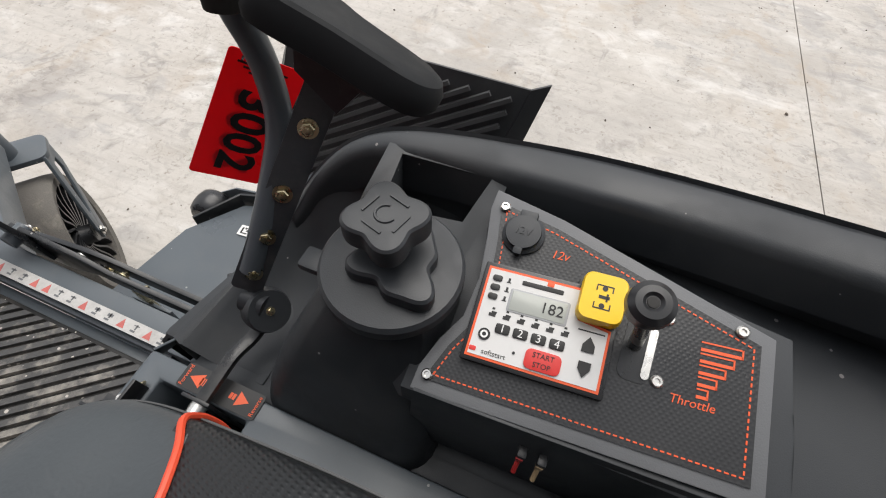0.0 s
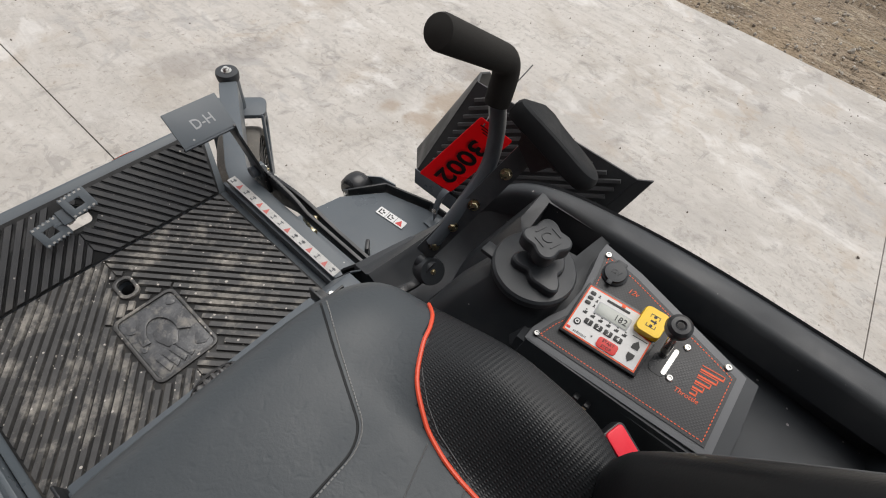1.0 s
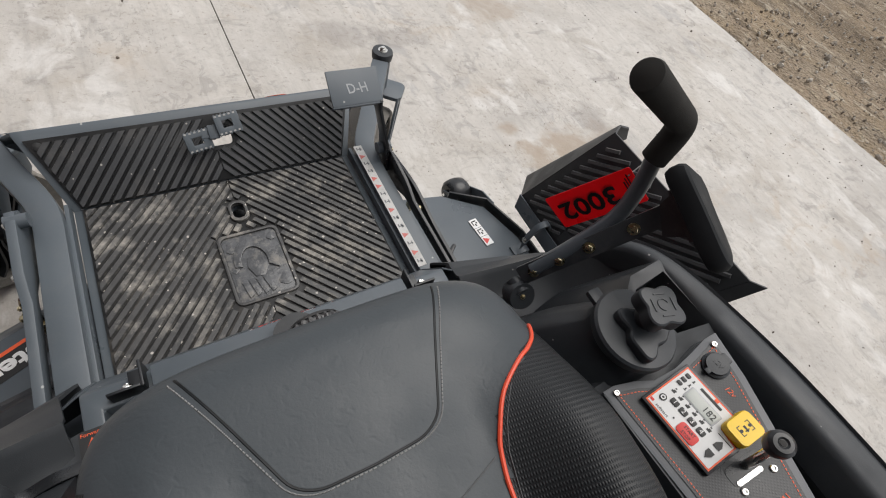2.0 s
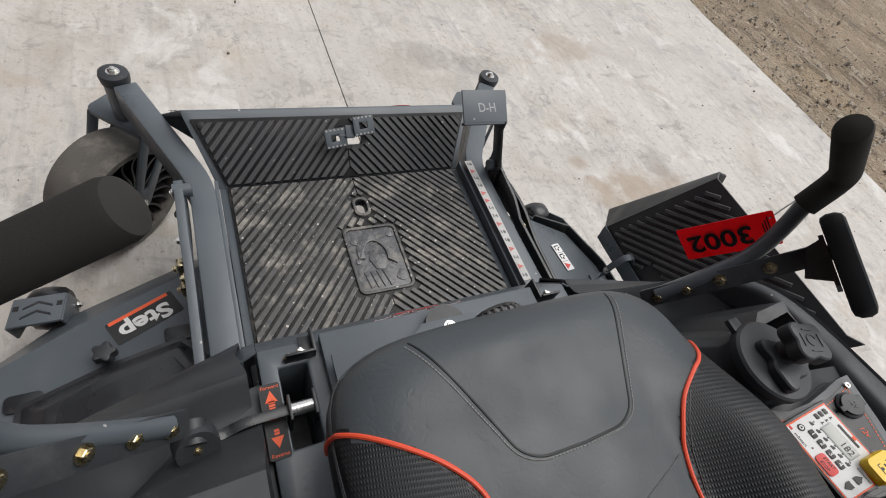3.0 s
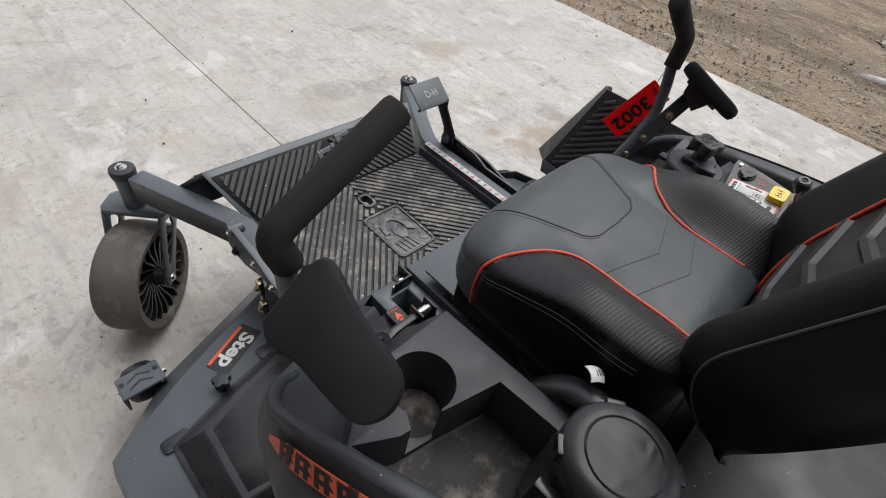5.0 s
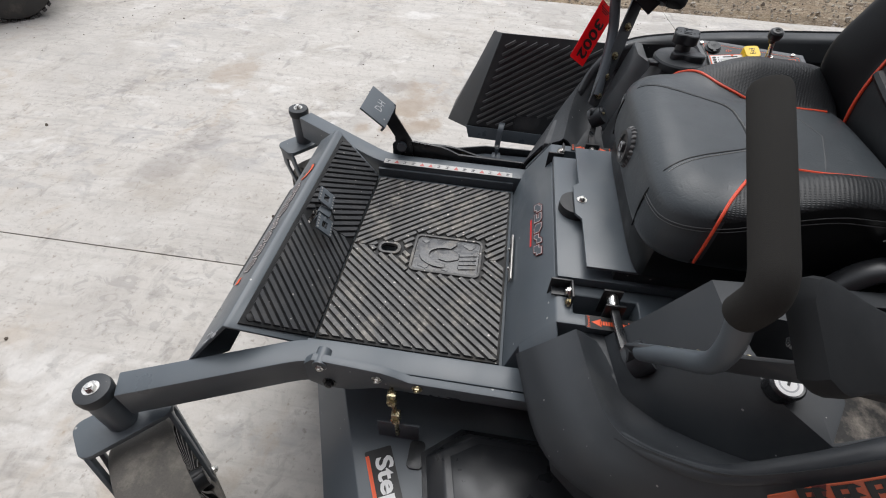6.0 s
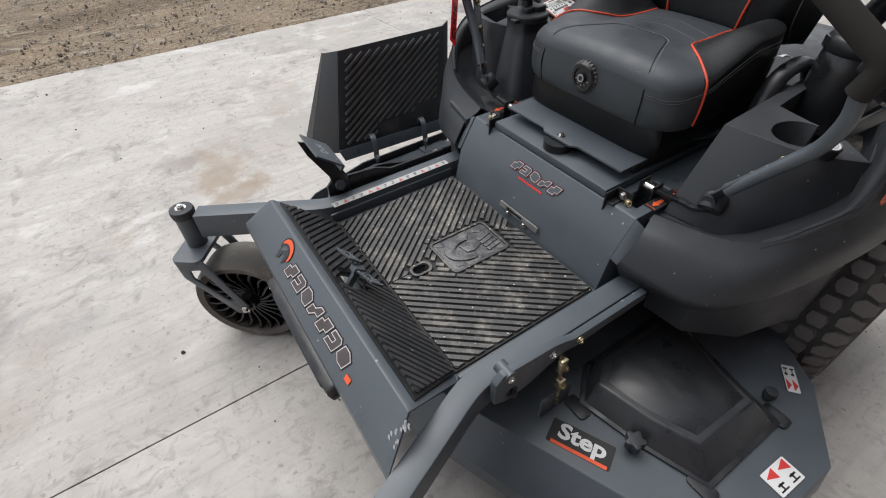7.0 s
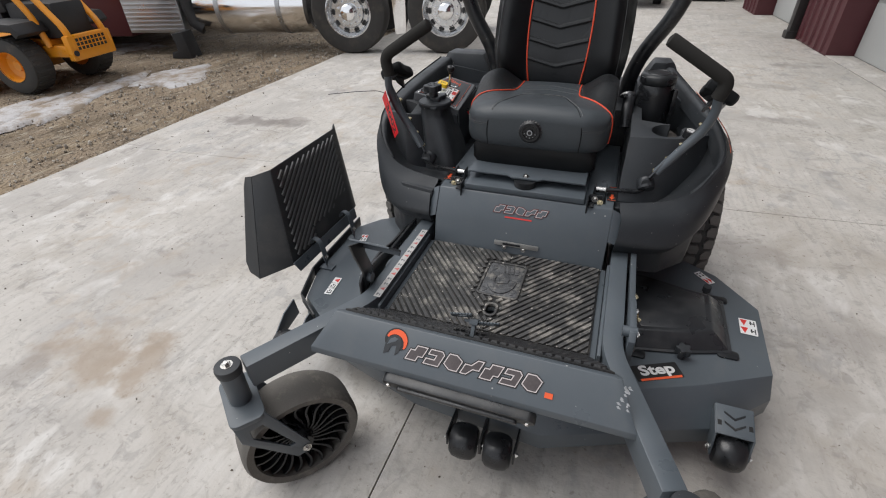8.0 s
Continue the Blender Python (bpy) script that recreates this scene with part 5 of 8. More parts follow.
backrest = part("seat_backrest", backrest_mesh(), [VINYL_BACK, VINYL_BAND], mower, "black vinyl seat back with chevron seams", smooth=60)
for sx in (-1, 1):
    part("piping", tube([back_point(sx * (0.42 + 0.06 * math.sin(3 * w)), w) + V(0, 0.002, 0) for w in [i / 30 for i in range(31)]], 0.0031, 8), PIPING, backrest, "orange piping")
    part("edge_seam", tube([back_point(sx * 0.93, 0.02 + 0.9 * i / 24) + V(0, 0.001, 0) for i in range(25)], 0.0016, 6), DARK_THREAD, backrest)
for k in range(6):
    w0 = 0.16 + 0.14 * k
    pts = [back_point(-0.44 + 0.88 * i / 20, w0 + 0.055 * abs(-1 + 2 * i / 20)) + V(0, 0.0035, 0) for i in range(21)]
    part("chevron_roll", tube([p - V(0, 0.006, 0) for p in pts], 0.0105, 8, 0.9), VINYL_BACK, backrest)

# seat belt buckle and reel
BK = axes((0.270, -0.572, 0.822), V(0.25, 0.9, 0.28), V(-1, 0.3, 0)) @ Matrix.Scale(0.78, 4)
buckle = part("seat_belt_buckle", moved(plate(0.085, 0.045, 0.020, 0.010, None, 0.003), BK), PLASTIC_GLOSS, mower, "black seat belt buckle with red button")
part("release_button", moved(plate(0.052, 0.034, 0.008, 0.006, None, 0.002), BK @ Matrix.Translation((0.014, 0, 0.016))), surface("red_plastic", (0.75, 0.02, 0.04), 0.35, vary=0.05), buckle, "red release button")
reel = part("seat_belt_reel", tube(filleted([(-0.285, -0.43, 0.775), (-0.278, -0.47, 0.845), (-0.288, -0.56, 0.865), (-0.288, -0.66, 0.76)], 0.04), 0.020, 14, 0.6), PLASTIC_GLOSS, mower, "black seat belt reel cover")
LT = axes((-0.263, -0.487, 0.882), (0.5, 0.8, 0.1), (-0.8, 0.5, 0.35))
tag_ring = [[(0.016 * math.sin(a), y, 0.016 * (math.cos(a) - 1) - d) for a in [-0.75 + 0.15 * k for k in range(11)]] + [(0.015 * math.sin(a), y, 0.016 * (math.cos(a) - 1) - 0.0012 - d) for a in [0.75 - 0.15 * k for k in range(11)]] for y, d in ((-0.013, 0.004), (-0.005, 0.001), (0.005, 0.0), (0.013, 0.002))]
tag_label = part("belt_label", moved(loft(tag_ring), LT), WHITE_INK, reel, "curled white belt label")
for k in range(3):
    part("label_line", moved(box(-0.004, 0.004 - 0.002 * (k == 2), -0.008 + 0.005 * k, -0.0065 + 0.005 * k, -0.0012, 0.0004), LT), GREY_FRAME, tag_label)


# ---- fenders ----
RIDGE = [(0.305, -0.110, 0.640), (0.430, -0.130, 0.655), (0.500, -0.147, 0.685), (0.540, -0.172, 0.735), (0.568, -0.215, 0.782), (0.583, -0.280, 0.812), (0.592, -0.400, 0.832), (0.589, -0.560, 0.853), (0.562, -0.860, 0.885)]
LIP = [(0.310, -0.022, 0.548), (0.450, -0.062, 0.530), (0.522, -0.110, 0.552), (0.570, -0.175, 0.602), (0.604, -0.265, 0.652), (0.618, -0.360, 0.690), (0.622, -0.470, 0.718), (0.616, -0.600, 0.742), (0.592, -0.860, 0.770)]
UNDER = [(0.310, -0.045, 0.505), (0.440, -0.085, 0.495), (0.500, -0.130, 0.510), (0.540, -0.195, 0.552), (0.570, -0.285, 0.604), (0.585, -0.375, 0.645), (0.590, -0.470, 0.672), (0.586, -0.600, 0.695), (0.563, -0.860, 0.720)]
TRAY = [(0.305, -0.215, 0.618), (0.385, -0.220, 0.620), (0.435, -0.235, 0.628), (0.462, -0.262, 0.645), (0.490, -0.305, 0.675), (0.508, -0.360, 0.700), (0.548, -0.450, 0.725), (0.548, -0.580, 0.735), (0.545, -0.860, 0.742)]

# the other side draws in towards the rear
RIDGE_L = RIDGE[:3] + [(0.544, -0.175, 0.738), (0.574, -0.225, 0.785), (0.569, -0.300, 0.822), (0.548, -0.385, 0.845), (0.515, -0.500, 0.862), (0.435, -0.860, 0.887)]
LIP_L = LIP[:5] + [(0.622, -0.345, 0.700), (0.604, -0.445, 0.725), (0.570, -0.560, 0.748), (0.485, -0.860, 0.780)]
UNDER_L = UNDER[:5] + [(0.586, -0.370, 0.645), (0.574, -0.445, 0.670), (0.542, -0.560, 0.695), (0.458, -0.860, 0.720)]
TRAY_L = TRAY[:5] + [(0.506, -0.360, 0.700), (0.495, -0.450, 0.720), (0.465, -0.580, 0.735), (0.400, -0.860, 0.742)]
CURVES = {1: (RIDGE, LIP, UNDER, TRAY), -1: (RIDGE_L, LIP_L, UNDER_L, TRAY_L)}


def fender_shell(sx):
    """A moulded shell: tray, ridge, sloping band and lip, drawn from four long curves."""
    def line(pts):
        return spline([V(sx * x, y, z) for x, y, z in pts], 5)
    g, l, u, t = (line(c) for c in CURVES[sx])
    cols = []
    for a, b, c, d in zip(t, g, l, u):
        inner = b + (a - b) * 0.30 + V(0, 0, -0.016)
        crest_in, crest_out = b + (a - b).normalized() * 0.010 - V(0, 0, 0.002), b + (c - b).normalized() * 0.010
        mid = (b + c) / 2 + V(sx * 0.010, 0.006, 0.010)
        edge = c + (b - c).normalized() * 0.012 + V(sx * 0.003, 0.002, 0.002)
        under = c + (d - c).normalized() * 0.010
        cols.append([a, a + (inner - a) * 0.5 + V(0, 0, -0.008), inner, crest_in, b + V(0, 0, 0.001), crest_out, crest_out + (mid - crest_out) * 0.5, mid, mid + (edge - mid) * 0.5, edge, c, under, d])
    bm = bmesh.new()
    grid = [[bm.verts.new(p) for p in col] for col in cols]
    for a, b in zip(grid, grid[1:]):
        for i in range(len(a) - 1):
            bm.faces.new((a[i], a[i + 1], b[i + 1], b[i]))
    tidy(bm)
    ob = new("tmp", to_mesh(bm, "tmp"))
    mod = ob.modifiers.new("wall", "SOLIDIFY")
    mod.thickness, mod.offset = 0.005, 0.0
    bpy.context.view_layer.update()
    me = bpy.data.meshes.new_from_object(ob.evaluated_get(bpy.context.evaluated_depsgraph_get()))
    old = ob.data
    bpy.data.objects.remove(ob)
    bpy.data.meshes.remove(old)
    return me


def band_point(sx, s, k):
    """A place on the sloping band: s along from the front, k from ridge to lip."""
    g, l = (spline([V(sx * x, y, z) for x, y, z in c], 8) for c in CURVES[sx][:2])
    i = min(len(g) - 2, int(s * (len(g) - 1)))
    f = s * (len(g) - 1) - i
    a, b = g[i].lerp(g[i + 1], f), l[i].lerp(l[i + 1], f)
    return a.lerp(b, k) + (V(sx * 0.010, 0.006, 0.010) * (1 - abs(2 * k - 1))) + V(sx * 0.0045, 0, 0.002)


BIN_L = [(-0.332, -0.402), (-0.425, -0.379), (-0.480, -0.368), (-0.530, -0.337), (-0.504, -0.43), (-0.473, -0.56), (-0.44, -0.64), (-0.325, -0.64)]


def pod_left():
    low = ((0.296, -0.165), (0.400, -0.180), (0.462, -0.235), (0.555, -0.310), (0.560, -0.50), (0.490, -0.86), (0.296, -0.86))
    mid = ((0.296, -0.215), (0.412, -0.228), (0.470, -0.262), (0.545, -0.320), (0.522, -0.50), (0.440, -0.86), (0.296, -0.86))
    up = ((0.300, -0.268, 0.802), (0.425, -0.272, 0.806), (0.480, -0.290, 0.806), (0.534, -0.335, 0.806), (0.500, -0.50, 0.826), (0.420, -0.86, 0.86), (0.300, -0.86, 0.85))
    body = loft([[(-x, y, 0.62) for x, y in low], [(-x, y, 0.70) for x, y in mid], [(-x, y, z) for x, y, z in up]])
    cup = lathe([(0, 0), (0.043, 0), (0.050, 0.20), (0, 0.20)], 36, Matrix.Translation((-0.411, -0.331, 0.700)))
    throat = prism([(-0.400, -0.345), (-0.446, -0.335), (-0.478, -0.395), (-0.440, -0.410)], "z", 0.728, 1.0)
    return solid(body, [cup, throat, prism(BIN_L, "z", 0.715, 1.0)], bevel=0.017, seg=4, angle=40)


def pod_right():
    outline = [(0.318, -0.392, 0.775), (0.400, -0.390, 0.790), (0.440, -0.318, 0.795), (0.488, -0.276, 0.806), (0.556, -0.272, 0.812), (0.562, -0.36, 0.816), (0.556, -0.50, 0.830), (0.535, -0.87, 0.862), (0.318, -0.87, 0.830)]
    foot = [(0.318, -0.392), (0.370, -0.30), (0.405, -0.215), (0.470, -0.195), (0.556, -0.225), (0.575, -0.36), (0.575, -0.50), (0.550, -0.87), (0.318, -0.87)]
    body = loft([[(x, y, 0.60) for x, y in foot], [(x, y, z) for x, y, z in outline]])
    bin_cut = prism([(0.482, -0.298), (0.546, -0.292), (0.545, -0.394), (0.488, -0.384)], "z", 0.625, 1.0)
    drop = prism([(0.25, -0.30), (0.329, -0.30), (0.329, -0.90), (0.25, -0.90)], "z", 0.60, 1.0)
    trough = prism([(0.514, -0.412), (0.546, -0.410), (0.526, -0.845), (0.25, -0.845), (0.25, -0.690), (0.470, -0.672)], "z", 0.782, 1.0)
    return solid(body, [bin_cut, drop, trough], bevel=0.010, seg=3, angle=40)


fender_l = part("fender", fender_shell(-1), PLASTIC, mower, "black moulded fender with cup holder and tray", smooth=60)
fender_r = part("fender", fender_shell(1), PLASTIC, mower, "black moulded fender that carries the control panel", smooth=60)


def fender_rim(sx, widths):
    """The broad flat rim along the ridge, rounded over into the inside."""
    run = spline([V(sx * (x - (0.004 if sx > 0 else 0.0)), y, z - 0.003) for x, y, z in CURVES[sx][0][2:]], 6)
    rings = []
    for i, p in enumerate(run):
        t = (run[min(i + 1, len(run) - 1)] - run[max(i - 1, 0)]).normalized()
        n = V(-t.y, t.x, 0).normalized()
        n = n if n.x * sx < 0 else -n
        w = np.interp(-p.y, [a for a, b in widths], [b for a, b in widths])
        rings.append([p + n * a + V(0, 0, b) for a, b in ((-0.004, -0.020), (-0.006, -0.006), (-0.002, 0.002), (0.006, 0.005), (w - 0.010, 0.005), (w - 0.002, 0.001), (w + 0.002, -0.008), (w + 0.008, -0.050), (w + 0.002, -0.056))])
    return loft(rings)


part("fender_rim", fender_rim(-1, [(0.15, 0.012), (0.28, 0.018), (0.45, 0.025), (0.86, 0.030)]), PLASTIC, fender_l, smooth=50)
part("fender_rim", fender_rim(1, [(0.15, 0.012), (0.22, 0.022), (0.28, 0.032), (0.39, 0.042), (0.50, 0.048), (0.86, 0.050)]), PLASTIC, fender_r, smooth=50)
part("console_pod", pod_left(), PLASTIC, fender_l)
part("console_pod", pod_right(), PLASTIC, fender_r)
part("cup_floor", lathe([(0, 0), (0.041, 0), (0.041, 0.003), (0, 0.004)], 30, Matrix.Translation((-0.411, -0.331, 0.6995))), DIRTY, fender_l, "dusty cup holder floor")
part("tray_floor", prism([(x * 0.99 - 0.001, y - 0.006) for x, y in BIN_L[:5]] + [(-0.486, -0.555), (-0.447, -0.632), (-0.330, -0.632)], "z", 0.7135, 0.7185, 0.001), DIRTY, fender_l, "dusty tray floor")
for sx, owner in ((-1, fender_l), (1, fender_r)):
    part("tray_plate", prism([(sx * 0.289, -0.12), (sx * 0.40, -0.14), (sx * 0.47, -0.18), (sx * 0.53, -0.30), (sx * 0.52, -0.60), (sx * 0.289, -0.60)], "z", 0.598, 0.618, 0.004), PLASTIC, owner)
    if sx > 0:
        continue
    # side decal on the band: an orange stripe with plain dark shapes in it
    lift = V(sx * 0.0015, 0, 0.001)
    for i in range(20):
        s0, s1 = 0.55 + 0.0185 * i, 0.55 + 0.0185 * (i + 1)
        w0, w1 = min(0.095, 0.025 + 0.020 * i), min(0.095, 0.025 + 0.020 * (i + 1))
        part("decal_stripe", sheet([band_point(sx, s0, 0.17 - w0) + lift, band_point(sx, s1, 0.17 - w1) + lift, band_point(sx, s1, 0.17 + w1) + lift, band_point(sx, s0, 0.17 + w0) + lift], 0.0014), DECAL_DARK if i % 7 == 3 else ORANGE_DECAL, owner)
    lift2 = lift * 1.4
    for i in range(7):
        s0 = 0.585 + 0.044 * i
        for a, b, k0, k1 in ((0.0, 0.010, 0.09, 0.25), (0.020, 0.030, 0.09, 0.25), (0.0, 0.030, 0.09, 0.125), (0.010, 0.036, 0.17, 0.205)):
            part("decal_shape", sheet([band_point(sx, s0 + a, k0) + lift2, band_point(sx, s0 + b, k0) + lift2, band_point(sx, s0 + b + 0.010, k1) + lift2, band_point(sx, s0 + a + 0.010, k1) + lift2], 0.0012), BLACK_INK, owner)
for sx, owner in ((-1, fender_l), (1, fender_r)):
    part("lower_skirt", loft([[(sx * x, y, z) for x, y in ((0.31, -0.06), (0.44, -0.09), (0.54, -0.20), (0.585, -0.36), (0.58, -0.72), (0.31, -0.72))] for z in (0.36, 0.62)], bevel=0.01) if sx > 0 else loft([[(sx * x, y, z) for x, y in ((0.36, -0.10), (0.46, -0.11), (0.545, -0.20), (0.588, -0.36), (0.588, -0.46), (0.36, -0.46))] for z in (0.40, 0.62)], bevel=0.01), PLASTIC, owner)
    # rear upright behind the pod
    far = 0.565 if sx > 0 else 0.465
    part("rear_wall", loft([[(sx * x, y, z) for x, y in ((0.33, -0.855), (far - 0.04, -0.855), (far, -0.875), (far - 0.01, -0.99), (0.33, -0.99))] for z in (0.70, 0.85)] + [[(sx * x, y, 0.905) for x, y in ((0.360, -0.865), (far - 0.06, -0.865), (far - 0.03, -0.885), (far - 0.04, -0.97), (0.360, -0.97))]], bevel=0.012), PLASTIC, owner)
# fuel fillers
FC = (0.402, -0.352)
def tower():
    rings = []
    for z, k in ((0.600, 0.0), (0.655, 0.16), (0.715, 0.42), (0.765, 0.72), (0.790, 0.90), (0.802, 1.0), (0.826, 1.0)):
        box_ring = [(0.345 + x, -0.325 + y) for x, y in rounded(0.128, 0.215, 0.035, 6)]
        c = []
        for x, y in box_ring:
            a = math.atan2(y + 0.325, x - 0.345)
            px, py = FC[0] + 0.060 * math.cos(a), FC[1] + 0.060 * math.sin(a)
            c.append((x + (px - x) * k, y + (py - y) * k, z))
        rings.append(c)
    return loft(rings)


neck = part("filler_neck", tower(), PLASTIC, fender_r, smooth=60)
cap = part("filler_cap", lathe([(0.059, 0.822), (0.062, 0.827), (0.062, 0.838), (0.059, 0.842), (0.032, 0.846), (0, 0.846)], 44, Matrix.Translation((*FC, 0))), PLASTIC, mower, "black fuel filler flange and star cap")


def star(r0, r1, n, k=10):
    out = []
    for i in range(n * k):
        a = 2 * math.pi * i / (n * k)
        c = 0.5 + 0.5 * math.cos(a * n)
        r = r0 + (r1 - r0) * c ** 0.8
        out.append((r * math.cos(a), r * math.sin(a)))
    return out


grip_pts = []
for i in range(60):
    a = 2 * math.pi * i / 60
    r = 0.034 + 0.008 * math.cos(3 * a + 0.6) + 0.003 * math.cos(6 * a)
    grip_pts.append((FC[0] - 0.004 + r * math.cos(a), FC[1] - 0.010 + r * math.sin(a)))
part("filler_grip", bevelled(prism(grip_pts, "z", 0.842, 0.860), 0.006, 3, 60), PLASTIC, cap)
part("cap_stem", lathe([(0, 0.86), (0.018, 0.855), (0.015, 0.880), (0, 0.880)], 20, Matrix.Translation((FC[0] + 0.004, FC[1] + 0.002, 0))), PLASTIC, cap)
star_pts = [(FC[0] + 0.006 + x * math.cos(0.5) - y * math.sin(0.5), FC[1] + 0.004 + x * math.sin(0.5) + y * math.cos(0.5)) for x, y in star(0.025, 0.0345, 4, 14)]
part("star_cap", bevelled(prism(star_pts, "z", 0.876, 0.900), 0.005, 3, 60), PLASTIC, cap)
for k in range(4):
    part("cap_emblem", moved(box(-0.009, 0.009, 0.0145, 0.0165, 0.8998, 0.9012), Matrix.Translation((FC[0] + 0.006, FC[1] + 0.004, 0)) @ Matrix.Rotation(0.5 + math.pi / 4 + k * math.pi / 2, 4, "Z")), PLASTIC, cap)
part("cap_emblem", tube([(FC[0] + 0.006 + 0.008 * math.cos(a), FC[1] + 0.004 + 0.008 * math.sin(a), 0.9002) for a in (0.4 * i for i in range(12))], 0.0012, 6), PLASTIC, cap)
part("tether_tab", box(FC[0] - 0.030, FC[0] - 0.008, FC[1] + 0.050, FC[1] + 0.076, 0.826, 0.836, 0.004), PLASTIC, cap)
tank = part("canister", lathe([(0.058, 0.74), (0.061, 0.87), (0.058, 0.898), (0.050, 0.908), (0, 0.908)], 36, Matrix.Translation((-0.365, -0.556, 0))), PLASTIC_GLOSS, mower, "black filter canister beside the tray")
part("canister_lid", lathe([(0.057, 0.902), (0.0605, 0.906), (0.0605, 0.926), (0.056, 0.934), (0.044, 0.9365), (0, 0.9375)], 48, Matrix.Translation((-0.365, -0.556, 0))), VINYL_BACK, tank, smooth=60)
for k in range(4):
    part("lid_lug", moved(box(0.052, 0.0645, -0.011, 0.011, 0.906, 0.928, 0.003), Matrix.Translation((-0.365, -0.556, 0)) @ Matrix.Rotation(0.6 + k * math.pi / 2, 4, "Z")), PLASTIC_GLOSS, tank)
part("lid_ridge", lathe([(0.0385, 0.9366), (0.040, 0.9384), (0.0415, 0.9366)], 36, Matrix.Translation((-0.365, -0.556, 0)), closed=True), PLASTIC_GLOSS, tank)
part("handle_slot", box(-0.434, -0.420, -0.540, -0.510, 0.80, 0.89, 0.004), PLASTIC_GLOSS, tank)
GM = facing((-0.474, -0.298, 0.820), (-0.22, 0.10, 1)) @ Matrix.Scale(0.74, 4)
gauge = part("gauge", lathe([(0, -0.02), (0.025, -0.02), (0.026, 0.010), (0.023, 0.014), (0.020, 0.012), (0, 0.012)], 30, GM), PLASTIC_GLOSS, mower, "small round level gauge")
part("gauge_face", lathe([(0, 0.0115), (0.020, 0.0115), (0.020, 0.0128), (0, 0.0128)], 28, GM), WHITE_INK, gauge)
part("gauge_mark", lathe([(0.012, 0.0128), (0.0145, 0.0128), (0.0145, 0.0131), (0.012, 0.0131)], 28, GM, closed=True), GREY_INK, gauge)
part("gauge_needle", moved(box(-0.002, 0.002, -0.004, 0.018, 0.0130, 0.0136), GM), BLACK_INK, gauge)

# ---- control panel ----
def on_panel(x, y, h=0.0):
    n = V(-0.3, 0.1, 1).normalized()
    return V(x, y, 0.83 + 0.3 * (x - 0.42) - 0.1 * (y + 0.5)) + n * h


def panel_piece(pts, h0, h1, bevel=0.0):
    return loft([[on_panel(x, y, h0) for x, y in pts], [on_panel(x, y, h1) for x, y in pts]], bevel=bevel)


PANEL_XY = [(0.327, -0.402), (0.345, -0.402), (0.371, -0.410), (0.394, -0.4215), (0.428, -0.4222), (0.463, -0.4155), (0.490, -0.409), (0.509, -0.409), (0.497, -0.474), (0.450, -0.647), (0.338, -0.660)]
panel = part("control_panel", panel_piece(PANEL_XY, -0.030, 0.002, 0.0012), GREY_FRAME, mower, "sloping control panel with grey frame and black overlay")
INSET = shrunk(PANEL_XY, 0.0100)
part("panel_housing", loft([[(x * 0.985 + 0.004, y, 0.655) for x, y in PANEL_XY], [(x, y, on_panel(x, y, -0.028).z) for x, y in PANEL_XY]], bevel=0.003), PLASTIC, panel)
overlay = part("panel_overlay", panel_piece(INSET, 0.002, 0.0032), PANEL, panel, "black weave-patterned overlay")
part("panel_side", sheet([(0.328, -0.405, 0.795), (0.336, -0.660, 0.818), (0.330, -0.700, 0.66), (0.322, -0.398, 0.66)], 0.006, 0.001), PLASTIC, panel)
DASH = shrunk(PANEL_XY, 0.0148)
dash = []
for p, q in zip(DASH, DASH[1:] + DASH[:1]):
    p, q = Vector(p), Vector(q)
    k = max(1, int((q - p).length / 0.0046))
    d = (q - p).normalized()
    s = Vector((-d.y, d.x)) * 0.00055
    for i in range(k):
        a, b = p + (q - p) * (i / k), p + (q - p) * (i / k) + d * 0.0028
        dash.append(panel_piece([tuple(a - s), tuple(b - s), tuple(b + s), tuple(a + s)], 0.0032, 0.0037))
part("dashed_border", joined(dash), ORANGE_INK, overlay, "dashed orange border")
PX = (on_panel(0.42, -0.6) - on_panel(0.42, -0.5)).normalized()  # along the panel, towards the rear
PY = (on_panel(0.5, -0.5) - on_panel(0.4, -0.5)).normalized()


def panel_frame(x, y, h, turn=0.0):
    p = on_panel(x, y, h)
    return axes(p, PX, PY) @ Matrix.Rotation(radians(turn), 4, "Z")


# keypad lies askew: its own frame
KC = (0.404, -0.484)
KT = 3.0
KP = panel_frame(*KC, 0.0032, KT)
KW, KH = 0.112, 0.082
KP = KP @ Matrix.Scale(0.93, 4)
keypad = part("keypad", moved(bevelled(prism([(-KW / 2 - 0.004, -KH / 2 - 0.004), (KW / 2 + 0.004, -KH / 2 - 0.004), (KW / 2 + 0.004, KH / 2 - 0.026), (KW / 2 - 0.022, KH / 2 - 0.022), (KW / 2 - 0.024, KH / 2 + 0.004), (-KW / 2 - 0.004, KH / 2 + 0.004)], "z", 0, 0.010), 0.002, 2, 30), KP), PLASTIC_GLOSS, mower, "white and orange engine keypad with display")
KL = [(-KW / 2, -KH / 2), (KW / 2, -KH / 2), (KW / 2, KH / 2 - 0.030), (KW / 2 - 0.026, KH / 2 - 0.026), (KW / 2 - 0.028, KH / 2), (-KW / 2, KH / 2)]
part("keypad_border", moved(prism(KL, "z", 0.0100, 0.0106), KP), ORANGE_INK, keypad)
part("keypad_film", moved(prism(shrunk(KL, 0.0022), "z", 0.0106, 0.0111), KP), KEYPAD, keypad)


def key(x, y, w, h, material, name="key", top=0.0124, r=0.002):
    return part(name, moved(plate(w, h, top - 0.0111, r, Matrix.Translation((x, y, 0.0111)), 0.0004), KP), material, keypad)


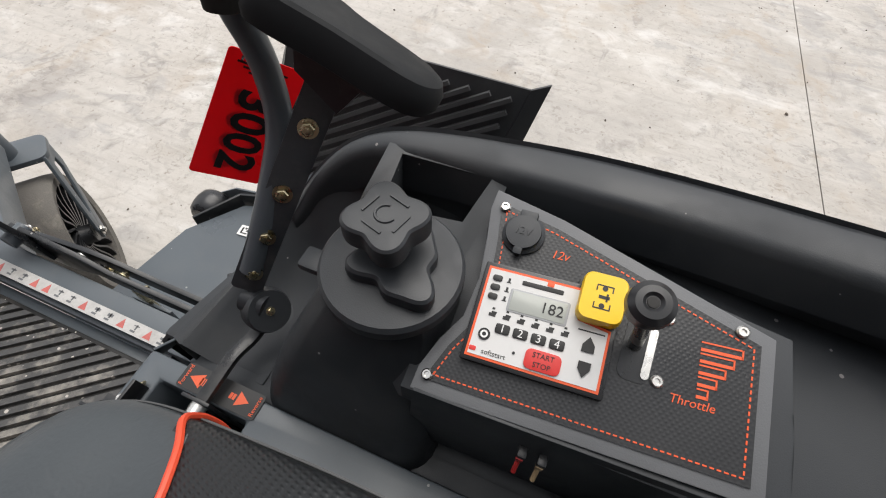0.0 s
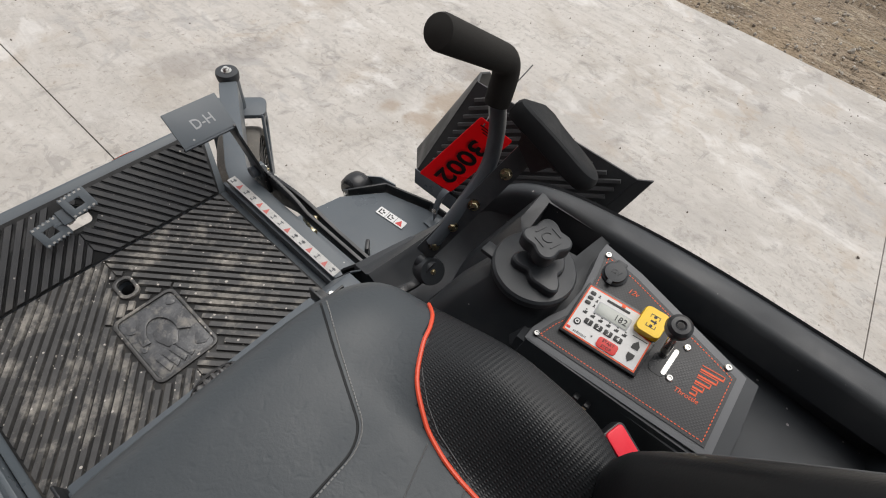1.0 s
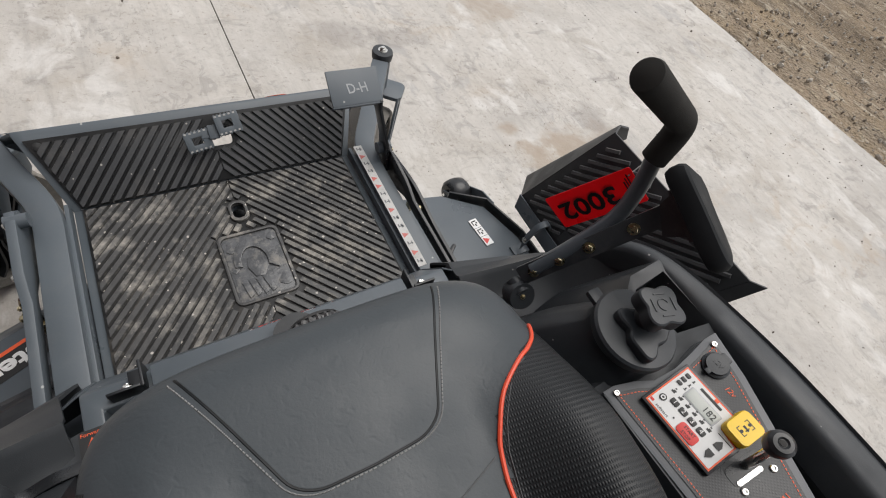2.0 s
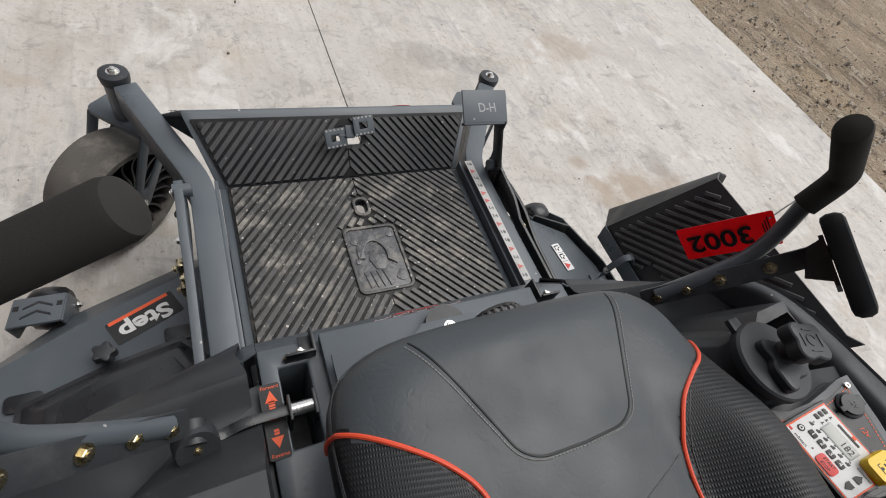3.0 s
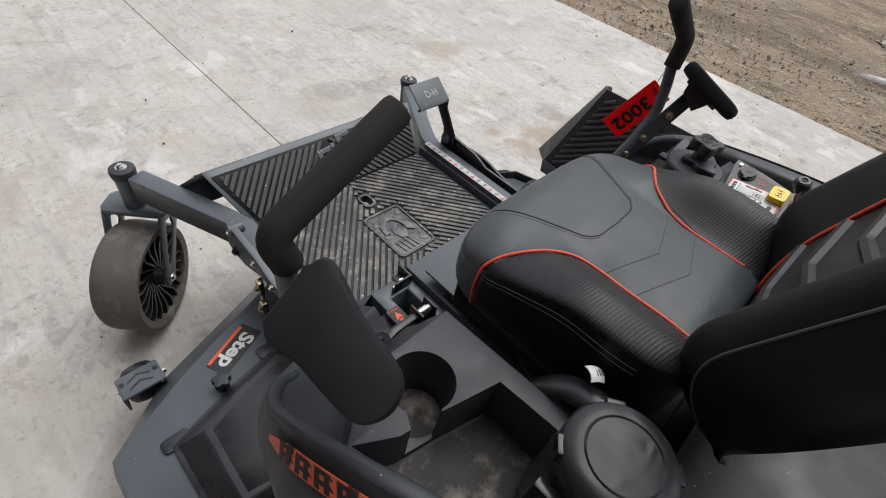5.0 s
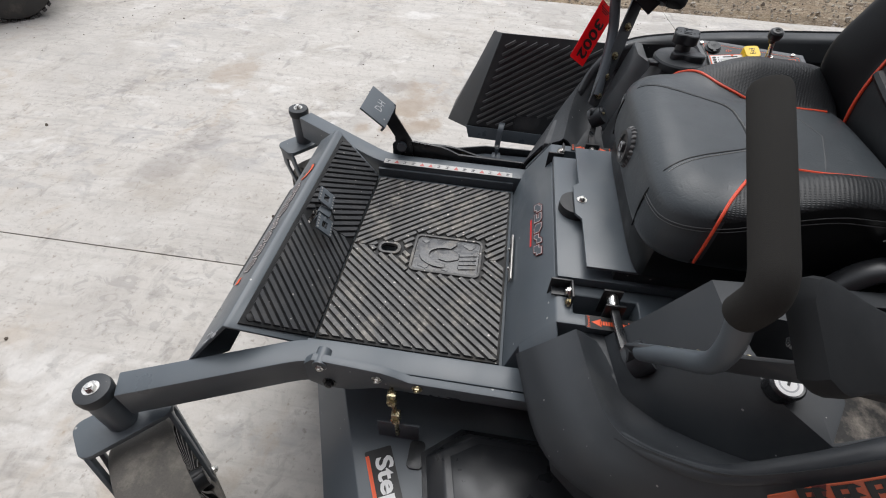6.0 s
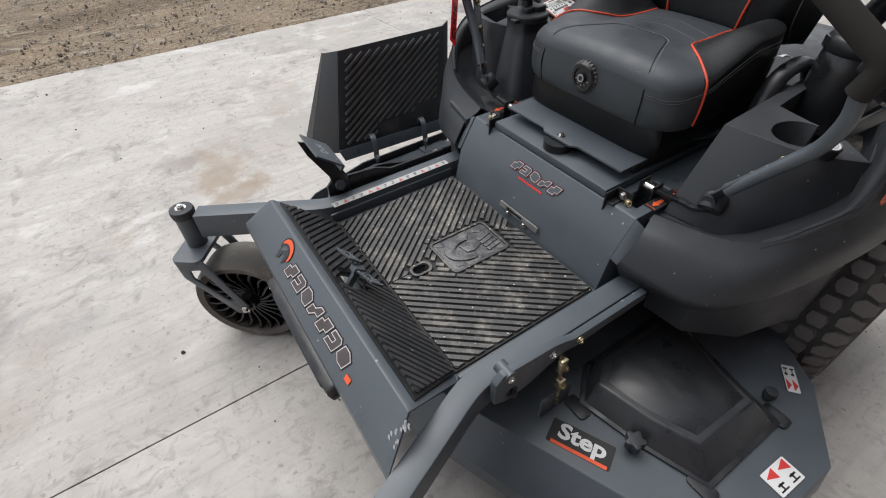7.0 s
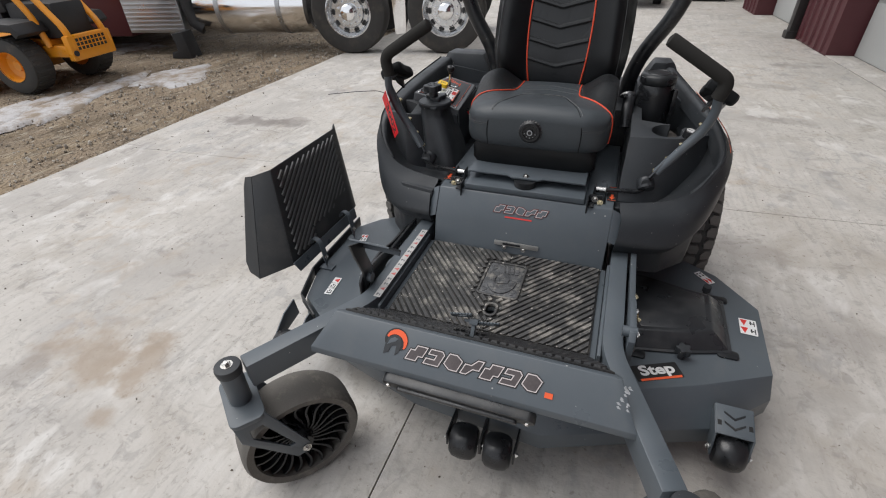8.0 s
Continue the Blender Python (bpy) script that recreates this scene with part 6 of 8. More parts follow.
def word(x, y, text, size, material, z=0.0112, turn=0, name="lettering", shear=0.0):
    return letters(name, text, size, KP @ pose(x, y, z, 0, 0, turn), material, keypad, 0.00025, shear=shear)


key(-0.006, 0.015, 0.052, 0.021, GREY_INK, "display_frame", 0.0116)
key(-0.006, 0.015, 0.048, 0.018, LCD, "display", 0.0119, 0.001)
word(0.006, 0.015, "182", 0.0135, BLACK_INK, 0.0122)
for i, yy in enumerate((0.031, 0.0225, 0.014)):
    key(-0.046, yy, 0.0085, 0.0055, BLACK_INK, "mode_key")
    part("symbol", moved(joined([box(-0.0375, -0.0335, yy - 0.002, yy - 0.001, 0.0111, 0.0114), box(-0.0365, -0.0345, yy - 0.001, yy + 0.0025, 0.0111, 0.0114)]), KP), BLACK_INK, keypad)
key(-0.006, 0.0325, 0.036, 0.0042, BLACK_INK, "maker_mark", 0.0114, 0.001)
key(0.000, 0.0370, 0.006, 0.004, ORANGE_INK, "maker_mark", 0.0115, 0.001)
for i in range(6):
    x = -0.042 + 0.0125 * i
    part("symbol", moved(joined([box(x - 0.003, x + 0.003, -0.0035, -0.0005, 0.0111, 0.0114), box(x - 0.001, x + 0.0035, -0.0005, 0.0012, 0.0111, 0.0114), box(x - 0.0012, x + 0.0012, 0.0028, 0.0046, 0.0111, 0.0114)]), KP), BLACK_INK, keypad)
for i in range(4):
    x = -0.030 + 0.0155 * i
    key(x, -0.012, 0.0125, 0.0085, BLACK_INK)
    word(x, -0.012, str(i + 1), 0.0095, WHITE_INK, 0.0126)
key(0.0085, -0.029, 0.030, 0.0170, RED_INK, "start_key", 0.0128, 0.005)
word(0.0085, -0.0252, "START", 0.0062, BLACK_INK, 0.0130)
word(0.0085, -0.0330, "STOP", 0.0062, BLACK_INK, 0.0130)
part("lamp_key", moved(lathe([(0, 0.0111), (0.0052, 0.0111), (0.0052, 0.0122), (0, 0.0122)], 20, Matrix.Translation((-0.044, -0.020, 0))), KP), BLACK_INK, keypad)
part("symbol", moved(lathe([(0.0018, 0.0122), (0.0034, 0.0122), (0.0034, 0.0125), (0.0018, 0.0125)], 16, Matrix.Translation((-0.044, -0.020, 0)), closed=True), KP), WHITE_INK, keypad)
word(-0.032, -0.0345, "softstart", 0.0062, BLACK_INK)
key(-0.0505, -0.0340, 0.006, 0.004, RED_INK, "maker_mark", 0.0114, 0.001)
for sy, yy in ((1, -0.006), (-1, -0.024)):
    part("arrow_key", moved(prism([(0.036, yy - sy * 0.005), (0.046, yy - sy * 0.005), (0.046, yy + sy * 0.001), (0.041, yy + sy * 0.008), (0.036, yy + sy * 0.001)], "z", 0.0111, 0.0124), KP), BLACK_INK, keypad)
part("symbol", moved(box(0.030, 0.052, 0.0055, 0.0067, 0.0111, 0.0113), KP), BLACK_INK, keypad)
part("status_light", moved(lathe([(0, 0.0111), (0.0013, 0.0111), (0.0013, 0.0117), (0, 0.0117)], 12, Matrix.Translation((-0.016, -0.0285, 0))), KP), PLASTIC_GLOSS, keypad)
# blade switch
YM = panel_frame(0.436, -0.521, 0.004, 2) @ Matrix.Scale(0.80, 4)
switch = part("blade_switch", moved(loft([[(x * k, y * k, z) for x, y in rounded(0.042, 0.048, 0.009)] for z, k in ((0.0, 1.0), (0.016, 1.02), (0.026, 1.0), (0.029, 0.95))]), YM), YELLOW, mower, "yellow pull switch for the blades")
part("switch_collar", moved(plate(0.046, 0.052, 0.006, 0.006), YM), PLASTIC_GLOSS, switch)
part("switch_symbol", moved(joined([prism([(-0.011, 0.008), (-0.011, 0.0165), (0.011, 0.0165), (0.011, 0.008), (0.0095, 0.008), (0.0095, 0.015), (-0.0095, 0.015), (-0.0095, 0.008)], "z", 0.029, 0.0294), prism([(-0.011, -0.008), (-0.011, -0.0165), (0.011, -0.0165), (0.011, -0.008), (0.0095, -0.008), (0.0095, -0.015), (-0.0095, -0.015), (-0.0095, -0.008)], "z", 0.029, 0.0294), lathe([(0, 0.029), (0.0036, 0.029), (0.0036, 0.0294), (0, 0.0294)], 14, Matrix.Translation((0, -0.012, 0))), lathe([(0, 0.029), (0.0036, 0.029), (0.0036, 0.0294), (0, 0.0294)], 14, Matrix.Translation((0, 0.012, 0))), box(-0.006, 0.008, -0.0022, 0.0022, 0.029, 0.0294), box(0.0035, 0.0060, -0.0055, 0.0055, 0.029, 0.0294)]), YM @ Matrix.Diagonal((0.72, 0.72, 1, 1))), BLACK_INK, switch)
# throttle
slot_m = panel_frame(0.415, -0.558, 0.0028, 0)
throttle = part("throttle_lever", tube([tuple(on_panel(0.412, -0.557, -0.02)), (0.409, -0.548, 0.868), (0.404, -0.537, 0.912)], 0.0055, 12), ZINC, mower, "black-knobbed throttle lever")
part("throttle_slot", moved(plate(0.024, 0.056, 0.0012, 0.008), slot_m), BLACK_STEEL, throttle)
part("throttle_blade", moved(plate(0.006, 0.040, 0.0018, 0.003), slot_m @ Matrix.Translation((0.008, -0.004, 0.001))), ZINC, throttle)
KB = axes((0.405, -0.538, 0.902), PX, PY) @ Matrix.Scale(0.72, 4)
part("throttle_knob", moved(lathe([(0, -0.012), (0.010, -0.012), (0.012, 0.0), (0.0195, 0.006), (0.0215, 0.016), (0.0205, 0.026), (0.015, 0.031), (0.009, 0.0315), (0.006, 0.029), (0, 0.029)], 32), KB), PLASTIC_GLOSS, throttle)
part("knob_dimple", moved(lathe([(0, 0.0288), (0.0055, 0.0288), (0.005, 0.0302), (0, 0.0305)], 14), KB), DIRTY, throttle)
tm = panel_frame(0.405, -0.606, 0.0033, 5)
for i in range(5):
    part("throttle_mark", moved(box(-0.004 - 0.0026 * i, 0.004 + 0.0026 * i, -0.0012, 0.0012, 0, 0.0005), tm @ Matrix.Translation((0.0026 * i, -0.012 + 0.0088 * i, 0))), ORANGE_INK, overlay)
    part("throttle_mark", moved(joined([box(-0.004 - 0.0026 * i, 0.004 + 0.0026 * i, 0.0050, 0.0062, 0, 0.0005), box(0.0030 + 0.0026 * i, 0.0042 + 0.0026 * i, -0.0012, 0.0062, 0, 0.0005)]), tm @ Matrix.Translation((0.0026 * i, -0.012 + 0.0088 * i, 0))), ORANGE_INK, overlay)
letters("lettering", "Throttle", 0.0092, panel_frame(0.3875, -0.602, 0.0035, 4), ORANGE_INK, overlay, 0.00025, shear=0.15)
letters("lettering", "12v", 0.0105, panel_frame(0.465, -0.480, 0.0035, 4), ORANGE_INK, overlay, 0.00025, shear=0.2)
SO = panel_frame(0.474, -0.445, 0.0032, 0)
socket = part("power_socket", moved(joined([lathe([(0, 0), (0.0185, 0), (0.0185, 0.003), (0.0155, 0.005), (0.015, 0.009), (0, 0.010)], 30), box(-0.008, 0.008, 0.010, 0.021, 0.0, 0.007, 0.002), box(-0.004, 0.004, -0.021, -0.010, 0.004, 0.009, 0.002)]), SO), PLASTIC, mower, "black capped power socket")
letters("lettering", "12V", 0.0095, SO @ pose(0, 0, 0.0101), PLASTIC, socket, 0.0004)
for x, y in ((0.494, -0.4215), (0.448, -0.6235), (0.441, -0.573), (0.394, -0.576), (0.341, -0.412)):
    p = on_panel(x, y, 0.0032)
    sc = part("panel_screw", moved(lathe([(0, 0), (0.0048, 0), (0.0048, 0.0018), (0.0036, 0.0032), (0.0022, 0.0032), (0.0018, 0.0014), (0, 0.0014)], 18), axes(p, PX, PY)), ZINC, panel)
# wires and small connectors below the panel
for i, (c, y) in enumerate(((surface("red_wire", (0.5, 0.03, 0.03), 0.5), -0.505), (surface("tan_wire", (0.45, 0.32, 0.18), 0.5), -0.522))):
    part("wire_plug", joined([box(0.316, 0.323, y - 0.003, y + 0.003, 0.754, 0.762, 0.001), tube([(0.318, y, 0.754), (0.314, y, 0.746), (0.310, y, 0.740)], 0.0022, 8)]), c, panel)
    part("wire_boot", box(0.317, 0.328, y - 0.004, y + 0.004, 0.760, 0.768, 0.002), PLASTIC_GLOSS, panel)

# ---- drive levers ----
def drive_lever(sx):
    def X(x, y, z):
        return V(sx * x, y, z)
    low = part("lever_arm", tube(filleted([X(0.392, -0.178, 0.728), X(0.440, -0.190, 0.796), X(0.490, -0.195, 0.864), X(0.504, -0.182, 0.925), X(0.499, -0.173, 0.968), X(0.503, -0.172, 0.990)], 0.05, 6), 0.0130, 16), STEEL, mower, "charcoal steel drive lever")
    grip_path = filleted([X(0.497, -0.175, 0.964), X(0.512, -0.172, 1.012), X(0.350, -0.172, 1.108)] if sx < 0 else [X(0.494, -0.175, 0.970), X(0.505, -0.172, 1.030), X(0.348, -0.172, 1.126)], 0.055, 8)
    n = len(grip_path)
    grip = part("foam_grip", tube([grip_path[0] + (grip_path[0] - grip_path[1]).normalized() * 0.001, *grip_path, grip_path[-1] + (grip_path[-1] - grip_path[-2]).normalized() * 0.006, grip_path[-1] + (grip_path[-1] - grip_path[-2]).normalized() * 0.010], 0.019, 24, radii=[0.0165] + [0.0188] * n + [0.017, 0.006]), FOAM, low, "black foam grip")
    d, nn = V(sx * 0.55, -0.25, 0.80).normalized(), V(-sx * 0.75, -0.45, 0.375).normalized()
    SM = axes(X(0.4335, -0.203, 0.796) - nn * 0.004, d, nn.cross(d))
    part("lever_strap", moved(plate(0.285, 0.034, 0.005, 0.006, None, 0.0008), SM @ Matrix.Translation((0.033, 0, -0.0025))), SATIN, low)
    for at in ((0.389, -0.184, 0.731), (0.416, -0.195, 0.770), (0.446, -0.208, 0.813), (0.486, -0.227, 0.872)):
        bolt(BOLT_GOLD, X(*at), nn, low, 0.85)
    u, w = V(0, -0.936, -0.35), V(sx * 0.884, 0, -0.467)
    PM = axes(X(0.512, -0.278, 0.952), u, w) if sx < 0 else axes(X(0.508, -0.266, 0.957), u, w) @ Matrix.Scale(0.90, 4)
    arm = part("pad_arm", moved(joined([prism([(-0.045, -0.016), (0.040, -0.020), (0.052, 0.0), (0.040, 0.020), (-0.045, 0.016)], "z", -sx * 0.024, -sx * 0.017), prism([(-0.040, -sx * 0.020), (0.035, -sx * 0.020), (0.020, -sx * 0.060), (-0.030, -sx * 0.045)], "y", -0.004, 0.004)]), PM), BLACK_STEEL, low)
    prof = spline([V(-0.076, -0.020, 0), V(-0.066, -0.047, 0), V(0.0, -0.040, 0), V(0.070, -0.039, 0), V(0.094, -0.020, 0), V(0.096, 0.008, 0), V(0.075, 0.030, 0), V(0.0, 0.041, 0), V(-0.032, 0.053, 0), V(-0.055, 0.045, 0)], 4)
    rings = [[(p.x * k, p.y * k, z) for p in prof] for z, k in ((-0.016, 0.86), (-0.014, 0.95), (-0.006, 1.0), (0.006, 1.0), (0.014, 0.95), (0.017, 0.86))]
    part("lever_pad", moved(loft(rings), PM), PAD, low, "soft black stirrup pad")
    # pivot knuckle and curved link down to the slot
    piv = part("lever_pivot", joined([lathe([(0, -0.018), (0.024, -0.018), (0.026, -0.010), (0.026, 0.010), (0.024, 0.016), (0, 0.016)], 26, facing(X(0.372, -0.194, 0.680), (-sx * 0.20, -0.72, 0.66))), lathe([(0.012, -0.030), (0.015, -0.030), (0.015, 0.0), (0.012, 0.0)], 14, facing(X(0.372, -0.170, 0.690), (0, 1, 0)))]), PLASTIC, low)
    bolt(BOLT_GOLD, X(0.369, -0.2055, 0.6905), (-sx * 0.20, -0.72, 0.66), low, 0.45)
    part("lever_link", bar(filleted([X(0.372, -0.192, 0.664), X(0.345, -0.186, 0.650), X(0.318, -0.180, 0.655), X(0.262, -0.178, 0.650), X(0.236, -0.178, 0.648)], 0.03, 4), 0.015, 0.010, 0.003), BLACK_STEEL, low)
    return low


drive_lever(-1)
drive_lever(1)

# ---- cutting deck ----
DECK = [(-0.20, 0.466), (-0.45, 0.366), (-0.65, 0.288), (-0.822, 0.128), (-0.832, -0.190), (-0.71, -0.36), (-0.55, -0.46), (0.55, -0.46), (0.70, -0.36), (0.772, -0.26), (0.760, 0.10), (0.715, 0.245), (0.60, 0.315), (0.45, 0.370), (0.20, 0.440)]
SHOULDER = [(-0.18, 0.400), (-0.41, 0.300), (-0.61, 0.214), (-0.803, 0.114), (-0.815, -0.186), (-0.700, -0.350), (-0.545, -0.450), (0.545, -0.450), (0.692, -0.350), (0.762, -0.258), (0.750, 0.098), (0.705, 0.236), (0.59, 0.318), (0.42, 0.350), (0.18, 0.400)]
deck = part("cutting_deck", loft([[(x, y, 0.125) for x, y in DECK], [(x, y, 0.185) for x, y in DECK], [(x, y, 0.272) for x, y in SHOULDER]], bevel=0.0025), STEEL, mower, "charcoal fabricated steel cutting deck")
part("deck_rim", joined([sheet([(0.774, -0.30, 0.255), (0.762, 0.10, 0.255), (0.762, 0.10, 0.298), (0.774, -0.30, 0.298)], 0.006, 0.001), sheet([(0.762, 0.10, 0.255), (0.716, 0.248, 0.255), (0.716, 0.248, 0.296), (0.762, 0.10, 0.298)], 0.006, 0.001), sheet([(0.716, 0.248, 0.255), (0.62, 0.318, 0.255), (0.62, 0.318, 0.282), (0.716, 0.248, 0.296)], 0.006, 0.001)]), BLACK_STEEL, deck)
# belt cover
def belt_cover(sx):
    foot = [(sx * x, y) for x, y in ((0.355, 0.060), (0.420, 0.140), (0.560, 0.110), (0.702, 0.062), (0.706, -0.190), (0.600, -0.205), (0.44, -0.240), (0.355, -0.24))]
    crest = [(sx * x, y) for x, y in ((0.385, 0.030), (0.425, 0.095), (0.545, 0.068), (0.640, 0.030), (0.648, -0.150), (0.570, -0.165), (0.44, -0.20), (0.385, -0.20))]
    cov = part("belt_cover", joined([loft([[(x, y, 0.273) for x, y in foot], [(x, y, 0.280) for x, y in foot]], bevel=0.002), loft([[(x + (sum(p[0] for p in foot) / 8 - x) * 0.05, y * 0.93, 0.280) for x, y in foot], [(x, y, 0.325) for x, y in crest]], bevel=0.005)]), COVER, mower, "black pressed belt cover on the deck")
    part("cover_top", loft([[(x + (sx * 0.50 - x) * 0.12, (y + 0.06) * 0.88 - 0.06, 0.325) for x, y in crest], [(x + (sx * 0.50 - x) * 0.14, (y + 0.06) * 0.86 - 0.06, 0.3265) for x, y in crest]]), COVER, cov)
    for ex, ey in ((0.690, 0.070), (0.690, -0.198), (0.425, 0.150)):
        part("cover_ear", moved(plate(0.060, 0.034, 0.005, 0.010, None, 0.001), Matrix.Translation((sx * ex, ey, 0.2735))), BLACK_STEEL, cov)
    for kx, ky in ((0.556, 0.124),):
        part("cover_knob", joined([lathe([(0, 0.27), (0.010, 0.27), (0.010, 0.30), (0, 0.30)], 14, Matrix.Translation((sx * kx, ky, 0))), bevelled(prism([(x + sx * kx, y + ky) for x, y in star(0.015, 0.023, 5, 6)], "z", 0.292, 0.316), 0.004, 2, 50)]), PLASTIC, cov)
    part("cover_knob", joined([lathe([(0, 0.27), (0.008, 0.27), (0.008, 0.29), (0, 0.29)], 12, Matrix.Translation((sx * 0.655, -0.225, 0))), lathe([(0, 0.285), (0.014, 0.285), (0.014, 0.305), (0, 0.307)], 8, Matrix.Translation((sx * 0.655, -0.225, 0)))]), PLASTIC, cov)
    return cov


belt_cover(-1)


def sticker(m, w, h, seed, parent):
    st = part("warning_decal", moved(plate(w, h, 0.0008, 0.003), m), WHITE_INK, parent, "white warning decal with red triangles")
    for i, y in enumerate((-0.25, 0.25)):
        part("warning_mark", moved(prism([(0.02 * w, y * h - 0.18 * h), (0.46 * w, y * h - 0.18 * h), (0.24 * w, y * h + 0.20 * h)], "z", 0.0008, 0.0012), m), RED_INK, st)
        part("warning_mark", moved(joined([box(-0.40 * w, -0.34 * w, y * h - 0.16 * h, y * h + 0.16 * h, 0.0008, 0.0012), box(-0.40 * w, -0.10 * w, y * h - 0.03 * h, y * h + 0.03 * h, 0.0008, 0.0012), box(-0.20 * w, -0.12 * w, y * h - 0.14 * h, y * h + 0.10 * h, 0.0008, 0.0012)]), m), BLACK_INK, st)
    return st


sticker(axes((-0.768, -0.082, 0.2745), (1, -0.05, 0), (0, 1, 0)), 0.050, 0.076, 1, deck)
sticker(axes((-0.66, -0.32, 0.2745), (-0.62, 0.75, 0), (-1, 0, 0)), 0.075, 0.028, 2, deck)
LS = axes((0.644, 0.152, 0.2745), (0.10, -1, 0), (1, 0.10, 0))
strip_label = part("warning_decal", moved(plate(0.100, 0.028, 0.0008, 0.002), LS), WHITE_INK, deck, "white warning strip of three squares")
part("warning_mark", moved(prism([(0.021, -0.010), (0.045, -0.010), (0.033, 0.010)], "z", 0.0008, 0.0012), LS), RED_INK, strip_label)
for x in (-0.033, 0.0):
    part("warning_mark", moved(joined([box(x - 0.011, x - 0.007, -0.009, 0.008, 0.0008, 0.0012), box(x - 0.007, x + 0.006, -0.009, -0.006, 0.0008, 0.0012), box(x + 0.001, x + 0.009, -0.002, 0.003, 0.0008, 0.0012), box(x - 0.004, x + 0.001, 0.004, 0.009, 0.0008, 0.0012)]), LS), BLACK_INK, strip_label)
for x in (-0.0165, 0.0165):
    part("label_line", moved(box(x - 0.0006, x + 0.0006, -0.014, 0.014, 0.0008, 0.0011), LS), BLACK_INK, strip_label)
part("deck_knob", joined([lathe([(0, 0.27), (0.008, 0.27), (0.008, 0.30), (0, 0.30)], 12, Matrix.Translation((0.503, 0.107, 0))), moved(box(-0.018, 0.018, -0.006, 0.006, 0.292, 0.322, 0.005), pose(0.503, 0.107, 0, 0, 0, 40))]), PLASTIC_GLOSS, deck)
sticker(axes((0.690, -0.18, 0.2745), (0.2, -1, 0), (1, 0.2, 0)), 0.050, 0.030, 4, deck)
# step decal by the deck's shoulder
SD = axes((-0.488, 0.205, 0.2726), (-0.90, -0.43, 0), (0.43, -0.90, 0))
step_decal = part("step_decal", moved(plate(0.140, 0.058, 0.0008, 0.004), SD), BLACK_INK, deck, "black step decal with white letters")
letters("lettering", "Step", 0.050, SD @ pose(0.002, 0.006, 0.0010), WHITE_INK, step_decal, 0.0003, wide=1.2, bold=0.0016)
part("underline", moved(box(-0.060, 0.064, -0.029, -0.021, 0.0008, 0.0013), SD), ORANGE_INK, step_decal)


def roller(at, axis, parent_name="anti_scalp_roller", bracket=True):
    at, axis = V(*at), Vector(axis).normalized()
    M = facing(at, axis)
    r = part(parent_name, moved(lathe([(0.012, -0.040), (0.036, -0.038), (0.046, -0.028), (0.050, -0.008), (0.050, 0.008), (0.046, 0.028), (0.036, 0.038), (0.012, 0.040)], 30), M), PLASTIC_GLOSS, mower, "black anti-scalp roller")
    bolt(BOLT_ZINC, at + axis * 0.050, axis, r, 0.9)
    bolt(BOLT_ZINC, at - axis * 0.050, -axis, r, 0.9)
    return r, M


for sx in (-1, 1):
    c = V(-0.692, 0.332, 0.160) if sx < 0 else V(0.713, 0.383, 0.172)
    r, M = roller(c, (1, 0.06 * sx, 0))
    hw = 0.046
    hi_edge, lo_edge = V(0, -0.085, 0.088), V(0, -0.004, 0.062)
    for s in (-1, 1):
        part("bracket_ear", sheet([c + V(s * hw, 0, 0) + p for p in ((hi_edge, lo_edge, V(0, 0.016, -0.010), V(0, -0.016, -0.014), V(0, -0.080, 0.030)) if sx < 0 else (V(0, -0.135, 0.085), V(0, -0.070, 0.070), V(0, 0.014, 0.010), V(0, 0.014, -0.012), V(0, -0.016, -0.014), V(0, -0.145, 0.010)))], 0.005, 0.001), STEEL, r)
    if sx > 0:
        continue
    part("roller_bracket", sheet([c + hi_edge + V(-hw, 0, 0), c + hi_edge + V(hw, 0, 0), c + lo_edge + V(hw, 0, 0), c + lo_edge + V(-hw, 0, 0)], 0.006, 0.001), STEEL, r)
    BM = axes(c + (hi_edge + lo_edge) / 2, V(1, 0, 0), lo_edge - hi_edge)
    for k in (-1, 1):
        part("bracket_chevron", moved(prism([(-0.026, 0.014 * k - 0.010), (0, 0.014 * k + 0.006), (0.026, 0.014 * k - 0.010), (0.026, 0.014 * k - 0.004), (0, 0.014 * k + 0.013), (-0.026, 0.014 * k - 0.004)], "z", 0.0028, 0.0040), BM), BLACK_STEEL, r)
        part("bracket_slot", moved(box(k * 0.038 - 0.005, k * 0.038 + 0.005, 0.004, 0.018, 0.0028, 0.0040), BM), BLACK_INK, r)
for x in (-0.092, 0.006):
    r, M = roller((x, 0.528, 0.152), (1, 0.08, 0))
    for s in (-0.050, 0.045):
        part("roller_bracket", box(x + s, x + s + 0.005, 0.40, 0.545, 0.135, 0.185, 0.001), BLACK_STEEL, r)

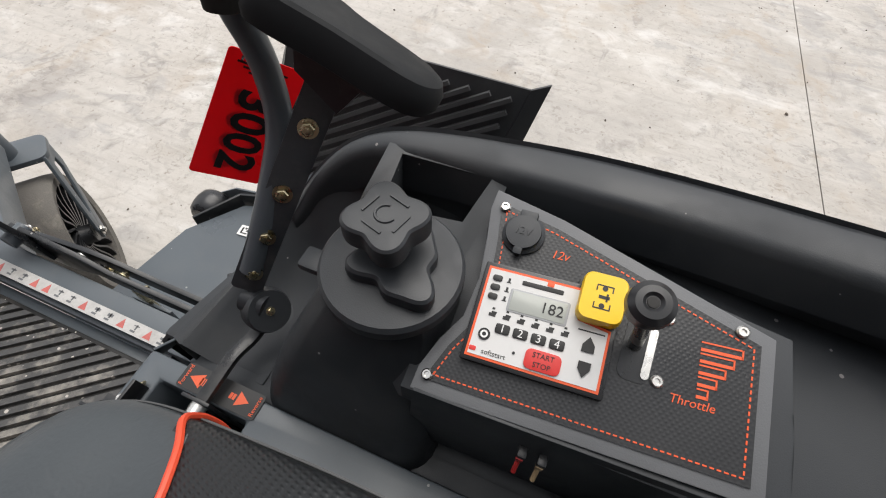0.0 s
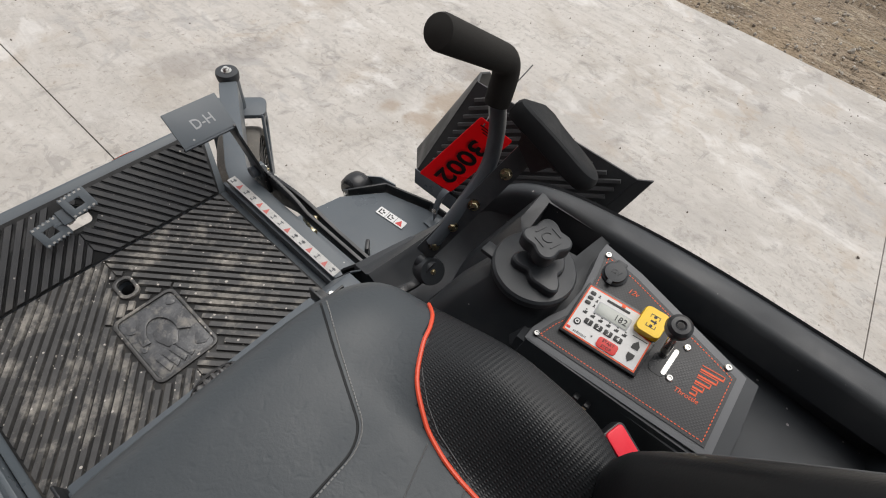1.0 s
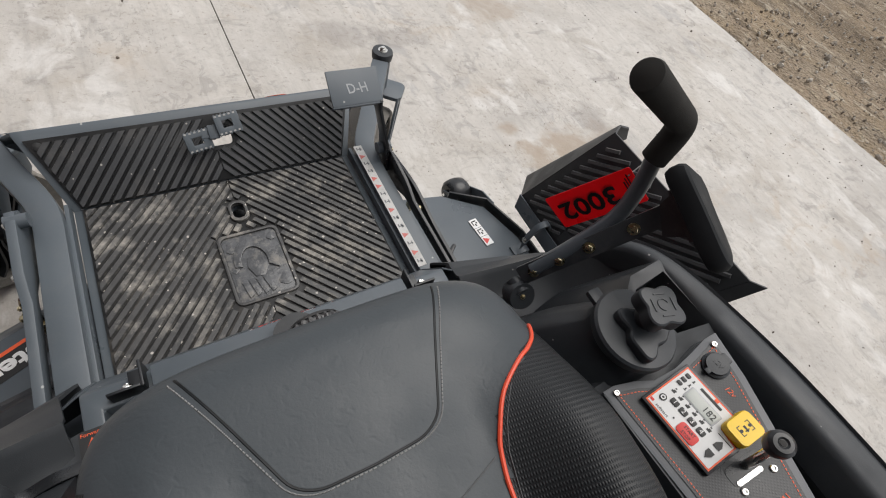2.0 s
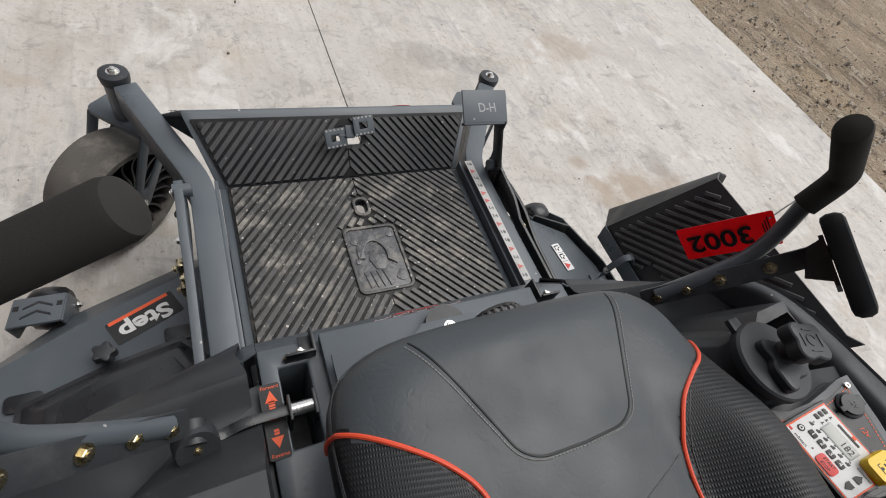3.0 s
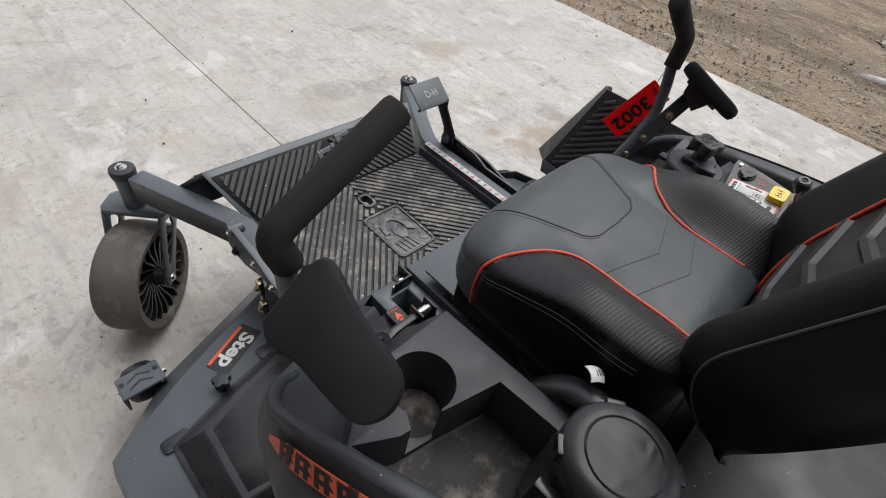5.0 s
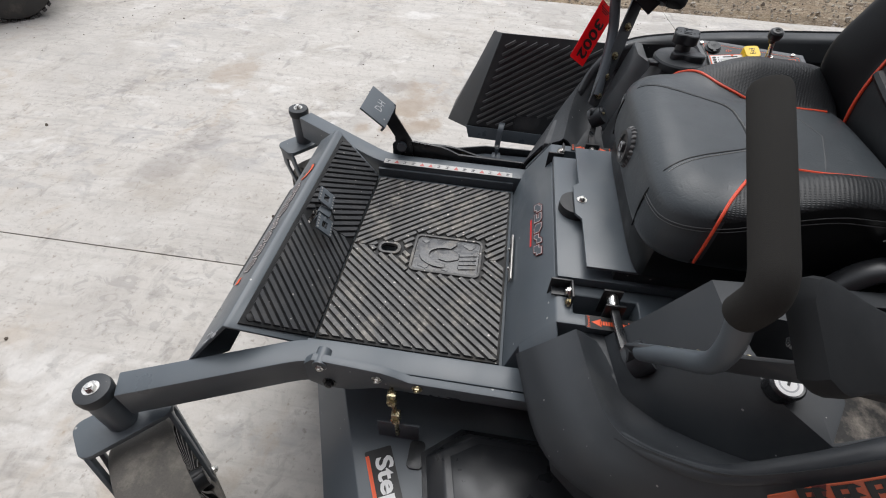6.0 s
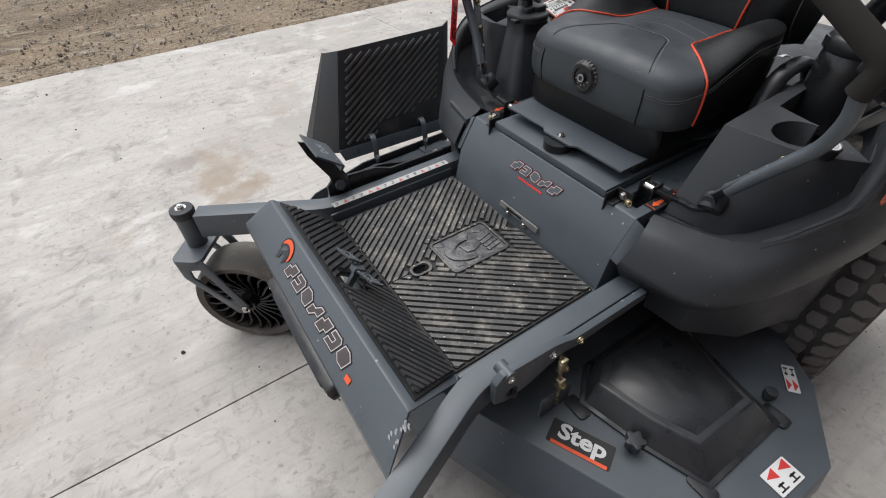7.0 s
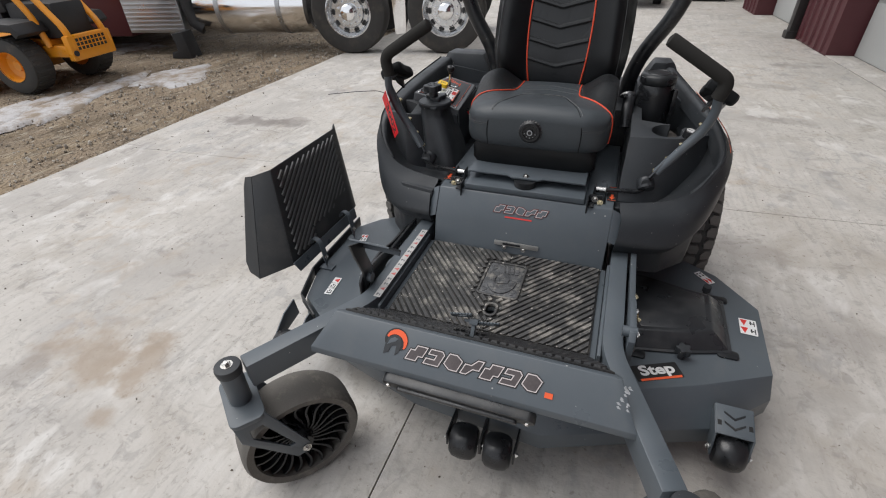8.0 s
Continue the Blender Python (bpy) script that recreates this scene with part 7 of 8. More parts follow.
# deck lift linkage on both rails, pedal on one
for sx in (-1, 1):
    prof = [(0.372, 0.470), (0.372, 0.520), (0.355, 0.538), (0.335, 0.538), (0.225, 0.528), (0.20, 0.520), (0.17, 0.507), (-0.05, 0.505), (-0.05, 0.478), (0.16, 0.474), (0.19, 0.480), (0.21, 0.478), (0.29, 0.444), (0.345, 0.440), (0.372, 0.456)]
    link = part("lift_link", prism(prof, "x", sx * (0.366 if sx < 0 else 0.372), sx * (0.382 if sx < 0 else 0.380), 0.0015), STEEL if sx < 0 else BLACK_STEEL, mower, "charcoal deck lift link plate")
    bolt(BOLT_ZINC, (sx * 0.381, 0.340, 0.520), (sx, 0, 0), link, 1.1)
    for y, z in ((0.232, 0.505), (0.155, 0.492)):
        bolt(BOLT_ZINC if y > 0.2 else BOLT_GOLD, (sx * 0.383, y, z), (sx, 0, 0), link, 0.9)
    part("link_spacer", tube([(sx * 0.350, 0.340, 0.525), (sx * 0.385, 0.340, 0.525)], 0.014, 16), STEEL, link)
    bolt(BOLT_BLACK, (sx * 0.381, 0.330, 0.462), (sx, 0, 0), link, 0.9)
    hang = part("deck_hanger", joined([tube([(sx * 0.386, 0.204, 0.480), (sx * 0.392, 0.200, 0.40), (sx * 0.396, 0.196, 0.30)], 0.005, 10), box(sx * 0.384, sx * 0.398, 0.194, 0.212, 0.43, 0.475, 0.003), box(sx * 0.386, sx * 0.402, 0.188, 0.206, 0.36, 0.40, 0.003)]), GOLD, link, "gold-plated hanger bolt")
    bolt(BOLT_GOLD, (sx * 0.400, 0.203, 0.452), (sx, 0, 0.2), hang, 0.8)
    bolt(BOLT_GOLD, (sx * 0.403, 0.197, 0.382), (sx, 0, 0.2), hang, 0.8)
    part("hanger_plate", box(sx * 0.388, sx * 0.394, 0.150, 0.240, 0.272, 0.345, 0.001), STEEL, link)
lift = part("lift_pedal", loft([[(0.366, 0.354, 0.47), (0.374, 0.354, 0.47), (0.374, 0.306, 0.47), (0.366, 0.306, 0.47)], [(0.362, 0.362, 0.555), (0.370, 0.362, 0.555), (0.370, 0.312, 0.545), (0.362, 0.312, 0.545)], [(0.352, 0.410, 0.645), (0.359, 0.410, 0.645), (0.359, 0.356, 0.632), (0.352, 0.356, 0.632)], [(0.350, 0.426, 0.692), (0.357, 0.426, 0.692), (0.355, 0.352, 0.660), (0.349, 0.352, 0.660)]], bevel=0.001), BLACK_STEEL, mower, "charcoal foot pedal for the deck lift")
DH = axes((0.2985, 0.389, 0.6790), (0.124, -0.004, 0.002), (-0.012, 0.064, 0.050))
part("pedal_plate", moved(joined([plate(0.118, 0.076, 0.005, 0.002, None, 0.001), box(-0.059, 0.059, -0.042, -0.036, -0.012, 0.004, 0.001)]), DH), STEEL, lift)
letters("lettering", "D-H", 0.030, DH @ pose(0.006, -0.004, 0.0052), GREY_INK, lift, 0.0002, wide=0.9, shear=-0.15, bold=0.0003)
bolt(BOLT_GOLD, (0.386, 0.337, 0.512), (1, 0, 0), lift, 0.9)
part("lift_rod", bar(filleted([(0.384, 0.33, 0.502), (0.392, 0.20, 0.508), (0.398, 0.12, 0.478), (0.400, -0.02, 0.470)], 0.05), 0.008, 0.034, 0.001), BLACK_STEEL, lift)

# ---- discharge chute, folded up ----
CP, CC = V(0.862, 0.086, 0.690), V(0.884, -0.362, 0.680)
CD, CE = V(0.780, 0.180, 0.360), V(0.788, -0.275, 0.345)
CA, CB = V(0.920, 0.118, 0.672), V(0.872, 0.262, 0.335)
chute = part("discharge_chute", sheet([CP, CC, CE, CD], 0.006, 0.001), CHUTE, mower, "black rubber discharge chute folded up beside the deck")
part("chute_side", sheet([CP, CD, CB, CA], 0.006, 0.001), CHUTE, chute)
part("chute_side", sheet([CA, CB, CB + V(0.048, -0.010, 0.012), CB + V(0.062, -0.020, 0.050), CA + V(0.055, -0.008, -0.050), CA + V(0.035, -0.006, -0.010)], 0.006, 0.001), CHUTE, chute)
part("chute_side", sheet([CC, CE, CE + V(0.012, -0.045, -0.004), CC + V(0.010, -0.030, 0.012)], 0.006, 0.001), CHUTE, chute)
part("chute_flange", sheet([CD + V(-0.006, 0.004, 0.012), CE + V(-0.006, -0.004, 0.012), CE + V(-0.018, 0.004, -0.030), CD + V(-0.018, -0.010, -0.030)], 0.005, 0.001), STEEL, chute)
CM = axes((CP + CC + CD + CE) / 4, (CC - CP), (CP - CD))
if (CM.to_3x3() @ V(0, 0, 1)).x > 0:
    CM = axes((CP + CC + CD + CE) / 4, (CP - CC), (CP - CD))
quad = [CM.inverted() @ p for p in (CP, CC, CE, CD)]
qx0, qy0 = min(p.x for p in quad), min(p.y for p in quad)


def in_chute(q):
    sg = None
    for a, b in zip(quad, quad[1:] + quad[:1]):
        e = (b.x - a.x) * (q[1] - a.y) - (b.y - a.y) * (q[0] - a.x)
        L = math.hypot(b.x - a.x, b.y - a.y)
        if sg is None:
            sg = 1 if e > 0 else -1
        if e * sg / L < 0.022:
            return False
    return True


d = V(0.848, 0.530, 0)
for i in range(34):
    o = (qx0 - 0.72 + 0.0375 * i, qy0 - 0.02)
    for s0, s1 in spans(o, d, in_chute, lambda q: -0.10 < q[0] < 0.11 and qy0 + 0.02 < q[1] < qy0 + 0.075, 240, 1.05):
        c = (s0 + s1) / 2
        me = to_mesh(rib_bm(s1 - s0, 0.0100, 0.006), "rib", 30)
        me.materials.append(CHUTE_RIB)
        piece("rib", me, CM @ Matrix.Translation((o[0] + d.x * c, o[1] + d.y * c, 0.003)) @ Matrix.Rotation(math.atan2(d.y, d.x), 4, "Z"), chute)
part("name_panel", moved(plate(0.200, 0.048, 0.004, 0.004, None, 0.001), CM @ Matrix.Translation((0.005, qy0 + 0.048, 0.003))), CHUTE, chute)
for y in (0.055, -0.165):
    br = part("chute_bracket", bar(filleted([(0.728, y, 0.272), (0.728, y, 0.345), (0.742, y - 0.004, 0.392), (0.772, y - 0.008, 0.402), (0.786, y - 0.010, 0.372)], 0.03, 5), 0.020, 0.006, 0.001), STEEL, chute, "charcoal chute hinge bracket")
    part("hinge_foot", box(0.700, 0.756, y - 0.016, y + 0.016, 0.272, 0.279, 0.001), STEEL, br)
    bolt(BOLT_ZINC, (0.724, y, 0.325), (-1, 0, 0.1), br, 0.8)

# ---- drive tyres ----
def rear_wheel(sx):
    cx, cy, R, W = sx * (0.585 if sx > 0 else 0.562), -0.720, 0.302, 0.260
    M = axes((cx, cy, R), (0, 1, 0), (0, 0, 1))
    rot = M
    tyre = part("drive_tyre", lathe([(0.165, -W / 2 + 0.02), (0.20, -W / 2 + 0.002), (0.25, -W / 2), (0.276, -W / 2 + 0.012), (R - 0.012, -W / 2 + 0.045), (R - 0.008, 0), (R - 0.012, W / 2 - 0.045), (0.276, W / 2 - 0.012), (0.25, W / 2), (0.20, W / 2 - 0.002), (0.165, W / 2 - 0.02)], 64, rot, closed=True), TYRE, mower, "dusty block-tread drive tyre")
    part("wheel_rim", lathe([(0, -0.06), (0.06, -0.06), (0.08, -0.10), (0.155, -0.12), (0.17, -0.13), (0.17, 0.13), (0.155, 0.12), (0.08, 0.10), (0.06, 0.06), (0, 0.06)], 40, rot), STEEL, tyre)
    lug = []
    n = 38
    for row, z in enumerate((-0.104, -0.052, 0.0, 0.052, 0.104)):
        edge = abs(z) > 0.1
        w, t = (0.046, 0.043) if edge else (0.047, 0.044)
        r0 = R - 0.022 if not edge else R - 0.036
        bm = bmesh.new()
        pts = [(-t / 2, -w * 0.28), (-t * 0.12, -w / 2), (t * 0.40, -w * 0.44), (t / 2, w * 0.20), (t * 0.14, w / 2), (-t * 0.40, w * 0.42)]
        if row % 2:
            pts = [(-x, y) for x, y in pts][::-1]
        lo = [bm.verts.new((r0, x * 1.03, z + y * 1.03)) for x, y in pts]
        hi = [bm.verts.new((R - (max(0.0, abs(z + y * 0.88) - 0.090) * 0.75 + 0.001 if edge else 0.0), x * 0.88, z + y * 0.88)) for x, y in pts]
        bm.faces.new(hi)
        for i in range(6):
            bm.faces.new((lo[i], lo[(i + 1) % 6], hi[(i + 1) % 6], hi[i]))
        me = to_mesh(tidy(bm), "tread_block", 30)
        me.materials.append(BLOCK)
        for k in range(n):
            lug.append((me, rot @ Matrix.Rotation(2 * math.pi * (k + 0.5 * (row % 2)) / n, 4, "Z")))
    for me, m in lug:
        piece("tread_block", me, m, tyre)
    return tyre


rear_wheel(-1)
rear_wheel(1)
part("engine_bay", box(-0.42, 0.42, -1.15, -0.62, 0.36, 0.78, 0.03), BLACK_STEEL, mower, "black engine guard behind the seat")
part("underframe", box(-0.30, 0.30, -1.0, -0.02, 0.30, 0.44, 0.01), BLACK_STEEL, mower)
rops = part("roll_bar", tube(filleted([(0.27, -0.80, 0.55), (0.27, -0.80, 0.90), (0.42, -0.79, 1.13), (0.44, -0.80, 1.70), (-0.44, -0.80, 1.70), (-0.42, -0.79, 1.13), (-0.27, -0.80, 0.90), (-0.27, -0.80, 0.55)], 0.12, 6), 0.029, 16), BLACK_STEEL, mower, "black roll-over bar")

# ---- auction tag ----
TM = axes((0.490, -0.145, 0.8445), V(0.438, -0.094, 0.803) - V(0.501, -0.150, 0.924), V(0.477, -0.140, 0.765) - V(0.438, -0.094, 0.803))
tag = part("lot_tag", moved(plate(0.148, 0.072, 0.0008, 0.004), TM), RED_TAG, None, "")
tagged(tag, "red card auction tag with black number hung on the drive lever", "tag")
letters("lettering", "3002", 0.052, TM @ pose(0.012, 0.002, 0.0008), BLACK_INK, tag, 0.0002, wide=0.98, bold=0.0012)
letters("lettering", "3002", 0.052, TM @ pose(0.012, 0.002, 0.0, 180, 0, 0), BLACK_INK, tag, 0.0002, wide=0.98, bold=0.0012)
for i in range(3):
    part("small_print", moved(box(-0.064 + 0.004 * i, -0.062 + 0.004 * i, -0.026 + 0.006 * i, 0.020 - 0.005 * i, 0.0008, 0.0011), TM), BLACK_INK, tag)
part("tag_wire", tube(filleted([(0.503, -0.158, 0.912), (0.530, -0.152, 0.922), (0.600, -0.136, 0.919), (0.706, -0.113, 0.908)], 0.02), 0.0012, 6), BLACK_STEEL, tag)


# ---- the yard round the mower ----
MAROON = surface("maroon_metal", (0.075, 0.016, 0.021), 0.4, vary=0.15, scale=2, fine=60, bump=0.05)
PALE = surface("pale_grey_metal", (0.42, 0.43, 0.42), 0.5, vary=0.08, scale=2, fine=60, bump=0.05)
DARK_METAL = surface("dark_brown_metal", (0.02, 0.018, 0.018), 0.45)
CHROME = surface("chrome", (0.92, 0.92, 0.92), 0.13, metal=1.0, vary=0.06, scale=3, bump=0)
ALU = surface("ribbed_aluminium", (0.46, 0.47, 0.48), 0.38, metal=0.9, vary=0.2, scale=4)
POLISHED = surface("polished_aluminium", (0.72, 0.73, 0.74), 0.24, metal=0.95, vary=0.12, scale=6)
ORANGE = surface("orange_paint", (0.78, 0.30, 0.015), 0.35, vary=0.1, scale=6, dust=0.3, dust_scale=5)
OFF_BLACK = surface("weathered_black", (0.022, 0.022, 0.023), 0.6, vary=0.25, scale=6)
WOOD = surface("red_brown_timber", (0.20, 0.07, 0.05), 0.7, vary=0.3, scale=8)


# building beside the apron: piers of ribbed metal and recessed doors
BM = axes((-2.55, -5.9, 0), (-0.0648, 1, 0), (-1, -0.0648, 0))  # x along the wall towards the mower, y into the building


def wall_piece(name, a, b, d0, d1, z0, z1, material, label, category="wall", ribs=0.0):
    ob = part(name, moved(box(a, b, d0, d1, z0, z1, 0.01), BM), material, None, "")
    tagged(ob, label, category, kind="structure")
    if ribs:
        x = a + ribs / 2
        while x < b - 0.02:
            part("wall_rib", moved(prism([(x - 0.035, d0 + 0.002), (x - 0.02, d0 - 0.022), (x + 0.02, d0 - 0.022), (x + 0.035, d0 + 0.002)], "z", z0 + 0.02, z1), BM), material, ob)
            x += ribs
    return ob


wall_piece("wall_1", -1.12, 0.0, 0.0, 0.42, 0.0, 4.8, MAROON, "maroon ribbed metal wall pier of the building", ribs=0.21)
wall_piece("wall_2", -4.30, -3.40, 0.0, 0.42, 0.0, 4.8, MAROON, "maroon ribbed metal wall pier further along", ribs=0.21)
# wall_3 is an unseen run, carried on to block sky on this side.
wall_piece("wall_3", 4.6, 16.0, 0.0, 0.60, 0.0, 4.8, MAROON, "long maroon metal wall assumed beside the apron, out of view")
wall_piece("wall_4", -22.0, -6.8, 0.0, 0.60, 0.0, 4.8, MAROON, "far end of the maroon metal wall")
wall_piece("wall_5", -22.0, 16.0, 0.60, 0.80, 0.0, 4.8, MAROON, "inner wall behind the doors")
wall_piece("trim", -22.0, 16.0, -0.02, 0.60, 4.8, 5.1, DARK_METAL, "dark metal eaves trim along the roof", "trim")
# Overhang is unseen and added, to keep sky light off the apron.
wall_piece("roof", -22.0, 16.0, -1.3, 9.0, 5.1, 5.25, DARK_METAL, "unseen flat dark metal roof, overhang added to block sky", "roof")
for k, (a, b) in enumerate(((0.0, 4.6), (-3.40, -1.12), (-6.8, -4.30))):
    d = wall_piece("door_%d" % (k + 1), a, b, 0.30, 0.36, 0.0, 3.6, PALE, "pale grey sectional overhead door, closed", "door")
    for i in range(6):
        part("door_panel", moved(box(a + 0.03, b - 0.03, 0.285, 0.302, 0.02 + 0.6 * i, 0.59 + 0.6 * i, 0.006), BM), PALE, d)
    wall_piece("lintel", a, b, 0.0, 0.60, 3.6, 4.8, MAROON, "maroon metal wall above the door")
wall_piece("threshold", 0.0, 4.6, -0.0, 0.30, 0.0, 0.012, CONCRETE, "smooth concrete threshold before the door", "threshold")
spout = thing("downspout", tuple(BM @ V(-1.12, -0.06, 0)), "dark brown metal downspout on the maroon wall", "downspout")
part("pipe", moved(box(-1.26, -1.13, -0.10, 0.02, 0.02, 4.8, 0.012), BM), DARK_METAL, spout)
part("outlet", moved(box(-1.275, -1.115, -0.13, 0.02, 0.0, 0.10, 0.012), BM), DARK_METAL, spout)

# lorry on the gravel beyond the apron
TU, TW = V(0.977, 0.21, 0), V(-0.21, 0.977, 0)
LM = axes((3.40, -4.79, 0), TU, TW)  # x towards the cab, y towards the apron
lorry = thing("lorry", (3.40, -4.79, 0), "maroon lorry tractor with chrome tank and polished wheels", "truck")


def lorry_wheel(s, inner):
    M = LM @ pose(s, 0.02, 0.52, -90, 0, 0)
    tyre = part("lorry_tyre", lathe([(0.30, -0.30), (0.40, -0.31), (0.495, -0.29), (0.52, -0.24), (0.52, -0.03), (0.50, 0.0), (0.42, 0.02), (0.30, 0.0)], 56, M, closed=True), surface("lorry_rubber", (0.035, 0.033, 0.031), 0.8, vary=0.2, scale=6, dust=0.5, dust_color=(0.15, 0.13, 0.11), dust_scale=5), lorry, "dusty black lorry tyre")
    rim = part("rim", lathe([(0.315, -0.20), (0.315, 0.004), (0.300, 0.012), (0.285, -0.01), (0.262, -0.060), (0.250, -0.085), (0.205, -0.085), (0.190, -0.050), (0.110, -0.050), (0.105, 0.000), (0.090, 0.035), (0.0, 0.050)], 48, M), POLISHED, tyre, "polished aluminium rim")
    part("hub_cap", lathe([(0.102, 0.0), (0.098, 0.030), (0.075, 0.050), (0.0, 0.062)], 32, M), CHROME, tyre)
    # Flat black patches on the rim, painting the shade inside its hand holes.
    hole = to_mesh(prism(rounded(0.075, 0.040, 0.018), "z", -0.0825, -0.0815), "hand_hole_shade", 0)
    hole.materials.append(OFF_BLACK)
    nut = to_mesh(lathe([(0, 0), (0.016, 0), (0.016, 0.035), (0.010, 0.05), (0, 0.05)], 6), "wheel_nut", 20)
    nut.materials.append(CHROME)
    for k in range(10):
        a = 2 * math.pi * k / 10
        piece("hand_hole_shade", hole, M @ Matrix.Rotation(a, 4, "Z") @ pose(0.228, 0, 0, 0, 0, 90), tyre)
        piece("wheel_nut", nut, M @ Matrix.Rotation(a + 0.3, 4, "Z") @ pose(0.150, 0, -0.05), tyre)


for s in (-0.05, -1.38):
    lorry_wheel(s, 0)
part("fuel_tank", tube([LM @ V(0.55, -0.36, 0.58), LM @ V(0.58, -0.36, 0.58), LM @ V(2.20, -0.36, 0.58), LM @ V(2.24, -0.36, 0.58)], 0.36, 40, radii=[0.32, 0.36, 0.36, 0.32]), CHROME, lorry, "polished cylindrical fuel tank")
for s in (0.95, 1.85):
    part("tank_strap", lathe([(0.363, -0.03), (0.369, -0.03), (0.369, 0.03), (0.363, 0.03)], 40, LM @ pose(s, -0.36, 0.58, 0, 90, 0), closed=True), ALU, lorry)
step_box = part("step_box", moved(box(2.42, 3.30, -0.60, 0.0, 0.28, 0.82, 0.02), LM), ALU, lorry, "ribbed aluminium battery box")
for i in range(9):
    part("step_rib", moved(box(2.44, 3.28, -0.003, 0.010, 0.31 + 0.055 * i, 0.335 + 0.055 * i, 0.003), LM), ALU, step_box)
part("air_duct", tube([LM @ V(2.34, -0.10, 1.6), LM @ V(2.34, -0.10, 0.60), LM @ V(2.30, -0.10, 0.40), LM @ V(2.18, -0.12, 0.32)], 0.09, 18), OFF_BLACK, lorry)
part("cab_side", moved(box(3.30, 6.2, -2.3, -0.02, 0.22, 3.0, 0.06), LM), MAROON, lorry, "maroon cab and sleeper side")
part("cab_sleeper", moved(box(2.40, 3.30, -2.3, -0.05, 0.95, 3.0, 0.05), LM), MAROON, lorry)
part("chassis_rail", moved(box(-2.6, 3.3, -0.95, -0.80, 0.75, 1.02, 0.01), LM), OFF_BLACK, lorry)
part("chassis_rail", moved(box(-2.6, 3.3, -1.75, -1.60, 0.75, 1.02, 0.01), LM), OFF_BLACK, lorry)
part("axle", moved(box(-0.15, 0.05, -2.3, -0.2, 0.42, 0.62, 0.03), LM), OFF_BLACK, lorry)
part("axle", moved(box(-1.48, -1.28, -2.3, -0.2, 0.42, 0.62, 0.03), LM), OFF_BLACK, lorry)
part("far_tyre", tube([LM @ V(-0.05, -2.2, 0.52), LM @ V(-0.05, -1.9, 0.52)], 0.52, 32), OFF_BLACK, lorry)
part("far_tyre", tube([LM @ V(-1.38, -2.2, 0.52), LM @ V(-1.38, -1.9, 0.52)], 0.52, 32), OFF_BLACK, lorry)
part("far_tyre", tube([LM @ V(4.7, -2.2, 0.52), LM @ V(4.7, -0.1, 0.52)], 0.52, 32), OFF_BLACK, lorry)
for s in (-0.70,):
    part("mud_guard", moved(prism([(s - 0.13, 0.26), (s + 0.02, 0.24), (s + 0.06, 1.0), (s - 0.16, 1.0)], "y", -0.28, 0.0, 0.01), LM), CHROME, lorry, "polished mud guard")
chock = thing("wheel_chock", tuple(LM @ V(2.45, 0.12, -0.02)), "black rubber block with a brown stone beside the lorry", "block")
part("block", moved(prism([(2.30, -0.03), (2.62, -0.03), (2.60, 0.05), (2.50, 0.07), (2.52, 0.30), (2.36, 0.32)], "y", -0.05, 0.20, 0.012), LM), OFF_BLACK, chock)

# orange mower parked on the gravel
OM = axes((6.13, -2.62, -0.01), V(0.985, 0.165, 0), V(-0.165, 0.985, 0))  # x ahead, y to its left
om = thing("orange_mower", (6.13, -2.62, -0.01), "orange and black zero-turn mower parked on the gravel", "lawn mower")


def om_box(name, x0, x1, y0, y1, z0, z1, material, bevel=0.02, label=""):
    return part(name, moved(box(x0, x1, y0, y1, z0, z1, bevel), OM), material, om, label)


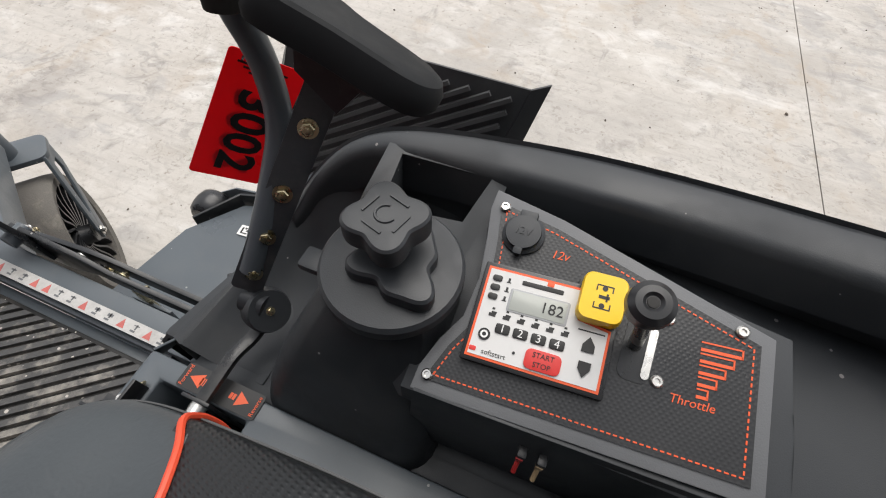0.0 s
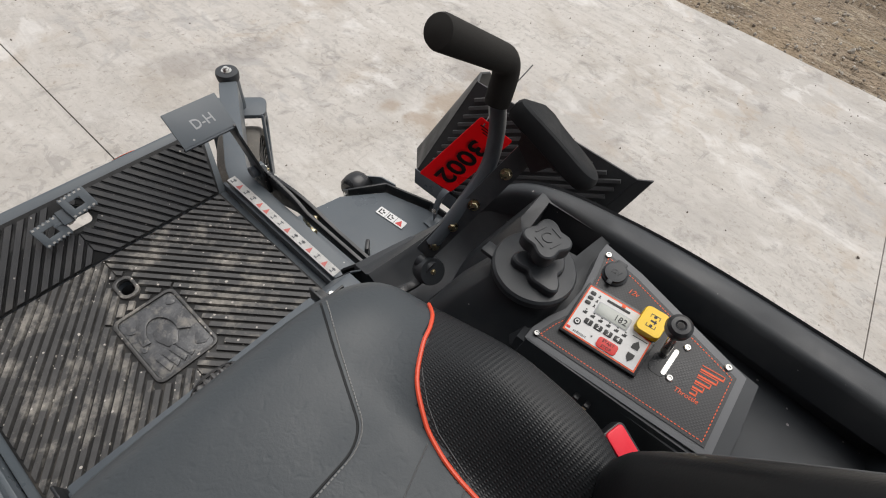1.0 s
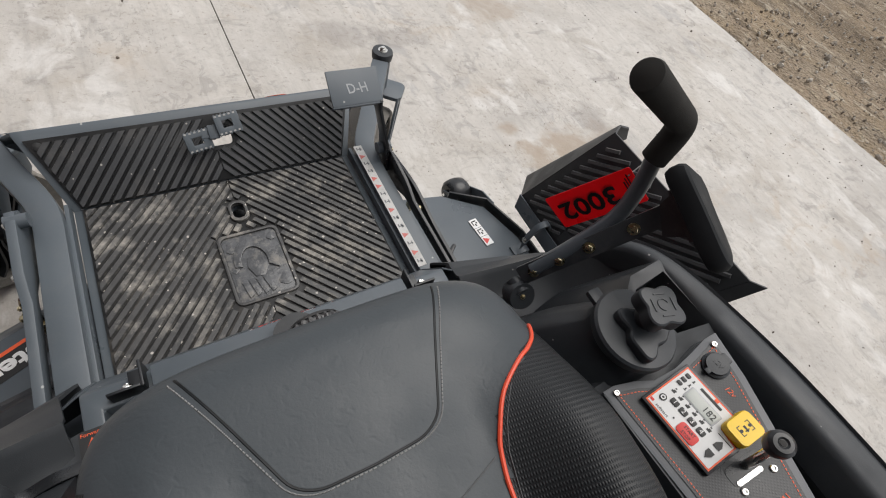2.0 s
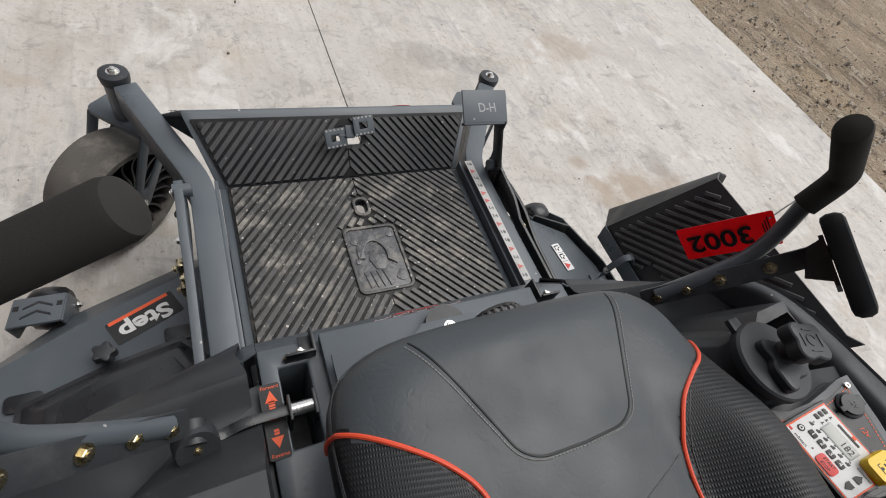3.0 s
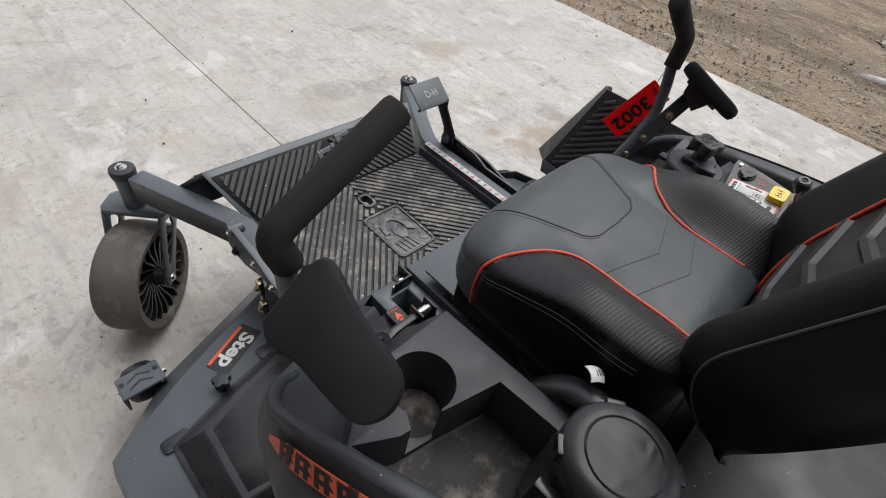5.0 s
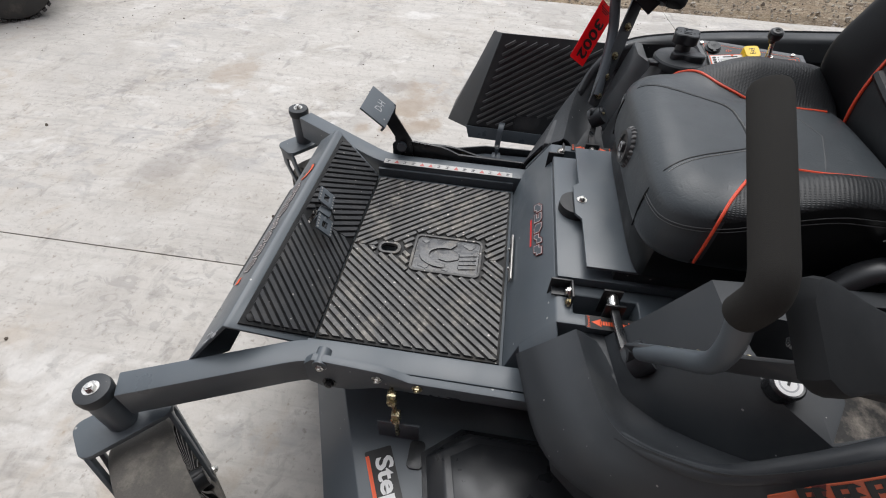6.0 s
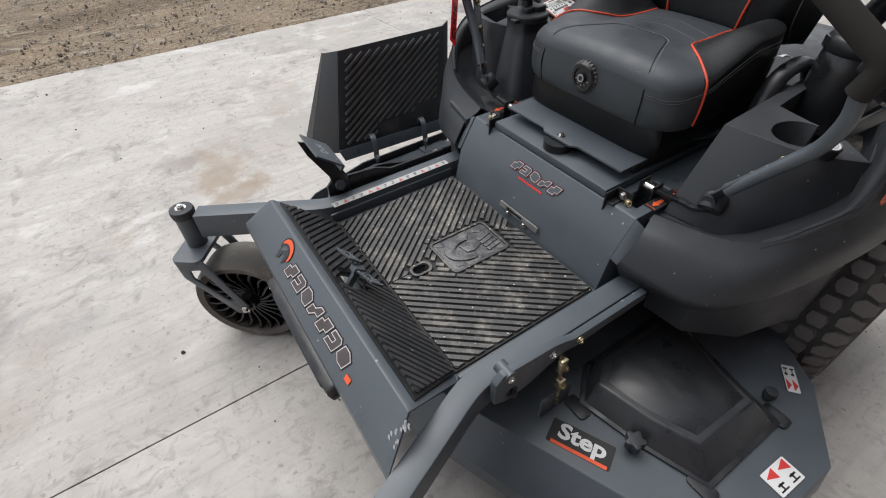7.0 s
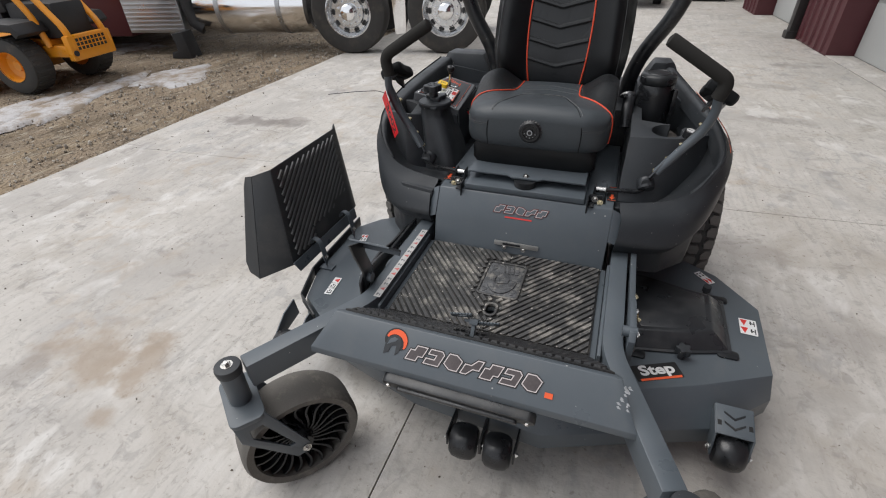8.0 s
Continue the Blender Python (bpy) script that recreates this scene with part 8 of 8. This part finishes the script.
for sy in (-1, 1):
    M = OM @ pose(0, sy * 0.43, 0.29, -90, 0, 0)
    t = part("drive_tyre", lathe([(0.155, -0.13), (0.24, -0.14), (0.28, -0.12), (0.29, -0.06), (0.29, 0.06), (0.28, 0.12), (0.24, 0.14), (0.155, 0.13)], 48, M, closed=True), TYRE, om, "black turf tyre")
    part("rim", lathe([(0, -0.06), (0.05, -0.06), (0.06, -0.03), (0.13, -0.05), (0.158, -0.135), (0.158, 0.135), (0.13, 0.05), (0.06, 0.03), (0.05, 0.06), (0, 0.06)], 36, M), ORANGE, t, "orange rim")
    me = to_mesh(box(0.284, 0.297, -0.012, 0.012, -0.10, 0.10, 0.003), "tread_bar", 30)
    me.materials.append(TYRE)
    for k in range(30):
        piece("tread_bar", me, M @ Matrix.Rotation(2 * math.pi * k / 30, 4, "Z"), t)
    part("fender", moved(prism([(-0.36, 0.62), (-0.30, 0.72), (0.10, 0.74), (0.42, 0.66), (0.50, 0.50), (0.44, 0.48), (0.34, 0.60), (0.08, 0.66), (-0.26, 0.64), (-0.30, 0.58)], "y", sy * 0.24, sy * 0.60, 0.012), OM), OFF_BLACK, om, "black moulded fender")
    part("roll_bar", tube(filleted([OM @ V(-0.34, sy * 0.30, 0.45), OM @ V(-0.28, sy * 0.30, 0.75), OM @ V(-0.12, sy * 0.32, 1.05), OM @ V(-0.10, sy * 0.32, 1.65), OM @ V(-0.10, 0, 1.65)], 0.10, 5), 0.032, 14), ORANGE, om, "orange roll bar")
    part("hood_bar", tube(filleted([OM @ V(-0.58, sy * 0.24, 0.42), OM @ V(-0.56, sy * 0.24, 0.62), OM @ V(-0.30, sy * 0.24, 0.98), OM @ V(-0.12, sy * 0.24, 1.05)], 0.10, 5), 0.034, 14), ORANGE, om)
    M = OM @ pose(1.58, sy * 0.42, 0.15, -90, 0, 0)
    part("caster_tyre", lathe([(0.0, -0.05), (0.13, -0.06), (0.15, -0.03), (0.15, 0.03), (0.13, 0.06), (0.0, 0.05)], 30, M), OFF_BLACK, om)
    om_box("caster_arm", 0.95, 1.62, sy * 0.38, sy * 0.46, 0.34, 0.42, ORANGE, 0.01)
om_box("frame", -0.30, 1.05, -0.24, 0.24, 0.34, 0.52, ORANGE)
guard = om_box("rear_guard", -0.60, -0.52, -0.30, 0.30, 0.30, 0.56, ORANGE, 0.02, "orange rear guard with pierced grille")
part("grille", moved(box(-0.604, -0.598, -0.20, 0.22, 0.40, 0.53), OM), OFF_BLACK, guard)
for i in range(9):
    part("grille_bar", moved(box(-0.608, -0.603, -0.20 + 0.0525 * i - 0.006, -0.20 + 0.0525 * i + 0.006, 0.40, 0.53), OM), ORANGE, guard)
for i in range(4):
    part("grille_bar", moved(box(-0.608, -0.603, -0.20, 0.22, 0.40 + 0.043 * i - 0.005, 0.40 + 0.043 * i + 0.005), OM), ORANGE, guard)
part("tail_lamp", moved(lathe([(0, -0.61), (0.03, -0.61), (0.03, -0.60), (0, -0.60)], 18), OM @ pose(0, 0.26, 0.38, 0, 90, 0)), OFF_BLACK, guard)
om_box("guard_arm", -0.55, -0.20, -0.28, -0.20, 0.34, 0.46, ORANGE, 0.01)
om_box("guard_arm", -0.55, -0.20, 0.20, 0.28, 0.34, 0.46, ORANGE, 0.01)
om_box("engine_cover", -0.48, 0.12, -0.22, 0.22, 0.52, 0.88, OFF_BLACK, 0.05, "black engine cover")
om_box("seat", 0.18, 0.62, -0.24, 0.24, 0.68, 0.80, OFF_BLACK, 0.04)
om_box("seat_back", 0.10, 0.22, -0.24, 0.24, 0.78, 1.20, OFF_BLACK, 0.04)
om_box("deck", 0.38, 1.22, -0.66, 0.66, 0.12, 0.30, ORANGE, 0.03, "orange cutting deck")
om_box("deck_cover", 0.46, 0.95, 0.26, 0.60, 0.30, 0.37, OFF_BLACK, 0.02)
om_box("foot_plate", 0.70, 1.10, -0.28, 0.28, 0.46, 0.50, ORANGE, 0.01)

# another machine parked ahead on the concrete, only its tyre and deck edge in view
pm = thing("parked_mower", (2.55, 3.6, 0), "dark grey mower parked further along the concrete", "lawn mower")
M = axes((2.20, 3.50, 0.28), (0.75, -0.66, 0), (0, 0, 1))
pt = part("drive_tyre", lathe([(0.14, -0.12), (0.23, -0.125), (0.265, -0.11), (0.28, -0.06), (0.28, 0.06), (0.265, 0.11), (0.23, 0.125), (0.14, 0.12)], 44, M, closed=True), TYRE, pm, "black block-tread tyre")
me = to_mesh(box(0.272, 0.288, -0.014, 0.014, -0.11, -0.01, 0.003), "tread_bar", 30)
me.materials.append(TYRE)
for k in range(34):
    piece("tread_bar", me, M @ Matrix.Rotation(2 * math.pi * k / 34, 4, "Z"), pt)
    piece("tread_bar", me, M @ Matrix.Rotation(2 * math.pi * (k + 0.5) / 34, 4, "Z") @ Matrix.Translation((0, 0, 0.12)), pt)
part("rim", lathe([(0, -0.08), (0.10, -0.08), (0.145, -0.11), (0.145, 0.11), (0.10, 0.08), (0, 0.08)], 30, M), OFF_BLACK, pt)
PMM = axes((2.63, 3.89, 0), (0.66, 0.75, 0), (-0.75, 0.66, 0))
part("deck", moved(prism([(-0.25, -0.55), (0.10, -0.70), (0.75, -0.70), (0.95, -0.45), (0.95, 0.55), (-0.25, 0.55)], "z", 0.13, 0.30, 0.012), PMM), STEEL, pm, "charcoal deck shell")
part("body", moved(box(-0.60, 0.55, -0.30, 0.45, 0.30, 0.75, 0.05), PMM), OFF_BLACK, pm)
for x, y in ((0.05, -0.66), (0.40, -0.705)):
    bolt(BOLT_ZINC, PMM @ V(x, y, 0.22), PMM.to_3x3() @ V(0, -1, 0), pm, 1.2)

# crates far along the apron
for k, (x, y, w, h) in enumerate(((-1.75, -11.6, 0.75, 0.55), (-0.90, -11.9, 0.80, 0.45))):
    cr = thing("timber_crate", (x, y, 0), "red-brown slatted timber crate at the far end of the apron", "crate", "far crates")
    for i in range(4):
        part("crate_slat", box(x - w / 2, x + w / 2, y - 0.4, y + 0.4, 0.04 + i * h / 4, 0.02 + (i + 0.85) * h / 4, 0.006), WOOD, cr)
    part("crate_core", box(x - w / 2 + 0.03, x + w / 2 - 0.03, y - 0.37, y + 0.37, 0.0, h - 0.02, 0.004), DARK_METAL, cr)
tr = thing("parked_trailer", (-0.35, -10.2, 0), "pale trailer body with dark underside parked on the apron", "trailer")
part("trailer_bed", box(-0.75, 0.35, -11.6, -9.9, 0.42, 0.60, 0.03), PALE, tr)
part("trailer_frame", box(-0.70, 0.30, -11.5, -9.92, 0.34, 0.42, 0.01), OFF_BLACK, tr)
for sx in (-0.72, 0.32):
    part("trailer_tyre", tube([(sx - 0.08, -10.7, 0.24), (sx + 0.08, -10.7, 0.24)], 0.24, 26), OFF_BLACK, tr)


# old snow on the dirt
def snow_patch(cx, cy, rx, ry, turn, seed):
    bm = bmesh.new()
    n = 44
    ring = []
    mid = bm.verts.new((cx, cy, 0.0))
    rows = []
    for k, (f, z) in enumerate(((0.60, -0.002), (0.90, -0.008), (1.0, -0.04))):
        row = []
        for i in range(n):
            a = 2 * math.pi * i / n
            w = 1 + 0.55 * noise.fractal((math.cos(a) * 1.4 + seed, math.sin(a) * 1.4, 0), 0.8, 2.0, 5)
            x, y = rx * f * w * math.cos(a), ry * f * w * math.sin(a)
            row.append(bm.verts.new((cx + x * math.cos(turn) - y * math.sin(turn), cy + x * math.sin(turn) + y * math.cos(turn), z)))
        rows.append(row)
    for i in range(n):
        j = (i + 1) % n
        bm.faces.new((mid, rows[0][i], rows[0][j]))
        for a, b in zip(rows, rows[1:]):
            bm.faces.new((a[i], b[i], b[j], a[j]))
    return tidy(bm)


for k, (cx, cy, rx, ry, tn) in enumerate(((5.00, -3.15, 0.60, 0.34, 1.75), (5.30, -2.20, 0.95, 0.26, 1.9), (5.42, -1.40, 0.8, 0.24, 1.9), (6.6, -1.2, 1.0, 0.3, 1.8), (7.6, -4.4, 0.9, 0.35, 0.3), (9.2, -6.4, 1.8, 0.9, 0.2), (5.6, -6.6, 0.6, 0.25, 0.3))):
    tagged(part("snow_patch", snow_patch(cx, cy, rx, ry, tn, k * 7.3), SNOW, smooth=60), "thin patch of dirty old snow on the gravel", "snow", kind="stuff")
